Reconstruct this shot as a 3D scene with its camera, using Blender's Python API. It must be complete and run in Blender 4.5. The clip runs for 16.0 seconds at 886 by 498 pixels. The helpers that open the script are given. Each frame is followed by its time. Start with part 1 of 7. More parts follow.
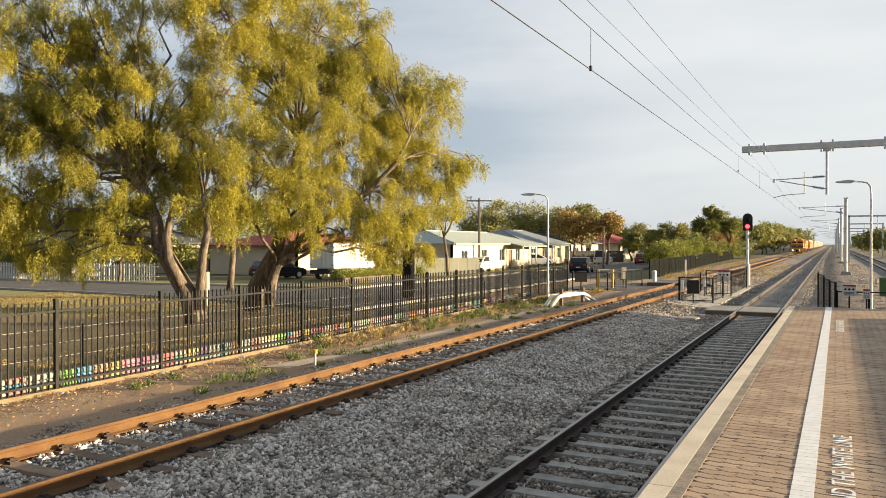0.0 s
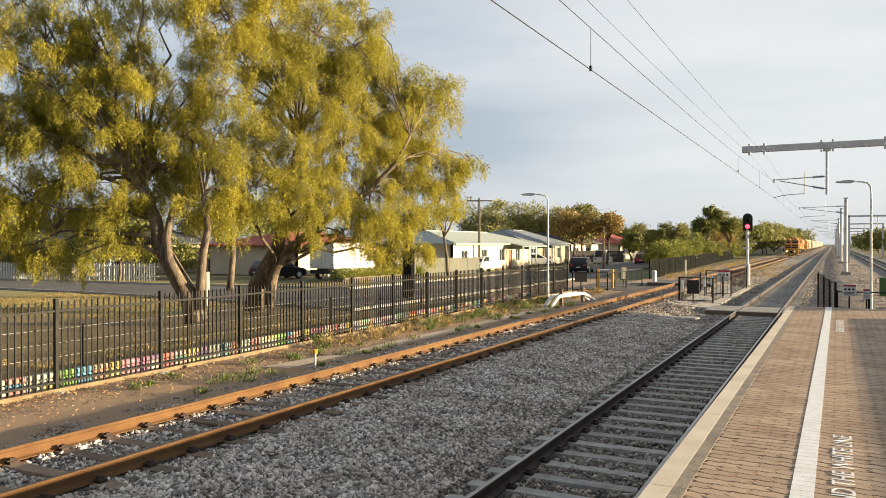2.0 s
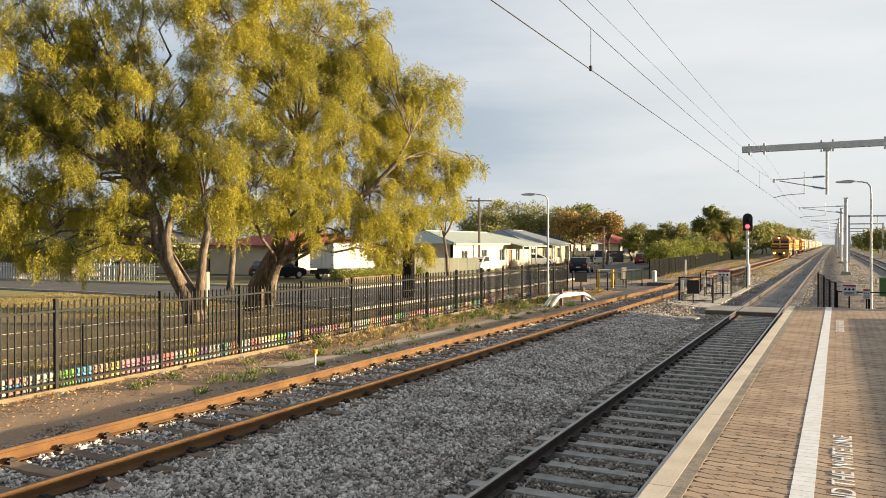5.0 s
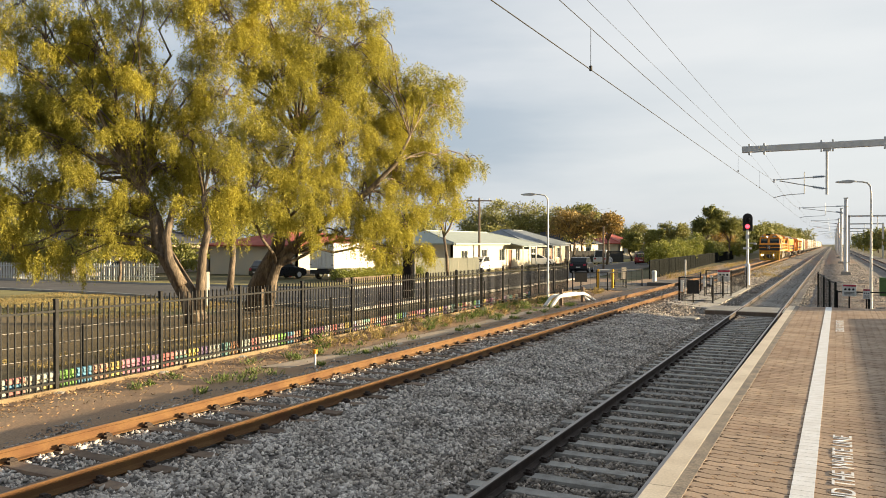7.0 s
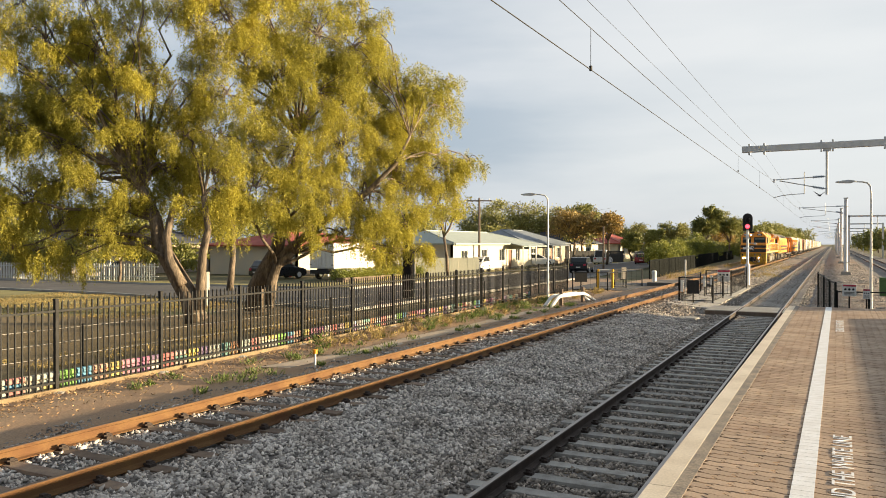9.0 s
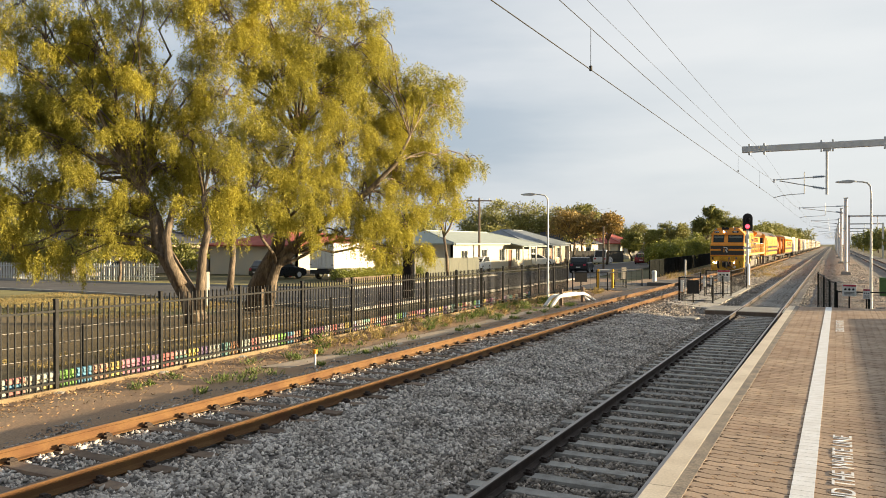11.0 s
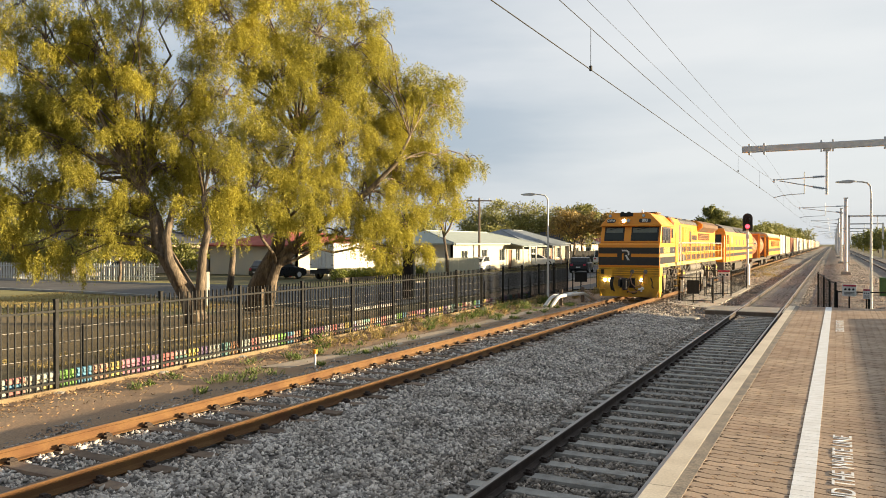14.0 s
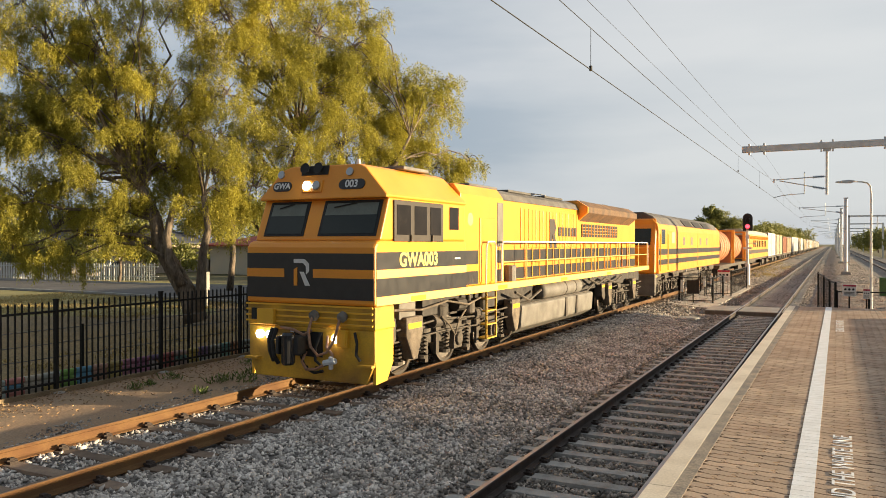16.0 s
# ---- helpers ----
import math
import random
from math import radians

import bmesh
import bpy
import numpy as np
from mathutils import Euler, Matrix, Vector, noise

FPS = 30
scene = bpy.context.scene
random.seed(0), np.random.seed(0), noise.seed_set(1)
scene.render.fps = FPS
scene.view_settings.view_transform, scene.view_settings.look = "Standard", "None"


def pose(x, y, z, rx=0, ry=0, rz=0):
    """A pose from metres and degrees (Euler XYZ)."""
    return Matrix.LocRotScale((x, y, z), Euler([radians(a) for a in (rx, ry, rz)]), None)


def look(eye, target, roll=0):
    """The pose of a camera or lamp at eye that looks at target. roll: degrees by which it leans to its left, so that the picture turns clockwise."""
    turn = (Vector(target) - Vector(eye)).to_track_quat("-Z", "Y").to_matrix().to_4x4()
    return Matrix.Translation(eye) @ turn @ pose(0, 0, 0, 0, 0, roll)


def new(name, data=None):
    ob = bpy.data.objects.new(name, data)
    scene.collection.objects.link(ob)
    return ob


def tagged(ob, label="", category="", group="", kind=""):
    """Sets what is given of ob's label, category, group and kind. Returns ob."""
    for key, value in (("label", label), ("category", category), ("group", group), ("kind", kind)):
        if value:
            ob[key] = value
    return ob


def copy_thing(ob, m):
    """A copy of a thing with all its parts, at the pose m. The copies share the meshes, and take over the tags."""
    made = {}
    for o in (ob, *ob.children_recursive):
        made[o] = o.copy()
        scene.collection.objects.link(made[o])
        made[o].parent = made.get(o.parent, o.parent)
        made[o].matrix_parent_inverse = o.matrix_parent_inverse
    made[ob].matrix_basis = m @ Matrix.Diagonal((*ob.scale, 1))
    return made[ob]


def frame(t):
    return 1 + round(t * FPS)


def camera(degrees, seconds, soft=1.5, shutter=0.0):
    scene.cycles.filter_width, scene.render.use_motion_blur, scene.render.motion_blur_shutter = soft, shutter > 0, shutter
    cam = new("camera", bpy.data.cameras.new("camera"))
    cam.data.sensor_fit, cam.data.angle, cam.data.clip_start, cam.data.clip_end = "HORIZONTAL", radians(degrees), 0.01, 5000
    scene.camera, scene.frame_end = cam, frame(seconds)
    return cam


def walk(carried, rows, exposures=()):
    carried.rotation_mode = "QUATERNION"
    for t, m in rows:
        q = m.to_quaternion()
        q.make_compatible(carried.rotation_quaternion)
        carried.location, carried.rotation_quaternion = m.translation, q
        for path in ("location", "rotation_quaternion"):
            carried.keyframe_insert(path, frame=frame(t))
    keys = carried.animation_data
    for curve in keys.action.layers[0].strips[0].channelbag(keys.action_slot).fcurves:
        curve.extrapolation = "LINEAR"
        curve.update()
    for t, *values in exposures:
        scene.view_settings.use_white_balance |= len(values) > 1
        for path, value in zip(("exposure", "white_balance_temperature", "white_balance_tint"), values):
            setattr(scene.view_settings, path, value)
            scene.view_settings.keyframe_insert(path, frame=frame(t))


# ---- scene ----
cam = camera(60.29, 16.0, soft=0.7, shutter=0.0)
EYE = pose(0, 0, 2.72, 89.618, 0, 27.072)
walk(cam, [(0, EYE), (16, EYE)], exposures=[(0, 1.5), (14.5, 1.5), (15.4, 1.45), (16, 1.29)])

# ---- light: low sun from the right, thin bright cloud over the whole sky ----
SUN_EL, SUN_AZ = radians(7.3), radians(24)          # azimuth from +x towards +y
SUN_DIR = Vector((math.cos(SUN_EL) * math.cos(SUN_AZ), math.cos(SUN_EL) * math.sin(SUN_AZ), math.sin(SUN_EL)))
sun = new("sun", bpy.data.lights.new("sun", "SUN"))
sun.data.energy, sun.data.angle, sun.data.color = 5.0, radians(0.7), (1.0, 0.78, 0.48)
sun.matrix_world = look(SUN_DIR * 50, (0, 0, 0))

world = bpy.data.worlds.new("sky")
scene.world = world
world.use_nodes = True
wn, wl = world.node_tree.nodes, world.node_tree.links
wn.clear()
w_out, w_bg = wn.new("ShaderNodeOutputWorld"), wn.new("ShaderNodeBackground")
w_sky = wn.new("ShaderNodeTexSky")
w_sky.sky_type, w_sky.sun_disc = "NISHITA", False
w_sky.sun_elevation, w_sky.sun_rotation = SUN_EL, radians(90) - SUN_AZ
w_gain = wn.new("ShaderNodeVectorMath")
w_gain.operation = "SCALE"
w_gain.inputs["Scale"].default_value = 0.12
wl.new(w_sky.outputs[0], w_gain.inputs[0])
w_tc, w_map = wn.new("ShaderNodeTexCoord"), wn.new("ShaderNodeMapping")
w_map.inputs["Scale"].default_value = (1.0, 1.0, 5.0)
w_map.inputs["Rotation"].default_value = (0.1, 0.12, 0.0)
w_noise = wn.new("ShaderNodeTexNoise")
w_noise.inputs["Scale"].default_value, w_noise.inputs["Detail"].default_value, w_noise.inputs["Roughness"].default_value = 2.2, 5.0, 0.5
wl.new(w_tc.outputs["Generated"], w_map.inputs[0])
wl.new(w_map.outputs[0], w_noise.inputs["Vector"])
w_ramp = wn.new("ShaderNodeValToRGB")
w_ramp.color_ramp.elements[0].position, w_ramp.color_ramp.elements[0].color = 0.38, (0.495, 0.585, 0.685, 1)
w_ramp.color_ramp.elements[1].position, w_ramp.color_ramp.elements[1].color = 0.62, (0.735, 0.785, 0.845, 1)
wl.new(w_noise.outputs[0], w_ramp.inputs[0])
# the cloud brightens towards a thin spot above the line
w_dot = wn.new("ShaderNodeVectorMath")
w_dot.operation = "DOT_PRODUCT"
w_dot.inputs[1].default_value = Vector((0.11, 0.93, 0.36)).normalized()
wl.new(w_tc.outputs["Generated"], w_dot.inputs[0])
w_glow = wn.new("ShaderNodeMapRange")
w_glow.interpolation_type = "SMOOTHERSTEP"
w_glow.inputs["From Min"].default_value, w_glow.inputs["From Max"].default_value = 0.80, 1.0
w_glow.inputs["To Min"].default_value, w_glow.inputs["To Max"].default_value = 0.0, 0.62
wl.new(w_dot.outputs["Value"], w_glow.inputs["Value"])
w_add = wn.new("ShaderNodeMix")
w_add.data_type = "RGBA"
w_add.inputs["B"].default_value = (1.05, 1.05, 1.03, 1)
wl.new(w_glow.outputs[0], w_add.inputs["Factor"])
wl.new(w_ramp.outputs[0], w_add.inputs["A"])
w_mix = wn.new("ShaderNodeMix")
w_mix.data_type = "RGBA"
w_mix.inputs["Factor"].default_value = 0.86
wl.new(w_gain.outputs[0], w_mix.inputs["A"])
wl.new(w_add.outputs["Result"], w_mix.inputs["B"])
wl.new(w_mix.outputs["Result"], w_bg.inputs[0])
# sky dimmed away from its bright part, mostly unseen, to lower the fill
w_far = wn.new("ShaderNodeMapRange")
w_far.interpolation_type = "SMOOTHSTEP"
w_far.inputs["From Min"].default_value, w_far.inputs["From Max"].default_value = -0.6, 0.62
w_far.inputs["To Min"].default_value, w_far.inputs["To Max"].default_value = 0.22, 0.352
wl.new(w_dot.outputs["Value"], w_far.inputs["Value"])
# sky also dimmed above the view to deepen shade; horizon keeps full strength
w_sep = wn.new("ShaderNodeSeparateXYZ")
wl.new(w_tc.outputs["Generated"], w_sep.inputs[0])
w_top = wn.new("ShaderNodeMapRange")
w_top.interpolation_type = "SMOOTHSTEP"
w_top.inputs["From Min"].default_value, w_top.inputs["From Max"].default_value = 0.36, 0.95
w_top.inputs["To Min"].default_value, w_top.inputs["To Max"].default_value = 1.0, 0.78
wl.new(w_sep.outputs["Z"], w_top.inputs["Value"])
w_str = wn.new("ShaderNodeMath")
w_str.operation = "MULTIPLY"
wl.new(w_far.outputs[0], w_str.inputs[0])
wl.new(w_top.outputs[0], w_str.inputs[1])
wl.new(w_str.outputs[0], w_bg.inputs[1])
wl.new(w_bg.outputs[0], w_out.inputs[0])


# ---- materials ----
def mat(name, col, rough=0.7, metal=0.0, vary=0.25, scale=6.0, fine=60.0, bump=0.15, col2=None, per="", emit=0.0, spec=0.5, alpha=1.0, trans=0.0, patch=0.5, stretch=(1, 1, 1), spread=(0.62, 1.3)):
    """Colour with broad stains (scale), fine grain (fine) and relief; per: 'object' or 'island' varies it from piece to piece."""
    m = bpy.data.materials.new(name)
    m.use_nodes = True
    n, l = m.node_tree.nodes, m.node_tree.links
    b = n["Principled BSDF"]
    b.inputs["Roughness"].default_value, b.inputs["Metallic"].default_value = rough, metal
    b.inputs["Specular IOR Level"].default_value = spec
    tc, mp = n.new("ShaderNodeTexCoord"), n.new("ShaderNodeMapping")
    mp.inputs["Scale"].default_value = stretch
    l.new(tc.outputs["Object"], mp.inputs[0])
    c2 = col2 or tuple(c * (1 - vary * 1.4) for c in col)
    n1, n2 = n.new("ShaderNodeTexNoise"), n.new("ShaderNodeTexNoise")
    n1.inputs["Scale"].default_value, n1.inputs["Detail"].default_value = scale, 6
    n2.inputs["Scale"].default_value, n2.inputs["Detail"].default_value = fine, 4
    l.new(mp.outputs[0], n1.inputs["Vector"])
    l.new(mp.outputs[0], n2.inputs["Vector"])
    ramp = n.new("ShaderNodeMapRange")
    ramp.inputs["From Min"].default_value, ramp.inputs["From Max"].default_value = patch - 0.17, patch + 0.17
    l.new(n1.outputs[0], ramp.inputs[0])
    mx = n.new("ShaderNodeMix")
    mx.data_type = "RGBA"
    mx.inputs["A"].default_value, mx.inputs["B"].default_value = (*col, 1), (*c2, 1)
    l.new(ramp.outputs[0], mx.inputs["Factor"])
    gr = n.new("ShaderNodeMapRange")
    gr.inputs["From Min"].default_value, gr.inputs["From Max"].default_value = 0.3, 0.7
    gr.inputs["To Min"].default_value, gr.inputs["To Max"].default_value = 1 - vary, 1 + vary
    l.new(n2.outputs[0], gr.inputs[0])
    last = gr.outputs[0]
    if per:
        src = n.new("ShaderNodeObjectInfo" if per == "object" else "ShaderNodeNewGeometry")
        pr = n.new("ShaderNodeMapRange")
        pr.inputs["To Min"].default_value, pr.inputs["To Max"].default_value = spread
        l.new(src.outputs["Random" if per == "object" else "Random Per Island"], pr.inputs[0])
        mm = n.new("ShaderNodeMath")
        mm.operation = "MULTIPLY"
        l.new(last, mm.inputs[0])
        l.new(pr.outputs[0], mm.inputs[1])
        last = mm.outputs[0]
    sc = n.new("ShaderNodeVectorMath")
    sc.operation = "SCALE"
    l.new(mx.outputs["Result"], sc.inputs[0])
    l.new(last, sc.inputs["Scale"])
    l.new(sc.outputs[0], b.inputs["Base Color"])
    rr = n.new("ShaderNodeMapRange")
    rr.inputs["To Min"].default_value, rr.inputs["To Max"].default_value = max(0.02, rough - 0.12), min(1, rough + 0.12)
    l.new(n1.outputs[0], rr.inputs[0])
    l.new(rr.outputs[0], b.inputs["Roughness"])
    if bump:
        bp = n.new("ShaderNodeBump")
        bp.inputs["Strength"].default_value, bp.inputs["Distance"].default_value = bump, 0.02
        l.new(n2.outputs[0], bp.inputs["Height"])
        l.new(bp.outputs[0], b.inputs["Normal"])
    if emit:
        b.inputs["Emission Color"].default_value, b.inputs["Emission Strength"].default_value = (*col, 1), emit
    if trans:
        tr, ms = n.new("ShaderNodeBsdfTranslucent"), n.new("ShaderNodeMixShader")
        l.new(sc.outputs[0], tr.inputs[0])
        ms.inputs[0].default_value = trans
        l.new(b.outputs[0], ms.inputs[1])
        l.new(tr.outputs[0], ms.inputs[2])
        l.new(ms.outputs[0], n["Material Output"].inputs[0])
    return m


def glass(name, col=(0.5, 0.55, 0.55), rough=0.03):
    m = bpy.data.materials.new(name)
    m.use_nodes = True
    b = m.node_tree.nodes["Principled BSDF"]
    b.inputs["Base Color"].default_value = (*col, 1)
    b.inputs["Roughness"].default_value, b.inputs["Transmission Weight"].default_value, b.inputs["IOR"].default_value = rough, 1.0, 1.45
    return m


M_YELLOW = mat("yellow_paint", (0.88, 0.50, 0.035), 0.42, vary=0.05, scale=1.2, bump=0.02, col2=(0.78, 0.43, 0.04))
M_ORANGE = mat("orange_paint", (0.86, 0.33, 0.025), 0.42, vary=0.05, scale=1.5, bump=0.02, col2=(0.76, 0.29, 0.03))
M_BLACK = mat("black_paint", (0.026, 0.025, 0.025), 0.38, vary=0.1, bump=0.02, col2=(0.034, 0.032, 0.03))
# yellow paled for sun on the train's side; also lettering and rails
M_SUNSTRIPE = mat("sun_pale_yellow", (0.85, 0.66, 0.18), 0.45, vary=0.05, bump=0.02)
M_WHITE = mat("white_paint", (0.78, 0.78, 0.76), 0.5, vary=0.06, scale=3, bump=0.03, col2=(0.66, 0.65, 0.62))
M_ROOFGREY = mat("dirty_roof", (0.16, 0.15, 0.14), 0.8, vary=0.2, scale=2.0, bump=0.1, col2=(0.09, 0.085, 0.08))
M_UNDER = mat("brake_dust_steel", (0.105, 0.086, 0.066), 0.75, vary=0.3, scale=5, bump=0.15, col2=(0.045, 0.038, 0.03))
M_TANKGREY = mat("grey_tank_paint", (0.20, 0.187, 0.162), 0.65, vary=0.12, scale=2.5, bump=0.04, col2=(0.13, 0.118, 0.10))
M_DARK = mat("dark_rubber", (0.02, 0.02, 0.02), 0.7, vary=0.2)
M_STEEL = mat("galvanised_steel", (0.72, 0.74, 0.76), 0.5, metal=0.0, vary=0.12, scale=4, bump=0.05)
M_WORNSTEEL = mat("worn_wheel_tread", (0.42, 0.38, 0.34), 0.35, metal=0.9, vary=0.15, bump=0.03)
M_RUST = mat("rusty_rail", (0.17, 0.088, 0.026), 0.85, vary=0.22, scale=3.0, fine=90, bump=0.12, col2=(0.12, 0.055, 0.02))
M_RAILDARK = mat("dark_rail_web", (0.055, 0.038, 0.03), 0.8, vary=0.25, bump=0.1)
M_RAILTOP = mat("polished_rail_head", (0.36, 0.33, 0.31), 0.45, metal=0.9, vary=0.08, scale=2, bump=0.01, stretch=(1, .05, 1))
M_RAILTOPR = mat("dull_rail_head", (0.16, 0.12, 0.10), 0.45, metal=0.5, vary=0.2, scale=2, bump=0.02, stretch=(1, .05, 1))
M_SLEEPER = mat("concrete_sleeper", (0.46, 0.44, 0.405), 0.9, vary=0.15, scale=5, bump=0.2, per="object", col2=(0.31, 0.29, 0.26), spread=(0.8, 1.15))
M_SLEEPER2 = mat("stained_sleeper", (0.26, 0.19, 0.13), 0.9, vary=0.2, scale=5, bump=0.2, per="object", col2=(0.17, 0.12, 0.09))
M_STONE = mat("ballast_stone", (0.74, 0.675, 0.61), 0.85, vary=0.2, scale=1.2, fine=40, bump=0.2, per="island", col2=(0.50, 0.435, 0.37), spread=(0.25, 1.5))
M_STONE3 = mat("brake_dusted_stone", (0.40, 0.345, 0.295), 0.9, vary=0.2, scale=1.2, fine=40, bump=0.2, per="island", col2=(0.32, 0.27, 0.22), spread=(0.2, 1.6))
M_STONE2 = mat("rust_stained_stone", (0.44, 0.40, 0.36), 0.9, vary=0.2, scale=1.2, fine=40, bump=0.2, per="island", col2=(0.28, 0.24, 0.205), spread=(0.35, 1.4))
M_BALLAST = mat("ballast_bed", (0.25, 0.225, 0.20), 0.95, vary=0.6, scale=1.0, fine=22, bump=0.9, col2=(0.11, 0.10, 0.09))
M_DIRT = mat("sandy_dirt", (0.37, 0.26, 0.165), 0.95, vary=0.24, scale=0.9, fine=30, bump=0.35, col2=(0.36, 0.23, 0.14))
M_GROUND = mat("dry_lawn", (0.15, 0.12, 0.05), 0.95, vary=0.3, scale=0.35, fine=14, bump=0.4, col2=(0.10, 0.10, 0.035))
M_ROAD = mat("asphalt", (0.13, 0.12, 0.11), 0.9, vary=0.2, scale=0.6, fine=60, bump=0.3, col2=(0.095, 0.09, 0.085))
M_KERB = mat("concrete", (0.40, 0.385, 0.35), 0.9, vary=0.12, scale=1.5, bump=0.15, col2=(0.29, 0.27, 0.24))
M_COPING = mat("cream_coping", (0.76, 0.67, 0.53), 0.85, vary=0.1, scale=2.0, bump=0.1, col2=(0.62, 0.53, 0.41))
M_STRIPGREY = mat("worn_grey_strip", (0.21, 0.18, 0.15), 0.9, vary=0.35, scale=5, bump=0.15, col2=(0.38, 0.31, 0.23), patch=0.56)
M_PAVER = mat("clay_paver", (0.49, 0.36, 0.25), 0.85, vary=0.12, scale=1.6, fine=80, bump=0.15, per="object", col2=(0.37, 0.255, 0.175), spread=(0.85, 1.12))
M_PAVERS = mat("clay_paver_field", (0.49, 0.36, 0.25), 0.85, vary=0.12, scale=1.6, fine=80, bump=0.15, per="island", col2=(0.37, 0.255, 0.175), spread=(0.85, 1.12))
M_GROUT = mat("paver_joint_sand", (0.045, 0.03, 0.022), 0.95, vary=0.2)
M_LINE = mat("white_line_paint", (0.90, 0.90, 0.90), 0.7, vary=0.07, scale=7, bump=0.05, col2=(0.80, 0.79, 0.77))
M_FENCE = mat("black_fence_paint", (0.014, 0.014, 0.013), 0.6, vary=0.2, bump=0.03, spec=0.25)
M_BARK = mat("pepper_bark", (0.23, 0.18, 0.13), 0.95, vary=0.45, scale=4, fine=22, bump=1.0, col2=(0.075, 0.058, 0.042), stretch=(1, 1, .3))
M_LEAF = mat("pepper_leaf", (0.49, 0.435, 0.07), 0.65, vary=0.2, scale=0.25, fine=3, bump=0, per="island", col2=(0.34, 0.32, 0.06), trans=0.5, spread=(0.65, 1.35), spec=0.3)
M_WOODPOLE = mat("weathered_pole", (0.20, 0.15, 0.115), 0.9, vary=0.25, scale=3, bump=0.3, stretch=(1, 1, .1))


# ---- mesh tools ----
class Geo:
    """Gathers simple solids into one mesh."""

    def __init__(self):
        self.v, self.f = [], []

    def add(self, vs, fs, m=None):
        o = len(self.v)
        self.v += [tuple(m @ Vector(p)) for p in vs] if m else [tuple(p) for p in vs]
        self.f += [[i + o for i in q] for q in fs]
        return self

    def box(self, x0, x1, y0, y1, z0, z1, m=None):
        vs = [(x, y, z) for z in (z0, z1) for x, y in ((x0, y0), (x1, y0), (x1, y1), (x0, y1))]
        return self.add(vs, [(3, 2, 1, 0), (4, 5, 6, 7), (0, 1, 5, 4), (1, 2, 6, 5), (2, 3, 7, 6), (3, 0, 4, 7)], m)

    def prism(self, prof, a, b, axis="y", m=None):
        """Extrudes a closed outline from a to b. Outline in (x, z) for y, (y, z) for x, (x, y) for z."""
        k = len(prof)
        put = {"y": lambda p, t: (p[0], t, p[1]), "x": lambda p, t: (t, p[0], p[1]), "z": lambda p, t: (p[0], p[1], t)}[axis]
        vs = [put(p, a) for p in prof] + [put(p, b) for p in prof]
        fs = [[i, (i + 1) % k, k + (i + 1) % k, k + i] for i in range(k)] + [list(range(k))[::-1], list(range(k, 2 * k))]
        return self.add(vs, fs, m)

    def tube(self, p, q, r, r2=None, n=8):
        p, q = Vector(p), Vector(q)
        d = (q - p).normalized()
        u = d.orthogonal().normalized()
        w = d.cross(u)
        r2 = r if r2 is None else r2
        vs = [tuple(c + (u * math.cos(t) + w * math.sin(t)) * rr) for c, rr in ((p, r), (q, r2)) for t in (2 * math.pi * i / n for i in range(n))]
        fs = [[i, (i + 1) % n, n + (i + 1) % n, n + i] for i in range(n)] + [list(range(n))[::-1], list(range(n, 2 * n))]
        return self.add(vs, fs)

    def pipe(self, pts, r, n=8):
        """A bent pipe; r: one radius, or one for each point."""
        pts = [Vector(p) for p in pts]
        rs = r if isinstance(r, (list, tuple)) else [r] * len(pts)
        u = (pts[1] - pts[0]).orthogonal().normalized()
        vs, fs = [], []
        for i, p in enumerate(pts):
            d = (pts[min(i + 1, len(pts) - 1)] - pts[max(i - 1, 0)]).normalized()
            u = (u - d * u.dot(d)).normalized()
            w = d.cross(u)
            vs += [tuple(p + (u * math.cos(t) + w * math.sin(t)) * rs[i]) for t in (2 * math.pi * k / n for k in range(n))]
        for i in range(len(pts) - 1):
            fs += [[i * n + k, i * n + (k + 1) % n, (i + 1) * n + (k + 1) % n, (i + 1) * n + k] for k in range(n)]
        fs += [list(range(n))[::-1], list(range((len(pts) - 1) * n, len(pts) * n))]
        return self.add(vs, fs)

    def lathe(self, prof, n=16, m=None):
        """Turns (radius, height) points about z."""
        vs = [(r * math.cos(2 * math.pi * k / n), r * math.sin(2 * math.pi * k / n), z) for r, z in prof for k in range(n)]
        fs = [[i * n + k, i * n + (k + 1) % n, (i + 1) * n + (k + 1) % n, (i + 1) * n + k] for i in range(len(prof) - 1) for k in range(n)]
        fs += [list(range(n))[::-1], list(range((len(prof) - 1) * n, len(prof) * n))]
        return self.add(vs, fs, m)

    def mesh(self, name, material, smooth=False):
        me = bpy.data.meshes.new(name)
        me.from_pydata(self.v, [], self.f)
        me.materials.append(material)
        if smooth:
            me.polygons.foreach_set("use_smooth", [True] * len(me.polygons))
        me.update()
        return me


def part(name, geo, material, parent=None, label="", bevel=0.0, smooth=False, m=None):
    me = geo.mesh(name, material, smooth) if isinstance(geo, Geo) else geo
    ob = new(name, me)
    if parent:
        ob.parent = parent
    if m is not None:
        ob.matrix_basis = m
    if bevel:
        bv = ob.modifiers.new("bevel", "BEVEL")
        bv.width, bv.segments, bv.limit_method, bv.angle_limit = bevel, 2, "ANGLE", radians(40)
        bv.harden_normals = False
    if label:
        tagged(ob, label)
    return ob


def thing(name, label, category, m=None, group="", kind=""):
    ob = new(name)
    ob.empty_display_size = 0.1
    if m is not None:
        ob.matrix_basis = m
    return tagged(ob, label, category, group, kind)


def arc(cx, cz, r, a0, a1, n):
    return [(cx + r * math.cos(radians(a0 + (a1 - a0) * i / n)), cz + r * math.sin(radians(a0 + (a1 - a0) * i / n))) for i in range(n + 1)]


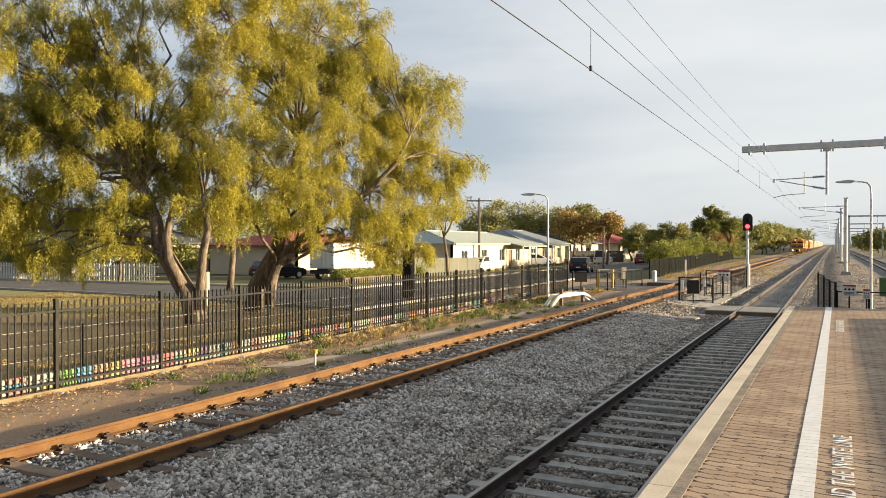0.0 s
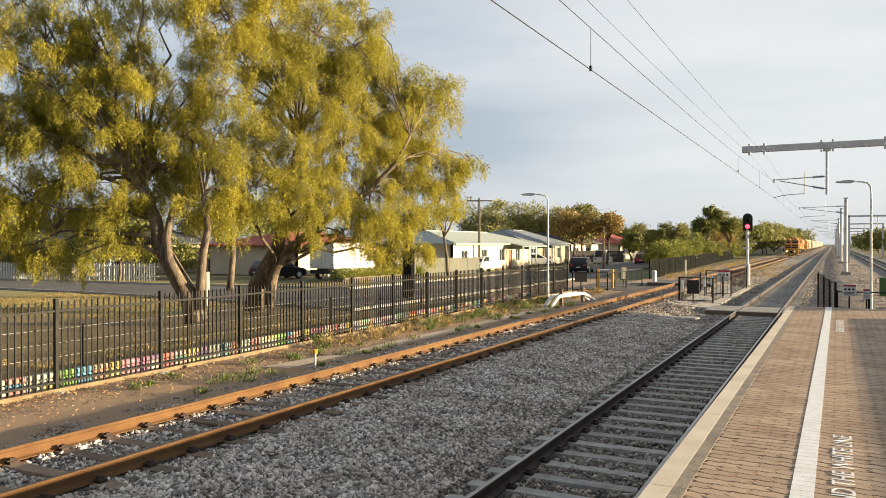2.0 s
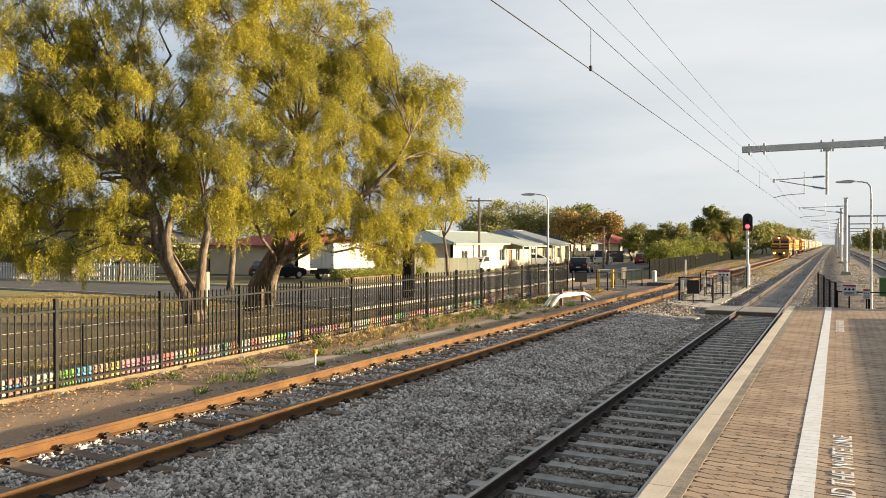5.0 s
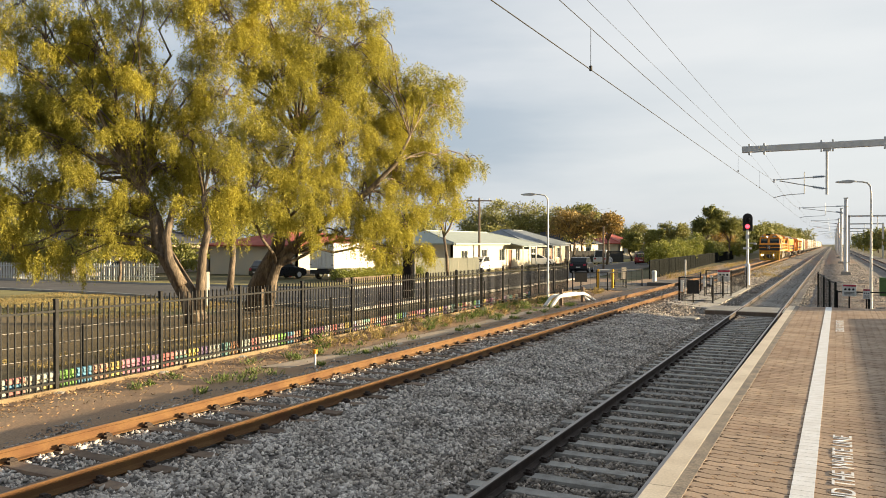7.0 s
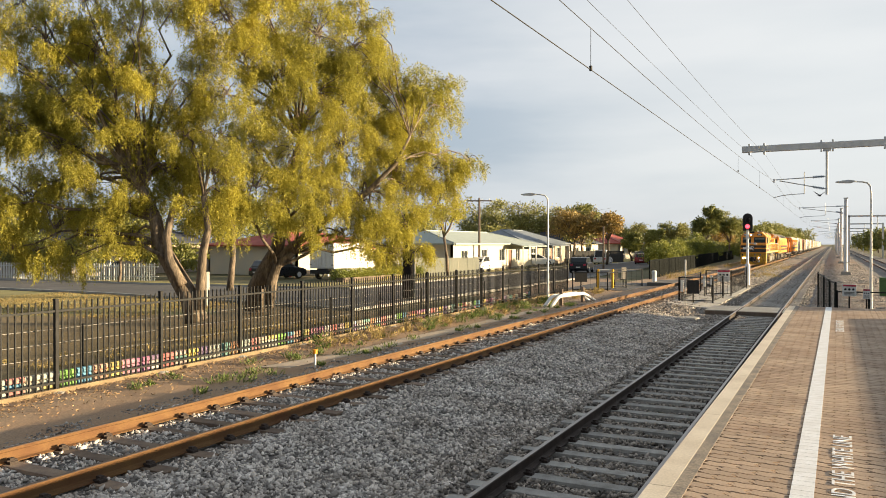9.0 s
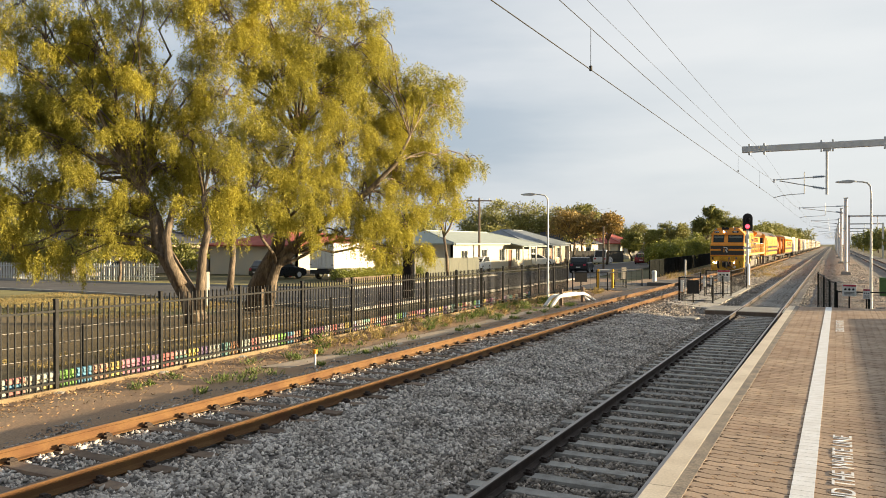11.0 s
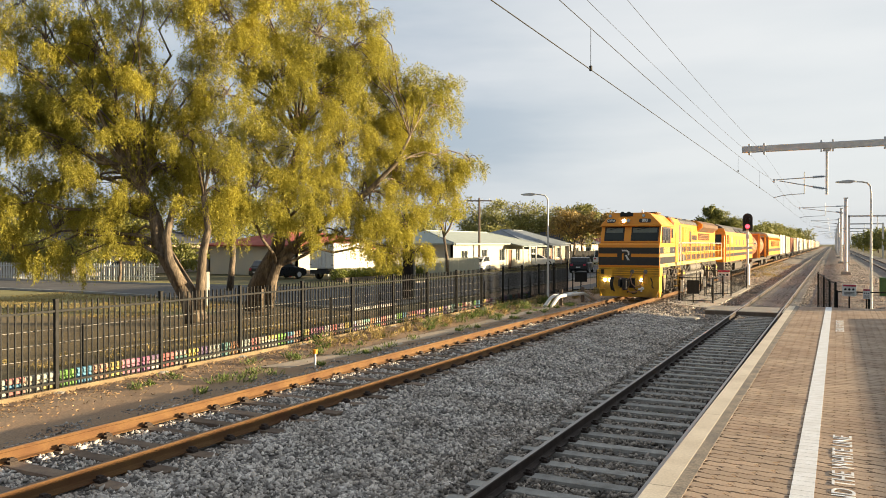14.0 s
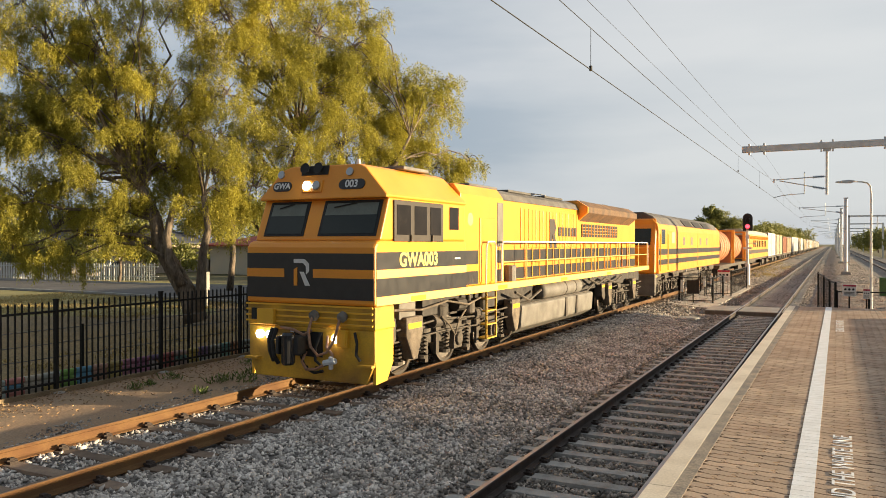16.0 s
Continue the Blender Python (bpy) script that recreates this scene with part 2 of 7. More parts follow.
def soup(name, verts, quads, material, parent=None):
    """Many small faces at once, from arrays."""
    me = bpy.data.meshes.new(name)
    k = quads.shape[1]
    me.vertices.add(len(verts))
    me.vertices.foreach_set("co", np.ascontiguousarray(verts, np.float32).ravel())
    me.loops.add(quads.size)
    me.loops.foreach_set("vertex_index", np.ascontiguousarray(quads, np.int32).ravel())
    me.polygons.add(len(quads))
    me.polygons.foreach_set("loop_start", np.arange(0, quads.size, k, dtype=np.int32))
    me.update(calc_edges=True)
    me.validate()
    me.materials.append(material)
    ob = new(name, me)
    if parent:
        ob.parent = parent
    return ob


# ---- ground, tracks, platform ----
XL, ZL = -8.085, 0.26      # middle and rail height of the far (left) line
XN, ZN = -2.68, 0.0        # middle and rail height of the platform line
XR, ZR = 5.6, 0.1          # third line beyond the platform
PLAT_X, PLAT_Z, PLAT_END = -1.13, 1.10, 21.9
PLAT_M = pose(0, 0, 0, 0, 0, -0.30)      # the platform runs slightly off the line of the track


def bed(x):
    """Height of the ground across the line."""
    pts = ((-4000, 0.0), (-10.6, 0.0), (-9.7, 0.055), (-6.5, 0.055), (-4.4, -0.215), (-0.6, -0.22), (0.6, 0.0), (3.6, -0.06), (7.6, -0.06), (9, 0.0), (4000, 0.0))
    for (a, za), (b, zb) in zip(pts, pts[1:]):
        if x <= b:
            return za + (zb - za) * (x - a) / (b - a)


def sheet(name, xs, ys, z, material, label, category, lift=0.0, rough=0.0):
    vs = [(x, y, z(x) + lift + (noise.noise((x * 1.3, y * 1.3, 0)) * rough if rough else 0)) for y in ys for x in xs]
    k = len(xs)
    g = Geo().add(vs, [(j * k + i, j * k + i + 1, (j + 1) * k + i + 1, (j + 1) * k + i) for j in range(len(ys) - 1) for i in range(k - 1)])
    ob = part(name, g, material, smooth=True)
    return tagged(ob, label, category, kind="structure")


sheet("ground", [-3000, -400, -120, -60, -30, -14, -10.6, -9.7, -6.5, -4.4, -0.6, 0.6, 3.6, 7.6, 9, 14, 30, 120, 400, 3000],
      [-3000, -300, -60, -20, 0, 20, 40, 60, 100, 200, 400, 1000, 4000], lambda x: bed(x) - 0.03, M_GROUND, "dry patchy lawn and bare ground beyond the fence", "ground")
M_GRAVEL = mat("brown_gravel", (0.30, 0.25, 0.20), 0.95, vary=0.5, scale=0.5, fine=26, bump=0.8, col2=(0.22, 0.15, 0.10))
ys_b = [-12 + 0.5 * i for i in range(120)] + [48 + 4 * i for i in range(64)] + [304, 500, 900]
sheet("ballast", [-9.3 + 0.3 * i for i in range(30)] + [-0.3], ys_b, bed, M_BALLAST, "grey crushed-stone ballast round both tracks", "ballast", 0.0, 0.05)
sheet("ballast", [2.6, 3.6, 5.6, 7.6, 8.6], [30, 60, 100, 200, 400, 900], bed, M_BALLAST, "pale ballast under the third track", "ballast", 0.012)
sheet("pavement", [-12.9 + 0.2 * i for i in range(19)], [-12 + 0.5 * i for i in range(120)] + [50, 60, 100, 160, 300], bed, M_DIRT, "sandy dirt verge along the fence with dry litter", "verge", 0.012, 0.035)
sheet("pavement", [-0.9, -0.3, 0.6, 2.0, 3.2], [21.7 + 1.5 * i for i in range(30)] + [80, 120, 200, 400], bed, M_GRAVEL, "bare sandy strip with gravel between the lines", "verge", 0.025, 0.03)


def rail_prof(x, z):
    half = [(0.073, -0.171), (0.073, -0.160), (0.022, -0.145), (0.009, -0.125), (0.009, -0.050), (0.034, -0.038), (0.036, -0.012), (0.030, -0.003)]
    return [(x + a, z + b) for a, b in half] + [(x - a, z + b) for a, b in reversed(half)]


def track(label, x, z, gauge, sleeper_mat, rail_mat, head_mat, y0, y1, step, sleep_to, length, y_off):
    """Two rails on sleepers; each rail carries its running surface, each sleeper its clips."""
    t = thing("railway_track", label, "railway track", kind="structure")
    for s in (-1, 1):
        xr = x + s * (gauge / 2)
        r = part("rail", Geo().prism(rail_prof(xr, z), y0, y1), rail_mat, t)
        part("running_surface", Geo().prism([(xr - 0.027, z - 0.003), (xr + 0.027, z - 0.003), (xr + 0.024, z + 0.001), (xr - 0.024, z + 0.001)], y0, y1), head_mat, r, "polished head of the rail")
    me = Geo().prism([(-0.125, -0.2), (0.125, -0.2), (0.105, -0.003), (0.095, 0), (-0.095, 0), (-0.105, -0.003)], -length / 2, length / 2, "x").mesh("sleeper", sleeper_mat)
    clip = Geo()
    for s in (-1, 1):
        for side in (-1, 1):
            cx = s * gauge / 2 + side * 0.10
            clip.pipe([(cx - side * 0.04, -0.05, 0.03), (cx + side * 0.02, -0.055, 0.04), (cx + side * 0.035, 0, 0.035), (cx + side * 0.02, 0.055, 0.04), (cx - side * 0.03, 0.05, 0.03)], 0.014, 5)
            clip.box(cx - 0.05, cx + 0.06, -0.05, 0.05, -0.01, 0.035).box(cx - 0.03, cx + 0.03, -0.03, 0.03, 0.035, 0.07)
    cm = clip.mesh("clip", M_RAILDARK)
    y = y_off
    while y < sleep_to:
        s = part("sleeper", me, sleeper_mat, t, m=pose(x + random.uniform(-.01, .01), y, z - 0.172, 0, 0, random.uniform(-.4, .4)))
        if y < 34:
            part("clip", cm, M_RAILDARK, s)
        y += step
    far = Geo()
    while y < 150:
        far.box(x - length / 2, x + length / 2, y - 0.11, y + 0.11, z - 0.3, z - 0.175)
        y += step
    tagged(part("sleeper", far, sleeper_mat, t), kind="stuff")
    return t


track("rust-brown railway track on stained sleepers beside the fence", XL, ZL, 1.555, M_SLEEPER2, M_RUST, M_RAILTOPR, -15, 900, 0.68, 60, 2.5, 3.05)
track("railway track on pale concrete sleepers below the platform", XN, ZN, 1.62, M_SLEEPER, M_RAILDARK, M_RAILTOP, -15, 900, 0.6, 60, 2.5, 4.2)
track("distant third railway track on pale ballast", XR, ZR, 1.62, M_SLEEPER, M_RAILDARK, M_RAILTOPR, 25, 900, 0.7, 60, 2.5, 40.0)

# platform: concrete body, coping, worn strip, paver field on joint sand
plat = thing("platform", "station platform paved with terracotta interlocking pavers", "platform", PLAT_M, kind="structure")
part("platform_body", Geo().box(PLAT_X + 0.06, 9.0, -14, PLAT_END - 0.05, -0.4, PLAT_Z - 0.07), M_KERB, plat)
part("joint_bed", Geo().box(PLAT_X + 0.25, 9.0, -14, PLAT_END - 0.02, PLAT_Z - 0.069, PLAT_Z - 0.03), M_GROUT, plat)
y = -14.0
while y < PLAT_END:
    part("coping_stone", Geo().box(PLAT_X, PLAT_X + 0.158, y, min(y + 2.395, PLAT_END), PLAT_Z - 0.16, PLAT_Z + 0.004), M_COPING, plat, "cream painted concrete coping", bevel=0.003)
    y += 2.4
part("worn_strip", Geo().box(PLAT_X + 0.1585, PLAT_X + 0.249, -14, PLAT_END, PLAT_Z - 0.10, PLAT_Z + 0.0034), M_STRIPGREY, plat, "worn grey strip beside the coping")
# wall added out of view so its shadow covers the platform's right strip
tagged(part("platform_wall", Geo().box(3.2, 3.4, -14, 20, PLAT_Z, PLAT_Z + 0.41), M_COPING), "unseen low wall added behind the platform as a shadow caster", "wall", kind="structure")

# white line and lettering
outline = [(194 * 0.1125, PLAT_Z + 0.0012), (-20 * 0.1125, PLAT_Z + 0.0012)]
for r in range(-20, 194):
    outline += [(r * 0.1125 + a, PLAT_Z + b) for a, b in ((0.003, 0.0018), (0.004, 0.0034), (0.1085, 0.0034), (0.1095, 0.0018))]
lg = Geo().prism(outline[::-1], -0.272, -0.132, "x")
line = part("white_line", lg, M_LINE, m=PLAT_M)
tagged(line, "white safety line painted along the platform pavers", "platform marking")


def lettering(words, size, material, m, name, label, wide=1.0, parent=None, bold=0.0):
    cu = bpy.data.curves.new(name, "FONT")
    cu.offset = size * bold
    cu.body, cu.size, cu.extrude, cu.align_x, cu.align_y = words, size, 0.001, "CENTER", "CENTER"
    tmp = bpy.data.objects.new(name, cu)
    me = bpy.data.meshes.new_from_object(tmp)
    bpy.data.objects.remove(tmp)
    me.transform(Matrix.Diagonal((wide, 1, 1, 1)))
    me.materials.clear()
    me.materials.append(material)
    ob = new(name, me)
    ob.matrix_basis = m
    if parent:
        ob.parent = parent
    elif label:
        tagged(ob, label, "platform marking")
    return ob


# ---- the train ----
# opaque panes: the unlit interior behind the glass is put into the colour
M_PANE = mat("dark_cab_glass", (0.022, 0.03, 0.026), 0.08, vary=0.15, scale=1.5, bump=0, spec=0.45)
M_PANE2 = mat("dark_interior_pane", (0.022, 0.018, 0.014), 0.1, vary=0.3, scale=4, bump=0, spec=0.2)
M_WINFRAME = mat("brown_window_frame", (0.045, 0.035, 0.026), 0.6, vary=0.1, scale=6, bump=0.02)
M_HEADLIGHT = mat("lit_headlight", (1.0, 0.93, 0.78), 0.3, vary=0.0, bump=0, emit=5.0)
M_LENSBLACK = mat("glossy_black_steel", (0.03, 0.03, 0.032), 0.2, vary=0.1, bump=0.02)
M_LENS = mat("unlit_lens", (0.45, 0.47, 0.48), 0.1, metal=0.7, vary=0.05, bump=0)
M_BODY = mat("orange_yellow_paint", (0.88, 0.352, 0.032), 0.38, vary=0.04, scale=0.9, bump=0.015, col2=(0.82, 0.30, 0.032))
# underframe steel with the shade below the deck put into its colour
M_UNDERDARK = mat("shade_dark_steel", (0.055, 0.046, 0.038), 0.7, vary=0.3, scale=5, bump=0.1, col2=(0.022, 0.019, 0.016))
M_DUST = mat("caked_brake_dust", (0.21, 0.17, 0.125), 0.9, vary=0.3, scale=5, bump=0.2, col2=(0.10, 0.08, 0.06))
M_MARK = mat("bright_yellow_mark", (0.86, 0.62, 0.01), 0.5, vary=0.05, bump=0)
M_HOSE = mat("weathered_hose", (0.42, 0.24, 0.15), 0.7, vary=0.2, bump=0.05)
M_GRILLE = mat("dirty_radiator_top", (0.20, 0.11, 0.05), 0.8, vary=0.3, scale=2, bump=0.2, col2=(0.10, 0.07, 0.05))
M_TANKORANGE = mat("faded_orange_tank", (0.55, 0.22, 0.09), 0.6, vary=0.12, scale=0.8, bump=0.05, col2=(0.42, 0.17, 0.08))
M_CREAM = mat("cream_container", (0.62, 0.54, 0.38), 0.6, vary=0.08, scale=0.6, bump=0.05, col2=(0.52, 0.44, 0.31))
M_BROWNBOX = mat("rust_red_container", (0.33, 0.13, 0.07), 0.7, vary=0.15, scale=0.7, bump=0.06)
M_TAN = mat("tan_container", (0.50, 0.38, 0.24), 0.65, vary=0.1, scale=0.6, bump=0.05)
M_DIRTYYELLOW = mat("dirty_yellow_paint", (0.72, 0.42, 0.03), 0.6, vary=0.12, scale=1.6, bump=0.06, col2=(0.30, 0.165, 0.035), patch=0.53)
# grey-green of the sky's reflection in the windscreens, as a flat colour
M_SKYGLINT = mat("painted_sky_reflection", (0.17, 0.19, 0.165), 0.8, vary=0.1)
M_BARS = mat("dark_lettering", (0.045, 0.034, 0.026), 0.6, vary=0.1, bump=0)


def wheel_mesh(r=0.5):
    g = Geo()
    rot = pose(0, 0, 0, 0, 90, 0)
    for s in (-1, 1):
        mm = pose(s * 0.775, 0, 0) @ rot
        g.lathe([(0.10, -0.07), (0.12, -0.075), (0.14, -0.03), (r - 0.09, -0.02), (r - 0.07, -0.065), (r, -0.065), (r + 0.0, 0.04), (r + 0.028, 0.045) if s < 0 else (r, 0.05), (r - 0.07, 0.065), (r - 0.09, 0.02), (0.14, 0.02), (0.10, 0.07)], 28, mm)
        for k in range(4):
            a = math.pi / 2 * k + 0.4
            g.tube((s * 0.74, math.cos(a) * 0.27, math.sin(a) * 0.27), (s * 0.81, math.cos(a) * 0.27, math.sin(a) * 0.27), 0.035, n=6)
    g.tube((-0.78, 0, 0), (0.78, 0, 0), 0.09, n=10)
    return g.mesh("wheelset", M_WORNSTEEL)


WHEEL = wheel_mesh()
WHEELS = []


def bogie(t, yc, axles, detail=True):
    """A three- or two-axle truck: side frames, springs, axle boxes, brake rigging, wheelsets."""
    half = (axles[-1] - axles[0]) / 2 + 0.75
    b = part("bogie", Geo().box(-0.9, 0.9, -half * .8, half * .8, 0.55, 0.9), M_UNDER, t, "dusty bogie frame", m=pose(0, yc, 0))
    for s in (-1, 1):
        prof = [(-half, 0.62), (-half + .15, 0.85)]
        for a in axles:
            prof += [(a - yc - 0.35, 0.88), (a - yc - 0.2, 0.80), (a - yc + 0.2, 0.80), (a - yc + 0.35, 0.88)]
        prof += [(half - .15, 0.85), (half, 0.62)]
        lower = [(half - 0.3, 0.58), (0.5, 0.50), (-0.5, 0.50), (-half + 0.3, 0.58)]
        part("side_frame", Geo().prism(prof + lower, s * 0.98 - 0.07, s * 0.98 + 0.07, "x"), M_UNDER, b, bevel=0.015)
        if not detail:
            continue
        for a in axles:
            g = Geo().box(s * 1.0 - 0.12, s * 1.0 + 0.14, a - yc - 0.19, a - yc + 0.19, 0.30, 0.68)
            g.tube((s * 1.12, a - yc, 0.5), (s * 1.2, a - yc, 0.5), 0.15, 0.13, 12)
            part("axle_box", g, M_UNDER, b, bevel=0.02)
            for dy in (-0.48, 0.48):
                sp = Geo()
                pts = [(s * 1.06 + 0.085 * math.cos(k * 0.7), a - yc + dy + 0.085 * math.sin(k * 0.7), 0.34 + k * 0.0082) for k in range(52)]
                sp.pipe(pts, 0.021, 5)
                part("spring", sp, M_UNDER, b, "coil spring")
                for z in (0.27, 0.77):
                    part("spring_seat", Geo().tube((s * 1.06, a - yc + dy, z), (s * 1.06, a - yc + dy, z + 0.065), 0.12, n=12), M_UNDER, b)
        rig = Geo()
        for a in axles[:-1]:
            m_ = a - yc + 0.95
            rig.tube((s * 1.14, m_ - 0.25, 0.95), (s * 1.14, m_ + 0.2, 0.95), 0.13, n=12)
            rig.box(s * 1.12 - .03, s * 1.12 + .03, m_ - 0.06, m_ + 0.06, 0.3, 0.9)
            rig.box(s * 1.05 - .05, s * 1.05 + .05, m_ - 0.42, m_ - 0.30, 0.18, 0.62)
        rig.pipe([(s * 1.2, -half, 0.92), (s * 1.2, -half * .4, 0.98), (s * 1.2, half * .3, 0.90), (s * 1.2, half, 0.96)], 0.022, 6)
        rig.pipe([(s * 1.16, -half, 0.70), (s * 1.2, -half * .3, 0.74), (s * 1.18, half * .5, 0.69), (s * 1.2, half, 0.74)], 0.018, 6)
        part("brake_rigging", rig, M_UNDER, b, "brake cylinders, levers and pipes")
        sand = Geo().prism([(-half - .55, 1.15), (-half + .02, 1.15), (-half + .02, 0.75), (-half - .2, 0.55), (-half - .45, 0.7)], s * 1.05 - .12, s * 1.05 + .16, "x")
        part("sand_box", sand, M_UNDER, b, "sand box with a dusty face", bevel=0.03)
        part("yellow_mark", Geo().box(s * 1.05 + s * .16 - .004, s * 1.05 + s * .16 + .006, -half - .5, -half - .05, 1.0, 1.09), M_YELLOW, b, "yellow painted mark")
    for a in axles:
        w = part("wheelset", WHEEL, M_WORNSTEEL, b, "bare steel wheels on their axle")
        w.matrix_basis = pose(0, a - yc, 0.5)
        WHEELS.append((w, a - yc))
    return b


def stripe(t, y0, y1, half, z0, z1, material, name="stripe", label="", sides=(-1, 1), lift=0.004):
    for s in sides:
        part(name, Geo().box(min(s * half, s * (half + lift)), max(s * half, s * (half + lift)), y0, y1, z0, z1), material, t, label)


def handrails(t, x, y0, y1, step, zdeck, ztop):
    y = y0
    while y <= y1 + .01:
        part("stanchion", Geo().tube((x, y, zdeck), (x, y, ztop), 0.02, n=6), M_SUNSTRIPE, t)
        y += step
    part("handrail", Geo().tube((x, y0, ztop), (x, y1, ztop), 0.022, n=8), M_STEEL, t, "bare steel top rail")
    part("middle_rail", Geo().tube((x, y0, (zdeck + ztop) / 2), (x, y1, (zdeck + ztop) / 2), 0.016, n=6), M_SUNSTRIPE, t)


def locomotive():
    t = thing("locomotive", "orange-yellow diesel locomotive with black bands and lit headlights", "locomotive")
    # lower cab, nose and front bands
    body = Geo().prism([(-0.2, 1.42), (3.3, 1.42), (3.3, 2.52), (0.0, 2.52), (-0.12, 2.50), (-0.2, 2.40)], -1.41, 1.41, "x")
    cab = part("cab", body, M_BODY, t, bevel=0.05)
    part("nose_band", Geo().box(-1.385, 1.385, -0.206, -0.2005, 1.52, 2.30), M_BLACK, t, "black band round the nose")
    for x0, x1 in ((-1.385, -0.52), (0.12, 1.385)):
        part("nose_stripe", Geo().box(x0, x1, -0.211, -0.207, 1.88, 2.03), M_ORANGE, t, "orange stripe across the nose")
    stripe(t, -0.155, 3.3, 1.41, 2.03, 2.32, M_BLACK, "band", "black band")
    stripe(t, -0.155, 3.3, 1.41, 1.58, 1.88, M_BLACK, "band", "black band")
    stripe(t, -0.155, 20.6, 1.41, 1.43, 1.575, M_SUNSTRIPE, "sill_stripe", "yellow sill stripe with its sunlit paleness painted in")
    # same stripe as on the nose, its sunlit look put into the colour
    stripe(t, -0.155, 3.3, 1.41, 1.885, 2.025, M_SUNSTRIPE, "middle_stripe", "side stripe with its sunlit pale yellow painted in")
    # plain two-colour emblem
    e = Geo().prism([(-0.30, 2.20), (-0.06, 2.20), (0.04, 2.12), (0.04, 1.99), (-0.03, 1.93), (-0.03, 2.07), (-0.09, 2.13), (-0.30, 2.13)], -0.216, -0.212)
    e.prism([(-0.17, 1.98), (-0.08, 1.98), (0.06, 1.74), (-0.05, 1.74)], -0.216, -0.212)
    part("emblem", e, M_WHITE, t, "white angular emblem")
    part("emblem_accent", Geo().prism([(-0.30, 2.02), (-0.22, 2.06), (-0.22, 1.74), (-0.30, 1.74)], -0.216, -0.212), M_ORANGE, t)
    # upper cab leaning back, with screens
    up = Geo().prism([(0.0, 2.52), (3.3, 2.52), (3.3, 3.26), (0.30, 3.26)], -1.38, 1.38, "x")
    part("cab_upper", up, M_BODY, t, bevel=0.03)
    lean = math.degrees(math.atan2(0.30, 0.74))
    for x0, x1, n in ((-1.15, -0.33, "windscreen"), (0.09, 1.23, "windscreen")):
        m = pose(0, 0.045, 2.62) @ pose(0, 0, 0, -lean)
        part("screen_frame", Geo().box(x0 - .05, x1 + .05, -0.015, 0.03, -0.03, 0.64), M_DARK, t, "black rubber screen surround", m=m)
        part(n, Geo().box(x0, x1, -0.022, -0.016, 0.01, 0.60), M_PANE, t, "windscreen with the unlit cab put into its dark colour", m=m)
        # thin panel that paints the reflection on the screen's upper part
        part("sun_blind", Geo().box(x0 + .02, x1 - .02, -0.0245, -0.0225, 0.36, 0.585), M_SKYGLINT, t, "painted grey-green sky reflection on the upper screen", m=m)
        part("wiper", Geo().tube((x0 + 0.2, -0.04, 0.50), ((x0 + x1) / 2 + 0.1, -0.04, 0.58), 0.012, n=5), M_DARK, t, m=m)
    # cab roof with chamfered shoulders
    sec = [(-1.41, 3.25), (1.41, 3.25), (1.41, 3.30), (0.88, 3.80), (0.72, 3.86), (-0.80, 3.86), (-0.98, 3.80), (-1.41, 3.30)]
    roof = Geo()
    vs = [(x, 0.16 + (z - 3.25) * 0.28, z) for x, z in sec] + [(x, 3.3, z) for x, z in sec]
    k = len(sec)
    roof.add(vs, [[i, (i + 1) % k, k + (i + 1) % k, k + i] for i in range(k)] + [list(range(k))[::-1], list(range(k, 2 * k))])
    part("cab_roof", roof, M_BODY, t, bevel=0.03)
    tilt = pose(-0.15, 0.20, 3.4) @ pose(0, 0, 0, -15.6)
    hb = part("headlight_box", Geo().box(-0.28, 0.16, -0.03, 0.05, -0.03, 0.2), M_BODY, t, m=tilt, bevel=0.015)
    for x, mt, nm in ((-0.17, M_HEADLIGHT, "lit headlight"), (0.04, M_LENS, "unlit headlight")):
        part("headlight", Geo().lathe([(0.085, 0), (0.085, 0.03), (0.07, 0.04)], 16, pose(x, -0.03, 0.085, 90)), mt, hb, nm)
    for x0, x1 in ((-0.98, -0.55), (0.52, 1.08)):
        r = 0.09
        prof = arc(x1 - r, 0.10, r, -90, 90, 6) + arc(x0 + r, 0.10, r, 90, 270, 6)
        part("number_board", Geo().prism(prof, -0.015, 0.03), M_BLACK, t, "black rounded number board", m=tilt)
    for x0, word in ((-0.765, "GWA"), (0.80, "003")):
        lettering(word, 0.155 if word == "GWA" else 0.185, M_WHITE, tilt @ pose(x0, -0.019, 0.10, 90), "lettering", "", 1.0, t, 0.03)
    for x in (-0.83, 0.72):
        part("marker_light", Geo().lathe([(0.075, 0), (0.075, 0.03), (0.055, 0.035)], 14, pose(x, -0.0, 0.33, 90)), M_LENS, t, m=tilt)
    # dark block behind the horns paints the shade of a recess
    part("horn_recess", Geo().box(-0.36, 0.24, -0.012, 0.06, 0.30, 0.47), M_DARK, t, m=tilt)
    for x in (-0.24, 0.06):
        part("horn", Geo().lathe([(0.03, -0.1), (0.04, 0.0), (0.10, 0.09), (0.085, 0.085)], 12, pose(x, -0.01, 0.40, 90)), M_DARK, t, m=tilt)
    part("roof_vent", Geo().box(0.2, 0.9, 1.6, 2.6, 3.86, 3.93), M_TANKGREY, t, bevel=0.02)
    part("antenna", Geo().tube((0.4, 0.8, 3.85), (0.4, 0.8, 4.0), 0.06, 0.03, 8), M_WHITE, t)
    # side windows
    for s in (-1, 1):
        x = s * 1.385
        part("window_frame", Geo().box(min(x, x + s * .03), max(x, x + s * .03), 0.42, 2.25, 2.50, 3.22), M_WINFRAME, t, "brown-grey sliding window frame", bevel=0.01)
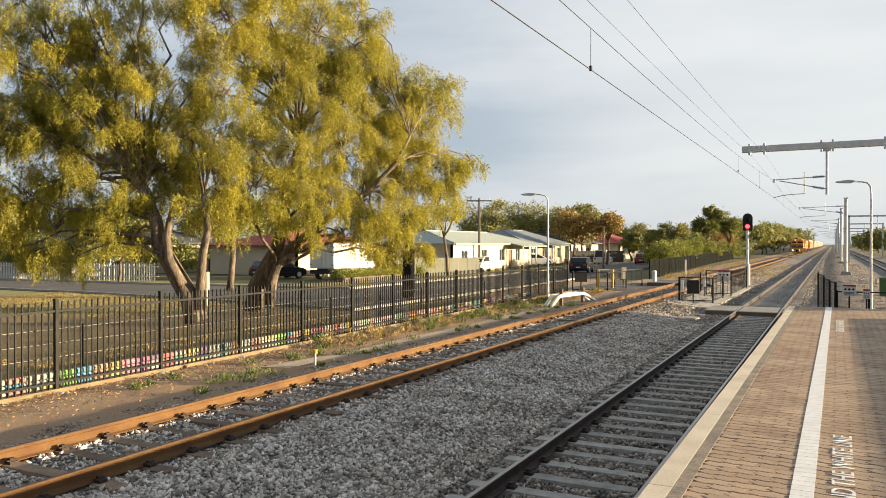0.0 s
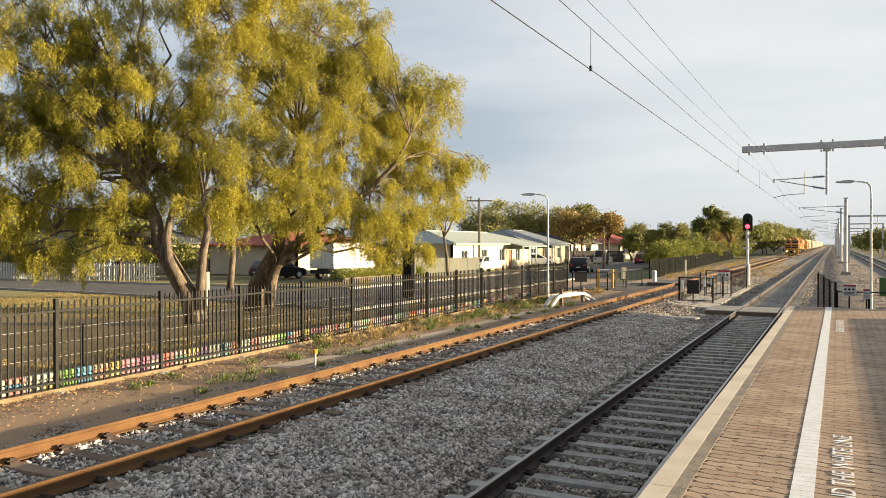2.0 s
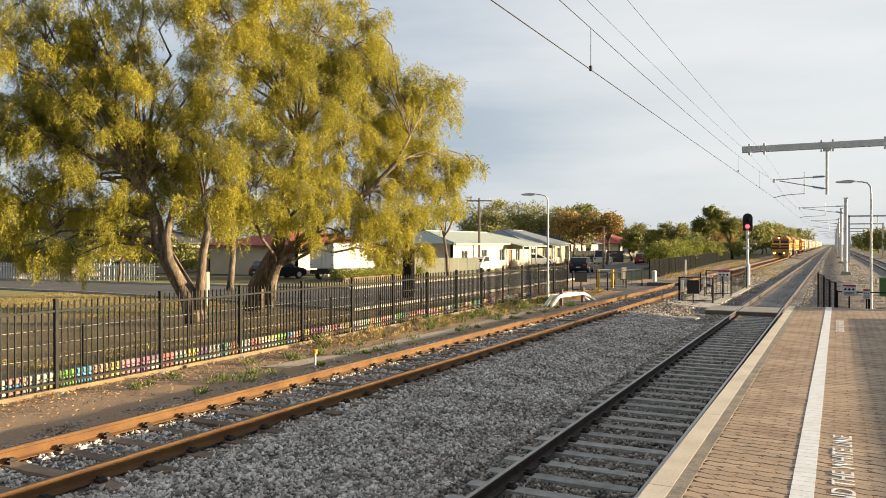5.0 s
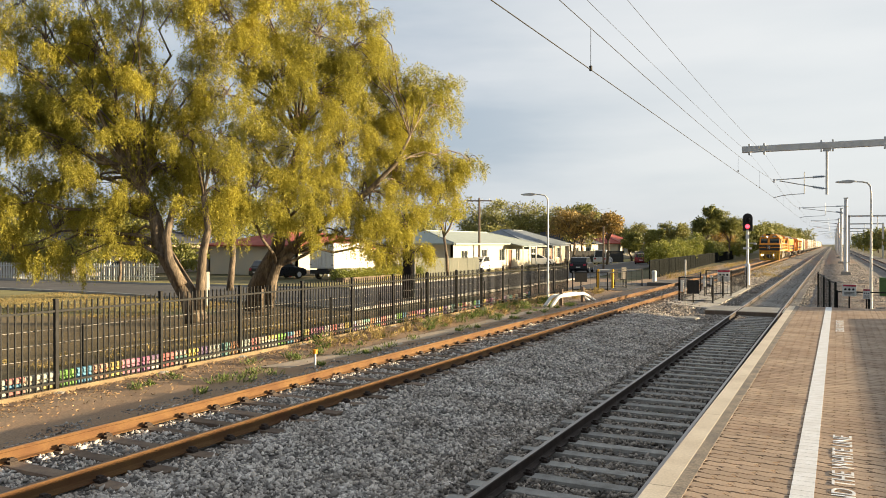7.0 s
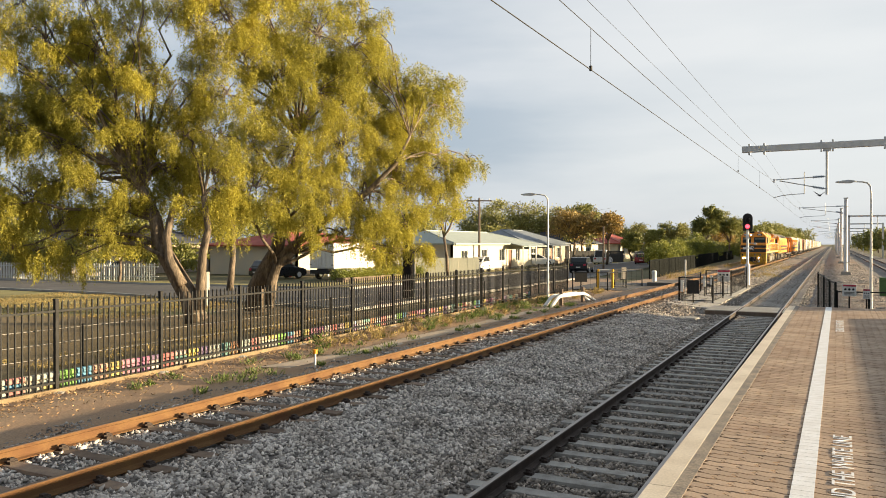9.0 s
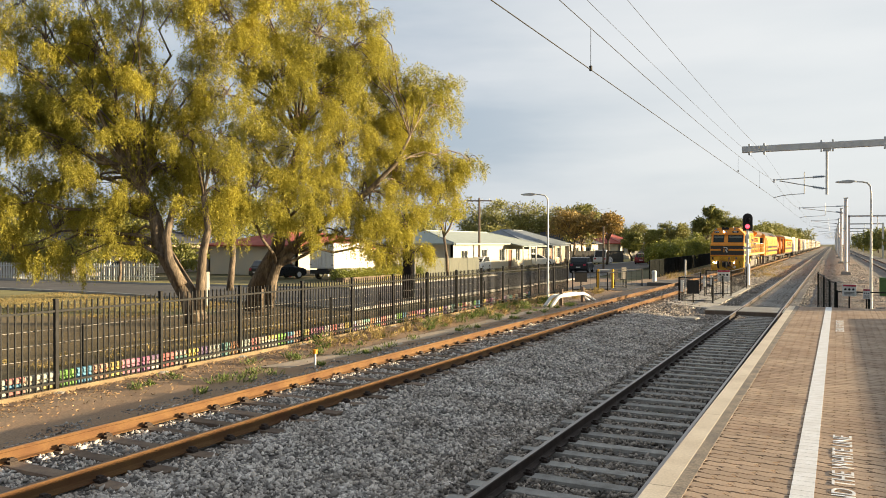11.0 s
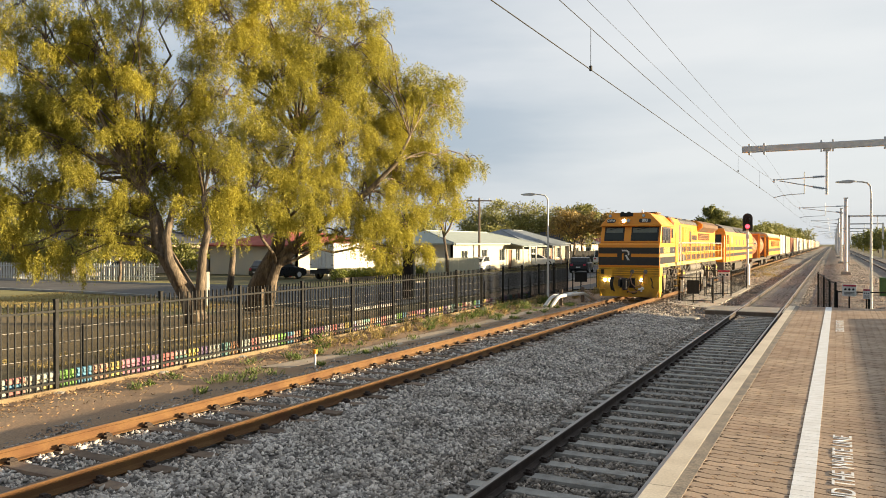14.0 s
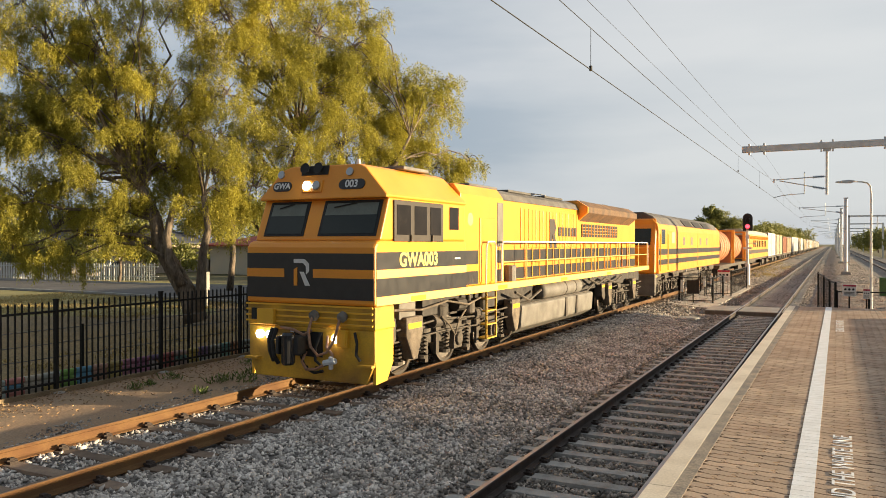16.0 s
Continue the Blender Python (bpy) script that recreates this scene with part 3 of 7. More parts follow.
        for y0, y1 in ((0.50, 0.98), (1.12, 1.58), (1.72, 2.15)):
            part("side_window", Geo().box(min(x + s * .03, x + s * .036), max(x + s * .03, x + s * .036), y0, y1, 2.62, 3.14), M_PANE2, t)
        for y0 in (0.95, 1.75):
            part("window_latch", Geo().box(min(x + s * .03, x + s * .07), max(x + s * .03, x + s * .07), y0, y0 + .05, 2.5, 2.62), M_UNDER, t)
        part("rear_window", Geo().box(min(x, x + s * .006), max(x, x + s * .006), 2.58, 2.98, 2.74, 3.18), M_PANE2, t)
        lettering("GWA003", 0.34, M_SUNSTRIPE, pose(s * 1.419, 1.3, 2.175, 90, 0, s * 90), "lettering", "", 1.08, t, 0.035)
        part("marking_bar", Geo().box(min(s * 1.415, s * 1.42), max(s * 1.415, s * 1.42), 2.75, 3.0, 2.16, 2.19), M_WHITE, t)
    # apron, steps and couplings under the nose
    part("apron", Geo().box(-1.40, 1.40, -0.18, 0.45, 1.02, 1.42), M_DIRTYYELLOW, t, bevel=0.03)
    for z in (1.10, 1.20, 1.30, 1.40):
        part("apron_rib", Geo().box(-1.41, 1.36, -0.215, -0.18, z - 0.014, z + 0.014), M_YELLOW, t)
    pil = Geo().prism([(-1.38, 1.02), (1.38, 1.02), (1.38, 0.50), (1.22, 0.12), (-1.22, 0.12), (-1.38, 0.50)], -0.16, -0.08)
    part("pilot", pil, M_DIRTYYELLOW, t, "dirty yellow pilot plate", bevel=0.02)
    for s in (-1, 1):
        part("pilot_side", Geo().prism([(-0.1, 1.02), (0.45, 1.02), (0.45, 0.45), (0.25, 0.15), (-0.1, 0.12)], s * 1.34 - .03, s * 1.34 + .03, "x"), M_YELLOW, t)
    part("jumper_box", Geo().box(-1.10, -0.72, -0.28, -0.18, 1.05, 1.32), M_YELLOW, t, bevel=0.015)
    # uncut plate: black slab gives the opening's shade
    part("coupler_pocket", Geo().box(-0.42, 0.30, -0.175, -0.06, 0.52, 0.95), M_DARK, t, "black plate standing in for the shaded coupler opening")
    cp = Geo().box(-0.15, 0.12, -0.75, -0.1, 0.74, 0.98).prism([(-0.26, -0.70), (-0.05, -0.62), (0.2, -0.68), (0.22, -0.95), (0.06, -1.02), (0.04, -0.82), (-0.12, -0.80), (-0.16, -1.0), (-0.27, -0.95)], 0.70, 1.0, "z")
    part("coupler", cp, M_DARK, t, "dark knuckle coupler", bevel=0.02, m=pose(-0.1, 0.32, -0.1))
    for x, z, mt, nm in ((-1.09, 0.86, M_HEADLIGHT, "lit ditch light"), (-0.86, 0.86, M_HEADLIGHT, "lit ditch light"), (0.60, 0.86, M_HEADLIGHT, "lit ditch light")):
        part("ditch_light", Geo().lathe([(0.075, 0), (0.075, 0.06), (0.06, 0.07)], 16, pose(x, -0.17, z, 90)), mt, t, nm)
    part("draft_cylinder", Geo().lathe([(0.09, 0), (0.12, 0.04), (0.12, 0.50), (0.09, 0.54)], 18, pose(-0.06, -0.66, 0.44)), M_LENSBLACK, t, "shiny black cylinder beside the coupler", smooth=False)
    part("cable_bundle", Geo().pipe([(-0.78, -0.2, 0.98), (-0.82, -0.26, 0.8), (-0.8, -0.26, 0.6), (-0.76, -0.2, 0.4)], 0.045, 7).pipe([(-0.7, -0.2, 0.98), (-0.74, -0.27, 0.75), (-0.7, -0.27, 0.5), (-0.66, -0.2, 0.36)], 0.04, 7), M_DARK, t)
    part("hose_coupling", Geo().tube((0.5, -0.4, 0.47), (0.74, -0.4, 0.52), 0.05, n=8).tube((0.62, -0.36, 0.38), (0.66, -0.42, 0.58), 0.04, n=8), M_STEEL, t, "bare metal hose couplings")
    part("vent_grille", Geo().box(-1.27, -1.14, -0.225, -0.18, 1.12, 1.32), M_DARK, t)
    # dark discs stand for the shade in two holes
    for x in (-0.05, 0.16):
        part("inspection_hole", Geo().tube((x, -0.168, 0.33), (x, -0.158, 0.33), 0.035, n=10), M_DARK, t)
    part("light_housing", Geo().box(0.66, 0.84, -0.26, -0.15, 0.74, 1.02), M_YELLOW, t, bevel=0.01)
    part("white_tag", Geo().box(-0.40, -0.33, -0.185, -0.176, 0.62, 0.95), M_WHITE, t)
    for s in (-1, 1):
        part("step_plate", Geo().box(s * 1.24 - .15, s * 1.24 + .15, -0.28, -0.16, 0.42, 0.46), M_DIRTYYELLOW, t)
    part("ditch_bracket", Geo().box(0.72, 0.86, -0.24, -0.15, 0.72, 1.0), M_YELLOW, t)
    for x in (0.18, 0.78):
        part("hose_fitting", Geo().lathe([(0.06, 0), (0.09, 0.02), (0.09, 0.1), (0.05, 0.13)], 10, pose(x, -0.2, 1.26, 110)), M_TANKGREY, t)
    hoses = [[(0.18, -0.3, 1.22), (0.12, -0.34, 1.0), (0.18, -0.36, 0.72), (0.34, -0.36, 0.58), (0.52, -0.36, 0.64), (0.66, -0.34, 0.85), (0.76, -0.30, 1.2)],
             [(-0.05, -0.2, 0.95), (-0.1, -0.3, 0.6), (0.05, -0.34, 0.36), (0.25, -0.34, 0.28), (0.42, -0.32, 0.32)],
             [(0.0, -0.25, 0.62), (-0.02, -0.34, 0.45), (0.12, -0.4, 0.34), (0.34, -0.42, 0.36), (0.55, -0.4, 0.46)],
             [(0.3, -0.22, 0.95), (0.26, -0.32, 0.7), (0.3, -0.38, 0.5), (0.45, -0.4, 0.42), (0.6, -0.4, 0.46)],
             [(0.45, -0.22, 0.9), (0.5, -0.32, 0.72), (0.64, -0.36, 0.62), (0.68, -0.4, 0.5)],
             [(1.0, -0.2, 0.98), (1.08, -0.25, 0.8), (1.07, -0.26, 0.62), (1.14, -0.24, 0.52)],
             [(-0.6, -0.2, 1.0), (-0.3, -0.24, 0.98), (-0.05, -0.25, 0.9), (0.1, -0.22, 0.98)]]
    for i, h in enumerate(hoses):
        part("hose", Geo().pipe(h, 0.026, 7), M_HOSE if i % 2 == 0 else M_DARK, t, "sagging air hose")
    # long hood: wide equipment section, doors, engine room, radiator
    part("equipment_section", Geo().prism([(-1.27, 1.58), (1.27, 1.58), (1.27, 3.50), (1.1, 3.72), (-1.1, 3.72), (-1.27, 3.50)], 3.3, 5.6), M_BODY, t, bevel=0.02)
    part("engine_hood", Geo().prism([(-1.08, 1.58), (1.08, 1.58), (1.08, 3.50), (-1.08, 3.50)], 5.6, 19.6), M_BODY, t)
    hr = [(-1.12, 3.50), (1.12, 3.50), (1.02, 3.66), (0.80, 3.76), (-0.80, 3.76), (-1.02, 3.66)]
    part("hood_roof", Geo().prism(hr, 3.32, 12.1), M_ROOFGREY, t, "dirty grey hood roof", bevel=0.015)
    for y in (4.6, 6.9, 9.6):
        part("roof_hatch", Geo().box(-0.85, 0.85, y, y + 1.6, 3.76, 3.82), M_ROOFGREY, t, bevel=0.02)
    for s in (-1, 1):
        for a, b in ((2.03, 2.32), (1.60, 1.88)):
            for y0, y1, h in ((3.3, 4.18, 1.27), (5.2, 5.6, 1.27), (5.65, 19.6, 1.08)):
                part("band", Geo().box(min(s * h, s * (h + .004)), max(s * h, s * (h + .004)), y0, y1, a, b), M_BLACK, t, "black band")
        x = s * 1.27
        part("door", Geo().box(min(x, x + s * .02), max(x, x + s * .02), 4.25, 5.12, 1.62, 3.03), M_ORANGE, t, "orange cab access door", bevel=0.01)
        part("air_intake", Geo().box(min(x, x + s * .012), max(x, x + s * .012), 5.22, 5.56, 2.4, 3.4), M_TANKGREY, t, "grey intake mesh")
        for i in range(9):
            y0 = 7.15 + i * 0.55
            part("hood_door", Geo().box(min(s * 1.08, s * 1.10), max(s * 1.08, s * 1.10), y0, y0 + 0.51, 2.36, 3.36), M_BODY, t, bevel=0.008)
            part("door_rib", Geo().box(min(s * 1.10, s * 1.109), max(s * 1.10, s * 1.109), y0 + 0.235, y0 + 0.275, 1.62, 3.34), M_BODY, t)
        for i in range(6):
            y0 = 9.55 + i * 0.3
            part("lettering_bar", Geo().box(min(s * 1.110, s * 1.116), max(s * 1.110, s * 1.116), y0 + .5, y0 + 0.7, 2.68, 2.94), M_BARS, t)
        part("hood_emblem", Geo().prism([(y + 0.95, z) for y, z in ((8.35, 3.15), (8.75, 3.15), (8.88, 2.9), (8.75, 2.75), (8.95, 2.35), (8.72, 2.35), (8.55, 2.75), (8.55, 2.35), (8.35, 2.35))], min(s * 1.110, s * 1.116), max(s * 1.110, s * 1.116), "x"), M_BARS, t)
        part("small_emblem", Geo().prism(arc(3.78, 2.98, 0.14, 0, 360, 14)[:-1], min(x, x + s * .003), max(x, x + s * .003), "x"), M_SUNSTRIPE, t)
        # flared radiator with grilles
        fl = Geo().prism([(s * 1.0, 3.10), (s * 1.40, 3.42), (s * 1.40, 3.60), (s * 1.05, 3.80), (s * 0.3, 3.80), (s * 0.3, 3.10)][::s], 12.1, 18.6)
        part("radiator_flare", fl, M_GRILLE, t, "soot-stained flared radiator", bevel=0.02)
        part("flare_end", Geo().prism([(s * 1.0, 3.10), (s * 1.40, 3.42), (s * 1.40, 3.60), (s * 1.05, 3.80), (s * 0.3, 3.80), (s * 0.3, 3.10)][::s], 12.0, 12.095), M_BODY, t)
        gb = part("grille", Geo().box(min(s * 1.08, s * 1.10), max(s * 1.08, s * 1.10), 12.35, 16.7, 2.68, 3.08), M_DARK, t, "dark radiator grille")
        for i in range(14):
            part("grille_bar", Geo().box(min(s * 1.10, s * 1.115), max(s * 1.10, s * 1.115), 12.4 + i * 0.33, 12.43 + i * 0.33, 2.68, 3.08), M_BODY, gb)
        for z in (2.78, 2.88, 2.98):
            part("grille_bar", Geo().box(min(s * 1.10, s * 1.113), max(s * 1.10, s * 1.113), 12.35, 16.7, z - .008, z + .008), M_BODY, gb)
        for i in range(8):
            part("rear_rib", Geo().box(min(s * 1.085, s * 1.11), max(s * 1.085, s * 1.11), 12.6 + i * 0.8, 12.66 + i * 0.8, 1.62, 2.5), M_BODY, t)
        handrails(t, s * 1.36, 5.35, 20.55, 1.52, 1.58, 2.51)
        part("step_rail", Geo().pipe([(s * 1.38, 4.35, 1.5), (s * 1.40, 4.35, 2.40), (s * 1.40, 4.42, 2.51), (s * 1.40, 4.78, 2.51), (s * 1.40, 4.88, 2.42), (s * 1.38, 4.88, 1.5)], 0.02, 6), M_STEEL, t, "steel grab rails by the steps")
        part("step_rail", Geo().pipe([(s * 1.40, 5.2, 1.62), (s * 1.40, 5.2, 2.42), (s * 1.40, 5.28, 2.51), (s * 1.36, 5.5, 2.51)], 0.02, 6), M_STEEL, t)
        st = Geo()
        for z in (0.38, 0.68, 0.98, 1.25):
            st.box(min(s * 1.12, s * 1.38), max(s * 1.12, s * 1.38), 4.42, 4.92, z, z + 0.03)
        st.box(min(s * 1.34, s * 1.38), max(s * 1.34, s * 1.38), 4.40, 4.43, 0.38, 1.5).box(min(s * 1.34, s * 1.38), max(s * 1.34, s * 1.38), 4.92, 4.95, 0.38, 1.5)
        part("step_ladder", st, M_DIRTYYELLOW, t)
        part("walkway_box", Geo().tube((s * 1.22, 6.1, 1.58), (s * 1.22, 6.1, 1.95), 0.16, n=12), M_TANKGREY, t)
    part("rear_top", Geo().box(-1.0, 1.0, 18.6, 19.6, 3.5, 3.74), M_BODY, t)
    for y in (14.2, 17.0):
        part("exhaust_stack", Geo().box(-0.5, 0.5, y, y + 0.7, 3.78, 3.92), M_ROOFGREY, t, bevel=0.03)
    # frame and underfloor
    part("deck", Geo().box(-1.405, 1.405, 3.3, 20.75, 1.42, 1.58), M_YELLOW, t)
    part("underframe", Geo().box(-1.0, 1.0, 0.4, 20.6, 1.0, 1.42), M_UNDERDARK, t)
    for y in (1.0, 4.95, 9.4, 14.2):
        stripe(t, y, y + 0.55, 1.414, 1.44, 1.53, M_MARK, "sill_mark", "bright yellow mark on the sill")
    for s in (-1, 1):
        part("equipment_box", Geo().box(min(s * 1.0, s * 1.22), max(s * 1.0, s * 1.22), 0.9, 1.5, 1.1, 1.4), M_TANKGREY, t, bevel=0.02)
        part("brake_valve", Geo().box(min(s * 1.0, s * 1.2), max(s * 1.0, s * 1.2), 1.8, 2.9, 1.08, 1.4).tube((s * 1.12, 3.3, 1.2), (s * 1.12, 3.7, 1.2), 0.14, n=10), M_UNDERDARK, t, bevel=0.02)
        part("air_reservoir", Geo().lathe([(0.05, 0), (0.18, 0.03), (0.22, 0.12), (0.22, 3.3), (0.18, 3.4), (0.05, 3.43)], 18, pose(s * 1.14, 8.3, 1.2, -90)), M_TANKGREY, t, "dusty grey air cylinder", smooth=True)
        for y in (10.1, 11.0):
            part("strap", Geo().lathe([(0.226, 0), (0.228, 0), (0.228, 0.06), (0.226, 0.06)], 18, pose(s * 1.14, y, 1.2, -90)), M_UNDER, t)
        part("pipe_run", Geo().pipe([(s * 1.3, 5.9, 1.1), (s * 1.25, 6.4, 0.95), (s * 1.27, 8.0, 0.97), (s * 1.3, 12.2, 0.99), (s * 1.2, 13.4, 1.2)], 0.03, 6).pipe([(s * 1.33, 6.2, 1.3), (s * 1.3, 7.2, 1.05), (s * 1.25, 8.2, 1.25)], 0.035, 6), M_UNDER, t)
        part("cable_run", Geo().pipe([(s * 1.2, 12.8, 1.35), (s * 1.28, 13.6, 1.15), (s * 1.24, 14.6, 1.3), (s * 1.3, 15.6, 1.12), (s * 1.2, 17, 1.3)], 0.04, 6), M_UNDER, t)
    tank = Geo().prism([(-1.0, 0.24), (1.0, 0.24), (1.34, 0.42), (1.38, 0.95), (1.2, 1.0), (-1.2, 1.0), (-1.38, 0.95), (-1.34, 0.42)], 6.55, 12.7)
    tk = part("fuel_tank", tank, M_TANKGREY, t, "dusty grey fuel tank under the frame", bevel=0.05)
    for y in (9.9, 10.9):
        part("tank_band", Geo().box(1.37, 1.392, y, y + 0.16, 0.42, 0.95), M_UNDER, tk)
    part("tank_end", Geo().box(-1.2, 1.2, 6.2, 6.53, 0.4, 1.0), M_DARK, t)
    bogie(t, 3.45, (1.55, 3.45, 5.35))
    bogie(t, 17.45, (15.55, 17.45, 19.35))
    # added dark blocks that stop light and stand for shade behind the bogies
    for y in (3.45, 17.45):
        part("traction_motor", Geo().box(-0.62, 0.62, y - 2.3, y + 2.3, 0.16, 0.9), M_UNDERDARK, t, "dark backing block added between the wheels in place of shade", bevel=0.04)
    for s in (-1, 1):
        for y, w in ((0.98, 0.62), (6.0, 0.55), (14.7, 0.5), (18.2, 0.55)):
            hp_ = part("sand_hopper", Geo().prism([(y, 1.14), (y + w, 1.14), (y + w, 0.84), (y + w * .7, 0.40), (y + w * .4, 0.36), (y, 0.80)], min(s * 1.10, s * 1.33), max(s * 1.10, s * 1.33), "x"), M_DUST, t, "dust-caked sand hopper", bevel=0.03)
            part("hopper_mark", Geo().box(min(s * 1.33, s * 1.336), max(s * 1.33, s * 1.336), y + .06, y + w - .08, 0.93, 1.03), M_MARK, hp_)
            part("sand_pipe", Geo().pipe([(s * 1.2, y + w * .5, 0.42), (s * 1.14, y + w * .45, 0.25), (s * 0.95, y + w * .2, 0.12)], 0.03, 7), M_DUST, t)
        for y in (2.55, 3.9, 4.6):
            part("brake_cylinder", Geo().lathe([(0.10, 0), (0.15, 0.03), (0.15, 0.24), (0.10, 0.28), (0.06, 0.28), (0.06, 0.4)], 14, pose(s * 1.16, y, 0.98)), M_UNDER, t, "dusty upright brake cylinder")
        part("air_pipe", Geo().pipe([(s * 1.28, 0.6, 1.3), (s * 1.3, 1.6, 1.24), (s * 1.28, 2.7, 1.33), (s * 1.31, 3.6, 1.2), (s * 1.28, 4.3, 1.3)], 0.022, 6), M_DUST, t)
        part("air_pipe", Geo().pipe([(s * 1.3, 2.4, 1.05), (s * 1.33, 2.7, 0.85), (s * 1.3, 3.0, 0.62), (s * 1.28, 3.2, 0.9), (s * 1.3, 3.5, 1.1)], 0.018, 6), M_DUST, t)
    for s in (-1, 1):
        part("end_post", Geo().pipe([(s * 1.36, 20.55, 2.51), (s * 1.36, 20.7, 2.45), (s * 1.36, 20.72, 1.5)], 0.022, 6), M_STEEL, t)
    part("end_rail", Geo().tube((-1.36, 20.6, 2.3), (1.36, 20.6, 2.3), 0.02, n=6), M_YELLOW, t)
    part("drawbar", Geo().box(-0.12, 0.12, 20.7, 22.4, 0.7, 0.95), M_UNDER, t)
    return t


def second_locomotive():
    t = thing("locomotive", "full-width orange diesel locomotive with rounded grey roof", "locomotive")
    sec = [(-1.45, 1.18), (1.45, 1.18), (1.45, 3.05), (1.40, 3.30), (1.20, 3.52), (-1.20, 3.52), (-1.40, 3.30), (-1.45, 3.05)]
    part("body", Geo().prism(sec, 0.35, 20.0), M_BODY, t, bevel=0.02)
    rf = [(-1.40, 3.30), (1.40, 3.30), (1.12, 3.66), (0.7, 3.86), (-0.7, 3.86), (-1.12, 3.66)]
    part("roof", Geo().prism(rf, 0.75, 19.5), M_ROOFGREY, t, "weathered grey roof", bevel=0.05)
    for y in (7.2, 10.4, 13.6):
        for s in (-1, 1):
            m = pose(s * 1.26, y, 3.49, 0, s * 52, 0)
            part("roof_grille", Geo().box(-0.2, 0.2, 0, 2.4, 0.0, 0.03), M_DARK, t, "dark roof grille", m=m)
    nose = Geo().prism([(0.0, 1.18), (0.5, 1.18), (0.5, 3.6), (0.35, 3.3), (0.05, 2.3)], -1.36, 1.36, "x")
    part("cab_front", nose, M_ORANGE, t, bevel=0.08)
    for x0, x1 in ((-1.15, -0.1), (0.1, 1.15)):
        part("windscreen", Geo().box(x0, x1, -0.03, 0.0, 0, 0.72), M_PANE, t, m=pose(0, 0.08, 2.42) @ pose(0, 0, 0, -16))
    part("light_box", Geo().box(-0.3, 0.3, -0.05, 0.1, 0, 0.2), M_DARK, t, m=pose(0, 0.36, 3.35))
    part("front_apron", Geo().box(-1.35, 1.35, 0.02, 0.25, 0.25, 1.17), M_TANKGREY, t, bevel=0.03)
    for s in (-1, 1):
        for a, b in ((1.98, 2.24), (1.55, 1.78)):
            part("band", Geo().box(min(s * 1.45, s * 1.454), max(s * 1.45, s * 1.454), 0.4, 20, a, b), M_BLACK, t, "black band")
        part("side_window", Geo().box(min(s * 1.45, s * 1.456), max(s * 1.45, s * 1.456), 0.95, 1.75, 2.45, 3.1), M_PANE, t)
        for y in (2.3, 4.6, 10.9):
            part("door_seam", Geo().box(min(s * 1.45, s * 1.457), max(s * 1.45, s * 1.457), y, y + .1, 1.3, 3.1), M_ORANGE, t)
        for y in (6.3, 8.6, 11.6, 14.0):
            part("body_window", Geo().box(min(s * 1.45, s * 1.456), max(s * 1.45, s * 1.456), y, y + .55, 2.40, 2.8), M_TANKGREY, t)
        part("emblem_bar", Geo().box(min(s * 1.45, s * 1.457), max(s * 1.45, s * 1.457), 3.3, 4.1, 2.5, 3.0), M_TAN, t)
        part("grab_rail", Geo().tube((s * 1.5, 0.5, 1.3), (s * 1.5, 0.5, 2.9), 0.02, n=6).tube((s * 1.5, 2.2, 1.3), (s * 1.5, 2.2, 2.9), 0.02, n=6), M_YELLOW, t)
    part("underframe", Geo().box(-1.1, 1.1, 0.5, 19.8, 0.85, 1.18), M_UNDER, t)
    part("fuel_tank", Geo().prism([(-1.0, 0.3), (1.0, 0.3), (1.3, 0.5), (1.3, 1.0), (-1.3, 1.0), (-1.3, 0.5)], 7.2, 12.2), M_UNDER, t, bevel=0.04)
    bogie(t, 3.9, (2.0, 3.9, 5.8))
    bogie(t, 16.1, (14.2, 16.1, 18.0))
    part("drawbar", Geo().box(-0.12, 0.12, 20.0, 21.4, 0.7, 0.95), M_UNDER, t)
    return t


def flat(t, length, deck=0.98):
    part("underframe", Geo().box(-1.25, 1.25, 0.3, length - 0.3, deck - 0.22, deck), M_UNDER, t)
    part("centre_sill", Geo().box(-0.35, 0.35, 2.5, length - 2.5, 0.45, deck - 0.22), M_UNDER, t)
    part("drawbar", Geo().box(-0.1, 0.1, -0.2, length + 0.25, 0.66, 0.86), M_UNDER, t)
    for yc in (2.4, length - 2.4):
        b = Geo()
        for s in (-1, 1):
            b.prism([(yc - 1.3, 0.45), (yc - 1.1, 0.72), (yc + 1.1, 0.72), (yc + 1.3, 0.45), (yc + 0.5, 0.2), (yc - 0.5, 0.2)], s * 0.95 - .07, s * 0.95 + .07, "x")
            for a in (-0.9, 0.9):
                b.lathe([(0.1, -0.06), (0.45, -0.06), (0.45, 0.06), (0.1, 0.06)], 20, pose(s * 0.78, yc + a, 0.45, 0, 90))
        b.box(-0.9, 0.9, yc - 0.3, yc + 0.3, 0.4, 0.76)
        part("bogie", b, M_UNDER, t, "dusty two-axle bogie")


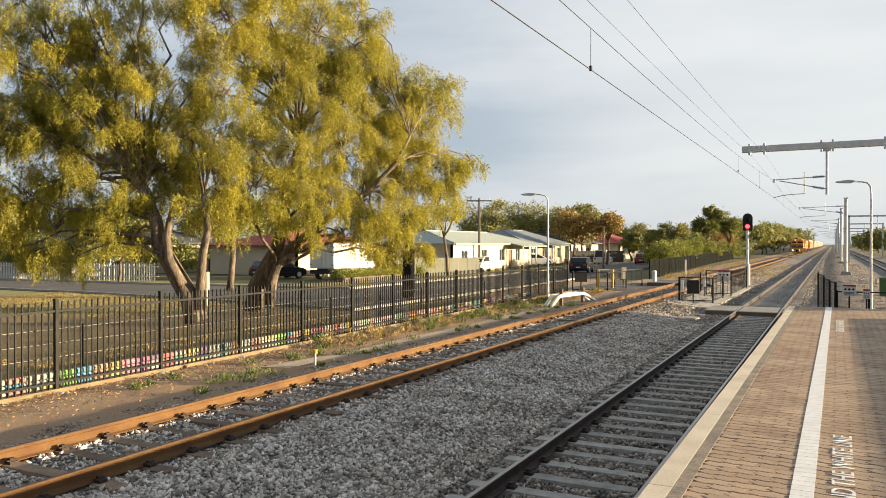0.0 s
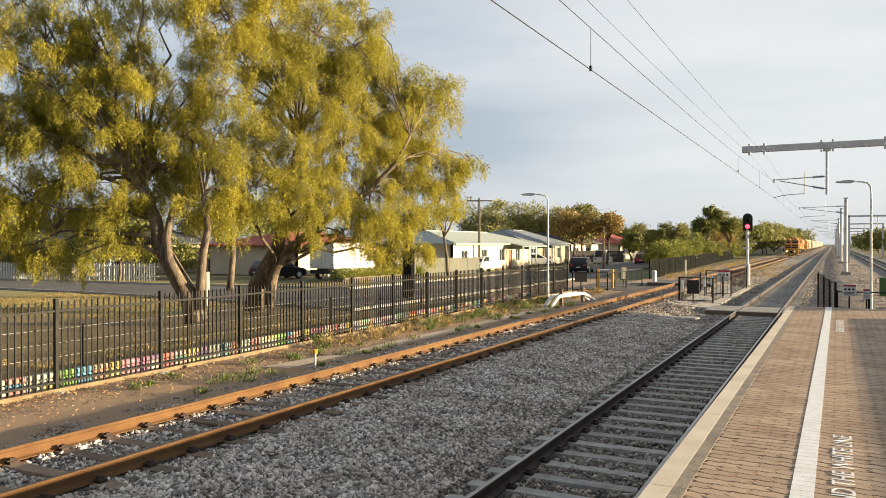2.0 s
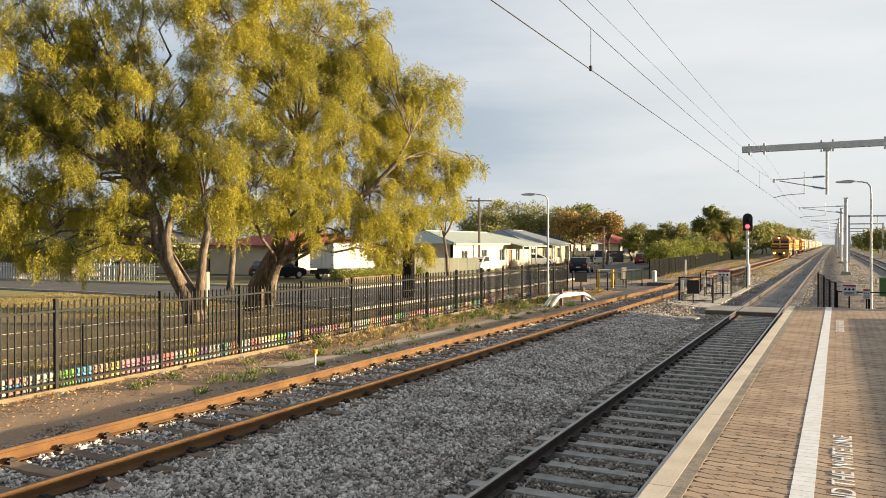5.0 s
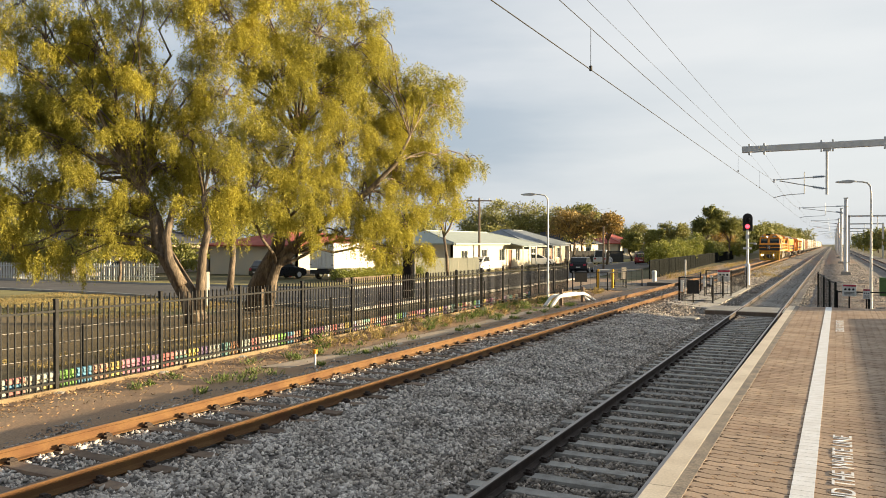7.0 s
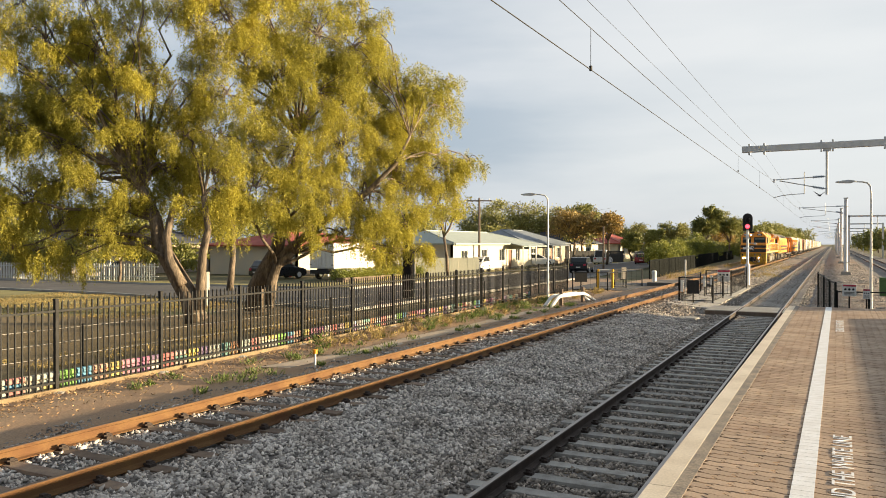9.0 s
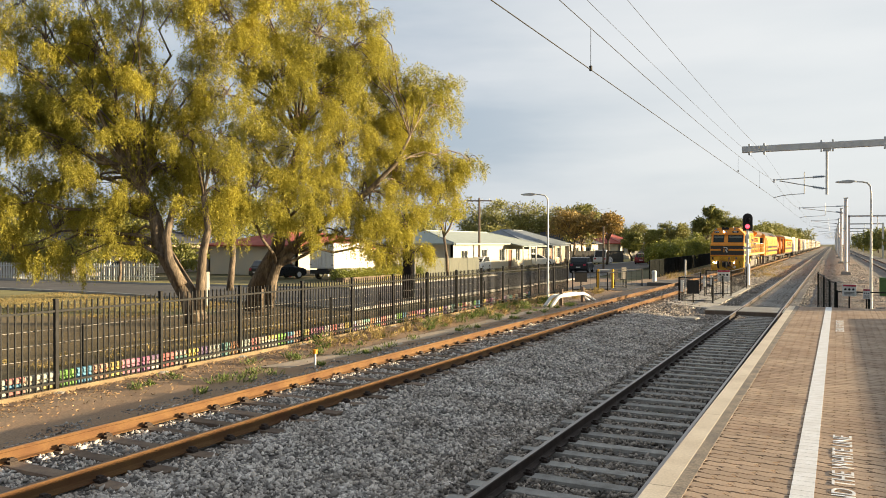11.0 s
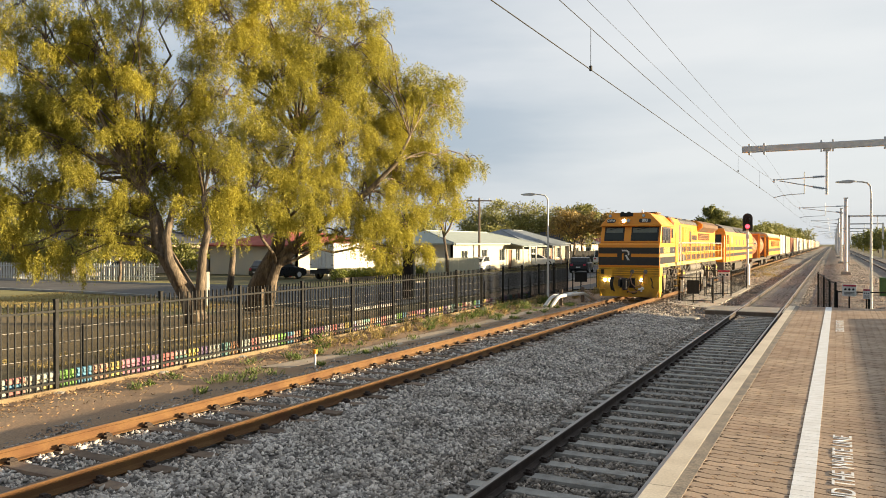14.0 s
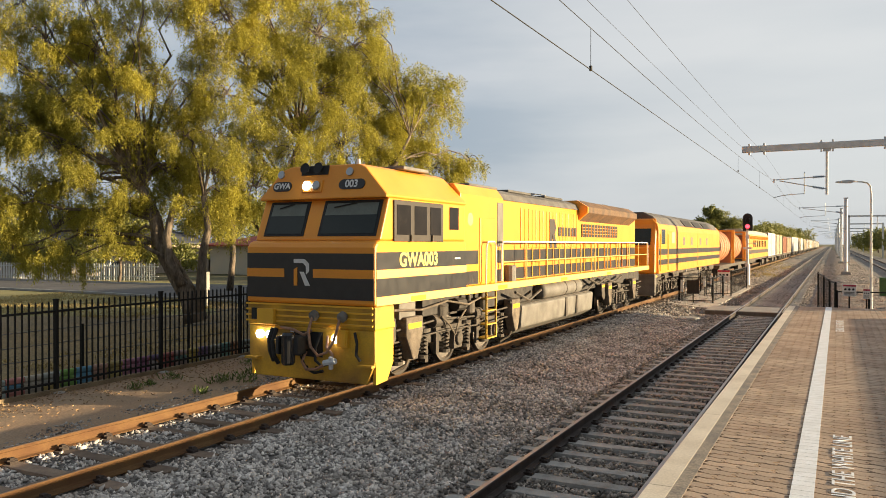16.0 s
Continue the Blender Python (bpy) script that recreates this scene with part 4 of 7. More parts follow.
def tank_wagon():
    t = thing("tank_wagon", "faded orange tank wagon with end ladders and walkway", "wagon")
    L = 17.5
    flat(t, L)
    for y0, ln in ((0.7, 6.4), (9.0, 6.2)):
        tk = part("tank", Geo().lathe([(0.05, 0), (0.7, 0.08), (1.12, 0.3), (1.22, 0.6), (1.22, ln - 0.6), (1.12, ln - 0.3), (0.7, ln - 0.08), (0.05, ln)], 28, pose(0, y0, 2.28, -90)), M_TANKORANGE, t, smooth=True)
        for k in range(1, 5):
            part("tank_band", Geo().lathe([(1.222, 0), (1.24, 0), (1.24, 0.08), (1.222, 0.08)], 28, pose(0, y0 + ln * k / 5, 2.28, -90)), M_TANKORANGE, tk)
        part("hatch", Geo().tube((0, y0 + ln / 2, 3.45), (0, y0 + ln / 2, 3.68), 0.3, n=12), M_UNDER, t)
    for y in (7.6, 8.5, 15.6, 16.9):
        fr = Geo().box(-1.31, -1.19, y - .06, y + .06, 0.98, 3.4).box(1.19, 1.31, y - .06, y + .06, 0.98, 3.4).box(-1.31, 1.31, y - .06, y + .06, 3.4, 3.52)
        part("end_frame", fr, M_ORANGE, t, "orange upright frame")
    part("bulkhead", Geo().box(-1.2, 1.2, 8.55, 8.65, 1.0, 3.4), M_TANKORANGE, t)
    for s in (-1, 1):
        handrails(t, s * 1.2, 7.3, 8.9, 0.8, 0.98, 2.0)
    return t


def crew_van():
    t = thing("crew_van", "cream-yellow passenger van with a row of windows", "wagon")
    L = 23.0
    flat(t, L, 1.1)
    sec = [(-1.42, 1.1), (1.42, 1.1), (1.42, 3.3), (1.2, 3.6), (0.6, 3.8), (-0.6, 3.8), (-1.2, 3.6), (-1.42, 3.3)]
    part("body", Geo().prism(sec, 0.4, L - 0.4), M_BODY, t, bevel=0.02)
    part("roof", Geo().prism([(-1.44, 3.25), (1.44, 3.25), (1.22, 3.63), (0.62, 3.84), (-0.62, 3.84), (-1.22, 3.63)], 0.3, L - 0.3), M_CREAM, t, "cream rounded roof")
    part("end_panel", Geo().box(-1.3, 1.3, 0.36, 0.4, 1.2, 3.2), M_BROWNBOX, t)
    for s in (-1, 1):
        part("band", Geo().box(min(s * 1.42, s * 1.425), max(s * 1.42, s * 1.425), 0.4, L - .4, 1.55, 1.9), M_BARS, t)
        for i in range(8):
            part("window", Geo().box(min(s * 1.42, s * 1.427), max(s * 1.42, s * 1.427), 4.2 + i * 2.0, 5.3 + i * 2.0, 2.15, 2.8), M_PANE, t)
        for i in range(40):
            part("corrugation", Geo().box(min(s * 1.42, s * 1.45), max(s * 1.42, s * 1.45), 0.6 + i * 0.55, 0.7 + i * 0.55, 2.9, 3.2), M_BODY, t)
    return t


def box_wagon(material, label, length, height=3.75, ribs=24):
    t = thing("freight_wagon", label, "wagon", group="freight wagons of the train")
    flat(t, length)
    n = 2 if length > 13 else 1
    ln = (length - 0.8) / n
    for i in range(n):
        y0 = 0.4 + i * ln
        c = part("container", Geo().box(-1.2, 1.2, y0 + .04, y0 + ln - .04, 1.0, height), material, t)
        k = int(ribs / n)
        for s in (-1, 1):
            g = Geo()
            for j in range(k):
                yy_ = y0 + 0.15 + (ln - .3) * j / k
                g.box(min(s * 1.2, s * 1.235), max(s * 1.2, s * 1.235), yy_, yy_ + (ln - .3) / k * .5, 1.12, height - .1)
            tagged(part("corrugation", g, material, c), kind="stuff")
        part("corner_post", Geo().box(1.14, 1.24, y0 + .03, y0 + .15, 1.0, height + .01).box(-1.24, -1.14, y0 + .03, y0 + .15, 1.0, height + .01), M_UNDER, c)
    return t


LOCO = locomotive()
LOCO.scale = (0.965, 1, 1)
WAGONS = [(second_locomotive(), 22.1), (tank_wagon(), 43.4)]
LEAD_WHEELS = WHEELS[:6]
WAGONS.append((crew_van(), 62.2))
kinds = [box_wagon(M_WHITE, "white ribbed freight container wagon", 14.6, 3.8), box_wagon(M_CREAM, "cream ribbed freight container wagon", 14.6, 3.7),
         box_wagon(M_BROWNBOX, "rust-red ribbed container wagon", 11.5, 3.6), box_wagon(M_TAN, "plain tan container wagon", 14.6, 3.55)]
yy = 86.6
for i, k in enumerate((0, 1, 2, 3, 0, 0, 1, 0, 1, 3, 0, 1, 0, 0, 1, 3, 0, 1, 0, 1, 0, 3, 0, 1)):
    first = not any(w is kinds[k] for w, _ in WAGONS)
    WAGONS.append((kinds[k] if first else copy_thing(kinds[k], pose(0, yy, 0)), yy))
    yy += 15.3 if k != 2 else 12.2


# ---- fence, verge and what stands by the line ----
def fence_line(y):
    return -12.56 - 0.022 * (y - 9.1)


P_STEP = 2.475
panel = thing("fence", "black tubular steel picket fence panel along the verge", "fence", pose(fence_line(9.13), 9.13, 0), group="verge fence panels")
part("post", Geo().box(-0.033, 0.033, -0.033, 0.033, 0, 1.70).box(-0.04, 0.04, -0.04, 0.04, 1.70, 1.725), M_FENCE, panel)
for z in (0.20, 1.50):
    part("rail", Geo().box(-0.02, 0.02, 0.03, P_STEP - 0.03, z - 0.02, z + 0.02), M_FENCE, panel)
pick = Geo().box(-0.0125, 0.0125, -0.0125, 0.0125, 0.09, 1.66)
pick.add([(-.0125, -.0125, 1.66), (.0125, -.0125, 1.66), (.0125, .0125, 1.66), (-.0125, .0125, 1.66), (0, 0, 1.69)], [(0, 1, 4), (1, 2, 4), (2, 3, 4), (3, 0, 4)])
pick = pick.mesh("picket", M_FENCE)
for i in range(18):
    part("picket", pick, M_FENCE, panel, m=pose(0, 0.13 + i * 0.1295, 0))
part("footing", Geo().lathe([(0.17, -0.05), (0.16, 0.02), (0.09, 0.045)], 10), M_KERB, panel, "rough concrete footing")
turn = math.degrees(math.atan(0.022))
panel.matrix_basis = pose(fence_line(9.13), 9.13, 0, 0, 0, turn)
for i in range(-5, 13):
    if i:
        y = 9.13 + P_STEP * i
        copy_thing(panel, pose(fence_line(y), y, 0, 0, 0, turn))
yend = 9.13 + P_STEP * 13
tagged(part("fence_post", Geo().box(-0.04, 0.04, -0.04, 0.04, 0, 1.75), M_FENCE, m=pose(fence_line(yend), yend, 0)), "black square steel end post of the fence", "fence post")
M_PLINTH = mat("stained_concrete", (0.27, 0.205, 0.115), 0.95, vary=0.25, scale=2.5, bump=0.2, col2=(0.17, 0.12, 0.07))
plinth = part("kerb", Geo().box(-0.05, 0.05, -16, 33, -0.1, 0.09), M_PLINTH, m=pose(fence_line(9.1), 9.1, 0, 0, 0, turn))
tagged(plinth, "low concrete plinth under the fence", "kerb", kind="structure")

# low cable fence behind it
cf = thing("cable_fence", "low dark post and cable fence on the lawn", "fence")
for i in range(14):
    y = -1.0 + 2.9 * i
    part("post", Geo().tube((-13.75, y, 0), (-13.75, y, 1.08), 0.03, n=6), M_FENCE, cf)
for z in (1.03, 0.75, 0.47):
    part("cable", Geo().tube((-13.75, -1, z), (-13.75, 36.7, z), 0.011, n=5), M_TANKGREY, cf)

# painted brick edging
cols = [(.55, .62, .55), (.60, .20, .16), (.62, .55, .42), (.58, .60, .52), (.22, .50, .05), (.10, .36, .55), (.70, .38, .25), (.72, .55, .14), (.62, .25, .34), (.42, .13, .26),
        (.70, .62, .58), (.58, .14, .12), (.66, .46, .40), (.72, .55, .10), (.36, .22, .42), (.60, .58, .50), (.20, .45, .38), (.66, .30, .12)]
pm = [mat("painted_brick", tuple(v * 0.62 + 0.05 for v in c), 0.7, vary=0.1, scale=8, bump=0.1, per="object") for c in cols]
edging = thing("brick_edging", "low edging wall of brightly painted bricks behind the fence", "garden edging", kind="structure")
bm_ = [Geo().prism([(-0.05, 0.004), (0.035, 0.004), (0.05, 0.022), (0.05, 0.078), (0.03, 0.104), (-0.05, 0.104)], 0.006, 0.354).mesh("brick", m_) for m_ in pm]
for i in range(97):
    y = 1.2 + 0.36 * i
    for c in range(3):
        kk = (i - 19 + (4 if (i * 7 + c * 3) % 11 == 0 else 0)) % len(cols)
        part("brick", bm_[kk], pm[kk], edging, m=pose(fence_line(y) - 0.42 - 0.006 * ((i * 7 + c * 3) % 4), y + (0.0 if c % 2 else 0.02), 0.0 + 0.11 * c, 0, 0, turn))

# marker peg
peg = thing("marker_post", "short white survey post with an orange cap", "marker post", pose(-9.95, 13.4, 0.0))
part("shaft", Geo().tube((0, 0, -0.05), (0, 0, 0.36), 0.022, n=10), M_WHITE, peg)
part("cap", Geo().tube((0, 0, 0.35), (0, 0, 0.44), 0.05, 0.055, 10), M_ORANGE, peg, "orange plastic cap")

# white guard frame by the crossing
gd = thing("guard_rail", "white painted bent guard rail beside the track", "guard rail", pose(-10.55, 32.4, 0.02, 0, 0, -8))
for dx in (-0.16, 0.16):
    part("beam", Geo().pipe([(dx, -1.6, 0.0), (dx, -1.0, 0.36), (dx, -0.7, 0.44), (dx, 1.6, 0.44), (dx, 2.1, 0.32), (dx, 2.9, 0.02)], 0.075, 8), M_WHITE, gd)
for y in (-0.3, 1.9):
    part("post", Geo().box(-0.07, 0.07, y - .05, y + .05, -0.05, 0.72), M_WOODPOLE, gd)


def lamp(x, y, h, aim):
    t = thing("street_lamp", "slim white steel lamp post with a flat lantern", "street lamp", pose(x, y, 0, 0, 0, aim))
    part("pole", Geo().pipe([(0, 0, 0), (0, 0, 1.2), (0, 0, h - 0.5), (-0.03, 0, h - 0.2), (-0.14, 0, h - 0.05), (-0.34, 0, h), (-0.65, 0, h + 0.02)], [0.065, 0.052, 0.038, 0.036, 0.034, 0.034, 0.03], 10), M_WHITE, t)
    part("lantern", Geo().prism([(-1.32, h + 0.01), (-1.2, h - 0.03), (-0.75, h - 0.05), (-0.6, h), (-0.62, h + 0.06), (-0.85, h + 0.09), (-1.28, h + 0.04)], -0.13, 0.13), M_STEEL, t, "grey lantern head", bevel=0.02)
    part("base_plate", Geo().box(-0.15, 0.15, -0.15, 0.15, 0, 0.03), M_STEEL, t)
    return t


lamp(-12.35, 35.4, 5.12, 20)
lamp(1.38, 35.5, 5.25, 10)

# signal
M_RED = mat("lit_red_lens", (1.0, 0.02, 0.03), 0.3, vary=0, bump=0, emit=5.0)
sg = thing("railway_signal", "black colour-light signal showing red on a white mast", "railway signal", pose(-5.22, 56.2, 0.0))
part("mast", Geo().tube((0, 0, -0.2), (0, 0, 3.7), 0.085, n=12), M_WHITE, sg)
part("base_tube", Geo().tube((0, 0, -0.25), (0, 0, 1.35), 0.17, n=12), M_STEEL, sg, "grey base sleeve")
part("backboard", Geo().prism([(-0.3, 3.62), (0.3, 3.62), (0.32, 3.75), (0.32, 4.55)] + arc(0, 4.5, 0.32, 10, 170, 8) + [(-0.32, 4.55), (-0.32, 3.75)], -0.03, 0.03), M_DARK, sg, "black rounded backboard")
part("housing", Geo().box(-0.2, 0.2, 0.03, 0.3, 3.7, 4.6), M_DARK, sg)
for z, mt, nm in ((3.92, M_RED, "lit red lens"), (4.35, M_DARK, "dark lens")):
    part("hood", Geo().lathe([(0.17, 0), (0.17, 0.18), (0.155, 0.18), (0.155, 0.0)], 14, pose(0, -0.03, z, 90)), M_DARK, sg)
    part("lens", Geo().lathe([(0.01, 0.02), (0.14, 0.02), (0.14, 0.06), (0.01, 0.07)], 16, pose(0, -0.03, z, 90)), mt, sg, nm)
part("identity_plate", Geo().box(-0.28, 0.28, -0.12, -0.1, 2.35, 2.5), M_WHITE, sg)
part("letter_plate", Geo().box(-0.11, 0.11, -0.12, -0.1, 3.05, 3.4), M_WHITE, sg)
part("bracket", Geo().box(0.05, 0.5, -0.02, 0.02, 2.75, 2.8).box(0.4, 0.55, -0.1, 0.1, 2.68, 2.78), M_STEEL, sg)

# timber power poles
def power_pole(x, y, h, r, label, arm=2.4, wires=0.0):
    t = thing("power_pole", label, "power pole", pose(x, y, 0))
    part("pole", Geo().tube((0, 0, -0.1), (0, 0, h), r, r * 0.75, 12), M_WOODPOLE, t)
    if arm:
        part("crossarm", Geo().box(-arm / 2, arm / 2, -0.06, 0.06, h - 0.35, h - 0.23), M_WOODPOLE, t, m=pose(0, 0, 0, 0, 0, 25))
        for k in range(4):
            part("insulator", Geo().tube(((k - 1.5) * arm / 3.6, 0, h - 0.23), ((k - 1.5) * arm / 3.6, 0, h - 0.08), 0.04, n=8), M_WHITE, t, m=pose(0, 0, 0, 0, 0, 25))
    return t


power_pole(-31.0, 68.5, 7.25, 0.13, "brown timber power pole with a cross-arm")
power_pole(-22.0, 81.0, 4.6, 0.12, "grey timber power pole by the road", 0)
big = power_pole(-18.6, 32.6, 4.2, 0.30, "stout timber pole in the foliage, its shade painted dark", 0)
# darker copy for this pole: the shade on it is put into the colour
big.children[0].data.materials[0] = mat("shade_dark_pole", (0.035, 0.03, 0.028), 0.9, vary=0.25, spec=0.1, bump=0.2)
part("pole_guard", Geo().tube((0.3, 0.1, 0), (0.3, 0.1, 2.3), 0.07, n=8), M_KERB, big, "pale conduit strapped to the pole")
wp = thing("marker_board", "plain pale concrete post on the lawn", "post", pose(-24.3, 24.9, 0))
part("post", Geo().box(-0.09, 0.09, -0.09, 0.09, 0, 1.5), M_KERB, wp)
for a, b, sag in (((-31.9, 68.3, 7.05), (-33.5, 120, 8.4), 0.8), ((-30.1, 69, 7.05), (-31.5, 120, 8.4), 0.8), ((-30.9, 68.5, 6.0), (-34, 88, 4.0), 0.3), ((-30.5, 68.5, 6.5), (-31.5, 120, 7.4), 0.8)):
    pts = [Vector(a).lerp(Vector(b), k / 12) - Vector((0, 0, sag * 4 * (k / 12) * (1 - k / 12))) for k in range(13)]
    tagged(part("power_line", Geo().pipe(pts, 0.018, 4), M_DARK), "thin dark power line between timber poles", "cable")

# ---- overhead line of the platform track ----
M_BLUEINS = mat("blue_grey_insulator", (0.18, 0.24, 0.33), 0.4, vary=0.1, bump=0)
bm1 = thing("overhead_boom", "grey steel boom carrying the contact wire support", "overhead line support")
part("beam", Geo().prism([(-4.18, 7.40), (3.3, 7.40), (3.3, 7.72), (-4.18, 7.72)], 41.85, 42.15), M_STEEL, bm1, bevel=0.02)
part("mast", Geo().box(3.1, 3.4, 41.85, 42.15, 0, 7.9), M_STEEL, bm1)
for x in (-3.82, -3.12, -0.52, -0.02, 2.2):
    part("clamp", Geo().box(x - .04, x + .04, 41.78, 42.22, 7.28, 7.82), M_STEEL, bm1)
part("drop_tube", Geo().tube((-0.27, 42, 5.15), (-0.27, 42, 7.4), 0.065, n=10).box(-0.45, -0.09, 41.9, 42.1, 7.28, 7.4), M_STEEL, bm1)


def cantilever(t, x0, y, tip):
    part("top_tube", Geo().tube((x0, y, 6.05), (tip - 0.02, y, 5.95), 0.028, n=8), M_STEEL, t)
    part("brace_tube", Geo().tube((x0, y, 5.42), (tip + 0.25, y, 5.9), 0.028, n=8), M_STEEL, t)
    for a, b in (((x0 - .12, y, 6.045), (x0 - .62, y, 6.025)), ((x0 - .12, y, 5.44), (x0 - .62, y, 5.55))):
        axis = Vector(b) - Vector(a)
        rib = [(0.03, 0.0)]
        for k in range(7):
            z0 = axis.length * (k + .4) / 7
            rib += [(0.03, z0), (0.075, z0 + 0.012), (0.075, z0 + 0.03), (0.03, z0 + 0.04)]
        g = Geo().lathe(rib + [(0.03, axis.length)], 10, Matrix.Translation(a) @ axis.to_track_quat("Z", "Y").to_matrix().to_4x4())
        part("insulator", g, M_BLUEINS, t, "ribbed blue-grey insulator")
    xm = x0 + (tip - x0) * 0.42
    part("registration_strut", Geo().tube((xm, y, 5.2), (xm, y, 6.3), 0.025, n=8), M_STEEL, t)
    part("steady_arm", Geo().pipe([(xm, y, 5.22), (xm - 0.6, y, 5.2), (tip + .4, y, 5.16), (tip - .03, y, 5.06)], 0.02, 6), M_STEEL, t)
    part("wire_clamp", Geo().box(tip - .04, tip + .04, y - .05, y + .05, 5.82, 6.0), M_STEEL, t)


cantilever(bm1, -0.27, 42.0, -2.66)


def ohl_mast(x, y, h, tip=None, base=True):
    t = thing("overhead_mast", "galvanised steel overhead line mast with bracket arm", "overhead line mast", group="overhead line masts")
    part("mast", Geo().tube((x, y, 0), (x, y, h), 0.15, n=16), M_STEEL, t, smooth=False)
    for z in (h - .03, h - 0.75, 1.1):
        part("collar", Geo().box(x - .18, x + .18, y - .18, y + .18, z - .05, z + .05), M_STEEL, t)
    if base:
        part("footing", Geo().box(x - .38, x + .38, y - .38, y + .38, -0.1, 0.32), M_KERB, t, "square concrete footing")
    if tip is not None:
        cantilever(t, x - .13, y, tip)
    return t


ohl_mast(1.0, 75.5, 6.75, -2.66)
for y in (118, 165, 215, 265, 320, 380, 450):
    ohl_mast(1.0, y, 7.6, -2.66)
for y in (128, 178, 230, 290, 360, 440):
    p = thing("overhead_portal", "galvanised portal frame spanning the third track", "overhead line support", group="overhead portals")
    part("mast", Geo().box(8.85, 9.15, y - .15, y + .15, 0, 7.0), M_STEEL, p)
    part("beam", Geo().box(2.0, 9.15, y - .12, y + .12, 6.7, 6.95), M_STEEL, p)
    part("drop_tube", Geo().tube((5.8, y, 5.2), (5.8, y, 6.7), 0.06, n=6), M_STEEL, p)
    part("mast", Geo().box(2.0, 2.25, y - .12, y + .12, 0, 6.95), M_STEEL, p)


def wire(name, pts, r, label):
    return tagged(part(name, Geo().pipe(pts, r, 5), M_DARK), label, "overhead wire")


cw = [(-2.66, -15, 4.9), (-2.66, 5, 4.84), (-2.67, 20, 4.93), (-2.66, 42, 5.06)] + [(-2.66, y, 5.05) for y in (75.5, 118, 165, 215, 265, 320, 380, 450)]
wire("contact_wire", cw, 0.006, "taut dark contact wire above the platform track")


def catenary(y):
    spans = (-20, 42, 75.5, 118, 165, 215, 265, 320, 380, 450)
    for a, b in zip(spans, spans[1:]):
        if y <= b:
            u = (y - a) / (b - a)
            return 5.92 - 4 * 0.55 * u * (1 - u) * ((b - a) / 62.0)


wire("messenger_wire", [(-2.66, y, catenary(y)) for y in list(range(-20, 42, 4)) + [42, 50, 58, 66, 75.5, 90, 104, 118, 142, 165, 190, 215, 240, 265, 292, 320, 350, 380, 415, 450]], 0.005, "sagging dark messenger wire above the contact wire")
for y in (9.2, 25.6, 33.5, 50, 58, 66, 86, 97, 108):
    zc = 4.87 if y < 20 else 5.0
    tagged(part("dropper", Geo().tube((-2.66, y, zc), (-2.66, y, catenary(y)), 0.004, n=4).box(-2.675, -2.645, y - .02, y + .02, zc - .02, zc + .04), M_DARK), "thin dropper between contact and messenger wire", "overhead wire")
for x, ztop, sag in ((-3.82, 7.36, 0.40), (-3.12, 7.33, 0.47)):
    wire("feeder_wire", [(x, y, ztop - 4 * sag * ((y + 20) / 62) * (1 - (y + 20) / 62)) for y in range(-20, 43, 2)] + [(x, 75.5, 6.9), (x, 118, 7.2), (x, 215, 7.1)], 0.0045, "thin dark feeder wire under the boom")

# ---- crossing, gates and fences ----
xing = thing("pedestrian_crossing", "concrete and rubber pedestrian crossing over the tracks", "crossing", kind="structure")
part("near_panel", Geo().box(-4.7, -3.55, 33.0, 35.6, -0.25, -0.0), M_KERB, xing, "worn concrete slab")
part("near_panel", Geo().box(-3.42, -1.95, 33.0, 35.6, -0.25, -0.012), M_KERB, xing)
part("near_panel", Geo().box(-1.8, -0.6, 33.0, 35.6, -0.25, -0.0), M_KERB, xing)
part("side_board", Geo().box(-4.7, -0.6, 32.9, 32.99, -0.25, -0.02), M_WOODPOLE, xing, "dark edge board")
part("path", Geo().prism([(-6.6, -0.2), (-4.75, -0.4), (-4.75, -0.12), (-6.6, 0.09)], 35.0, 53.5), M_KERB, xing)
for a, b in ((-10.6, -8.97), (-8.76, -7.42), (-7.2, -6.6)):
    part("far_panel", Geo().box(a, b, 49.5, 53.5, 0.0, 0.25), M_ROAD, xing, "dark asphalt infill")
part("path", Geo().box(-14.5, -10.6, 44.0, 53.0, -0.05, 0.03), M_ROAD, xing)


def tube_fence(name, pts, h, label, bars=0.13, solid=None):
    """Steel barrier between corner posts with thin infill bars."""
    t = thing(name, label, "barrier")
    for p in pts:
        part("post", Geo().box(p[0] - .03, p[0] + .03, p[1] - .03, p[1] + .03, p[2], p[2] + h + .04), M_FENCE, t)
    for a, b in zip(pts, pts[1:]):
        a, b = Vector(a), Vector(b)
        for z in (0.1, h):
            part("rail", Geo().tube(a + Vector((0, 0, z)), b + Vector((0, 0, z)), 0.022, n=6), M_FENCE, t)
        n = max(1, int((b - a).length / bars))
        for k in range(1, n):
            p = a.lerp(b, k / n)
            part("bar", Geo().tube(p + Vector((0, 0, 0.1)), p + Vector((0, 0, h)), 0.008, n=4), M_FENCE, t)
    return t


def board(name, x, y, z, w, h, turn_, material, label, cat="sign", post=True):
    t = thing(name, label, cat, pose(x, y, 0, 0, 0, turn_))
    part("panel", Geo().box(-w / 2, w / 2, -0.015, 0.015, z, z + h), material, t, bevel=0.004)
    if post:
        part("post", Geo().tube((0, 0.03, 0), (0, 0.03, z + h), 0.025, n=6), M_FENCE, t)
    return t


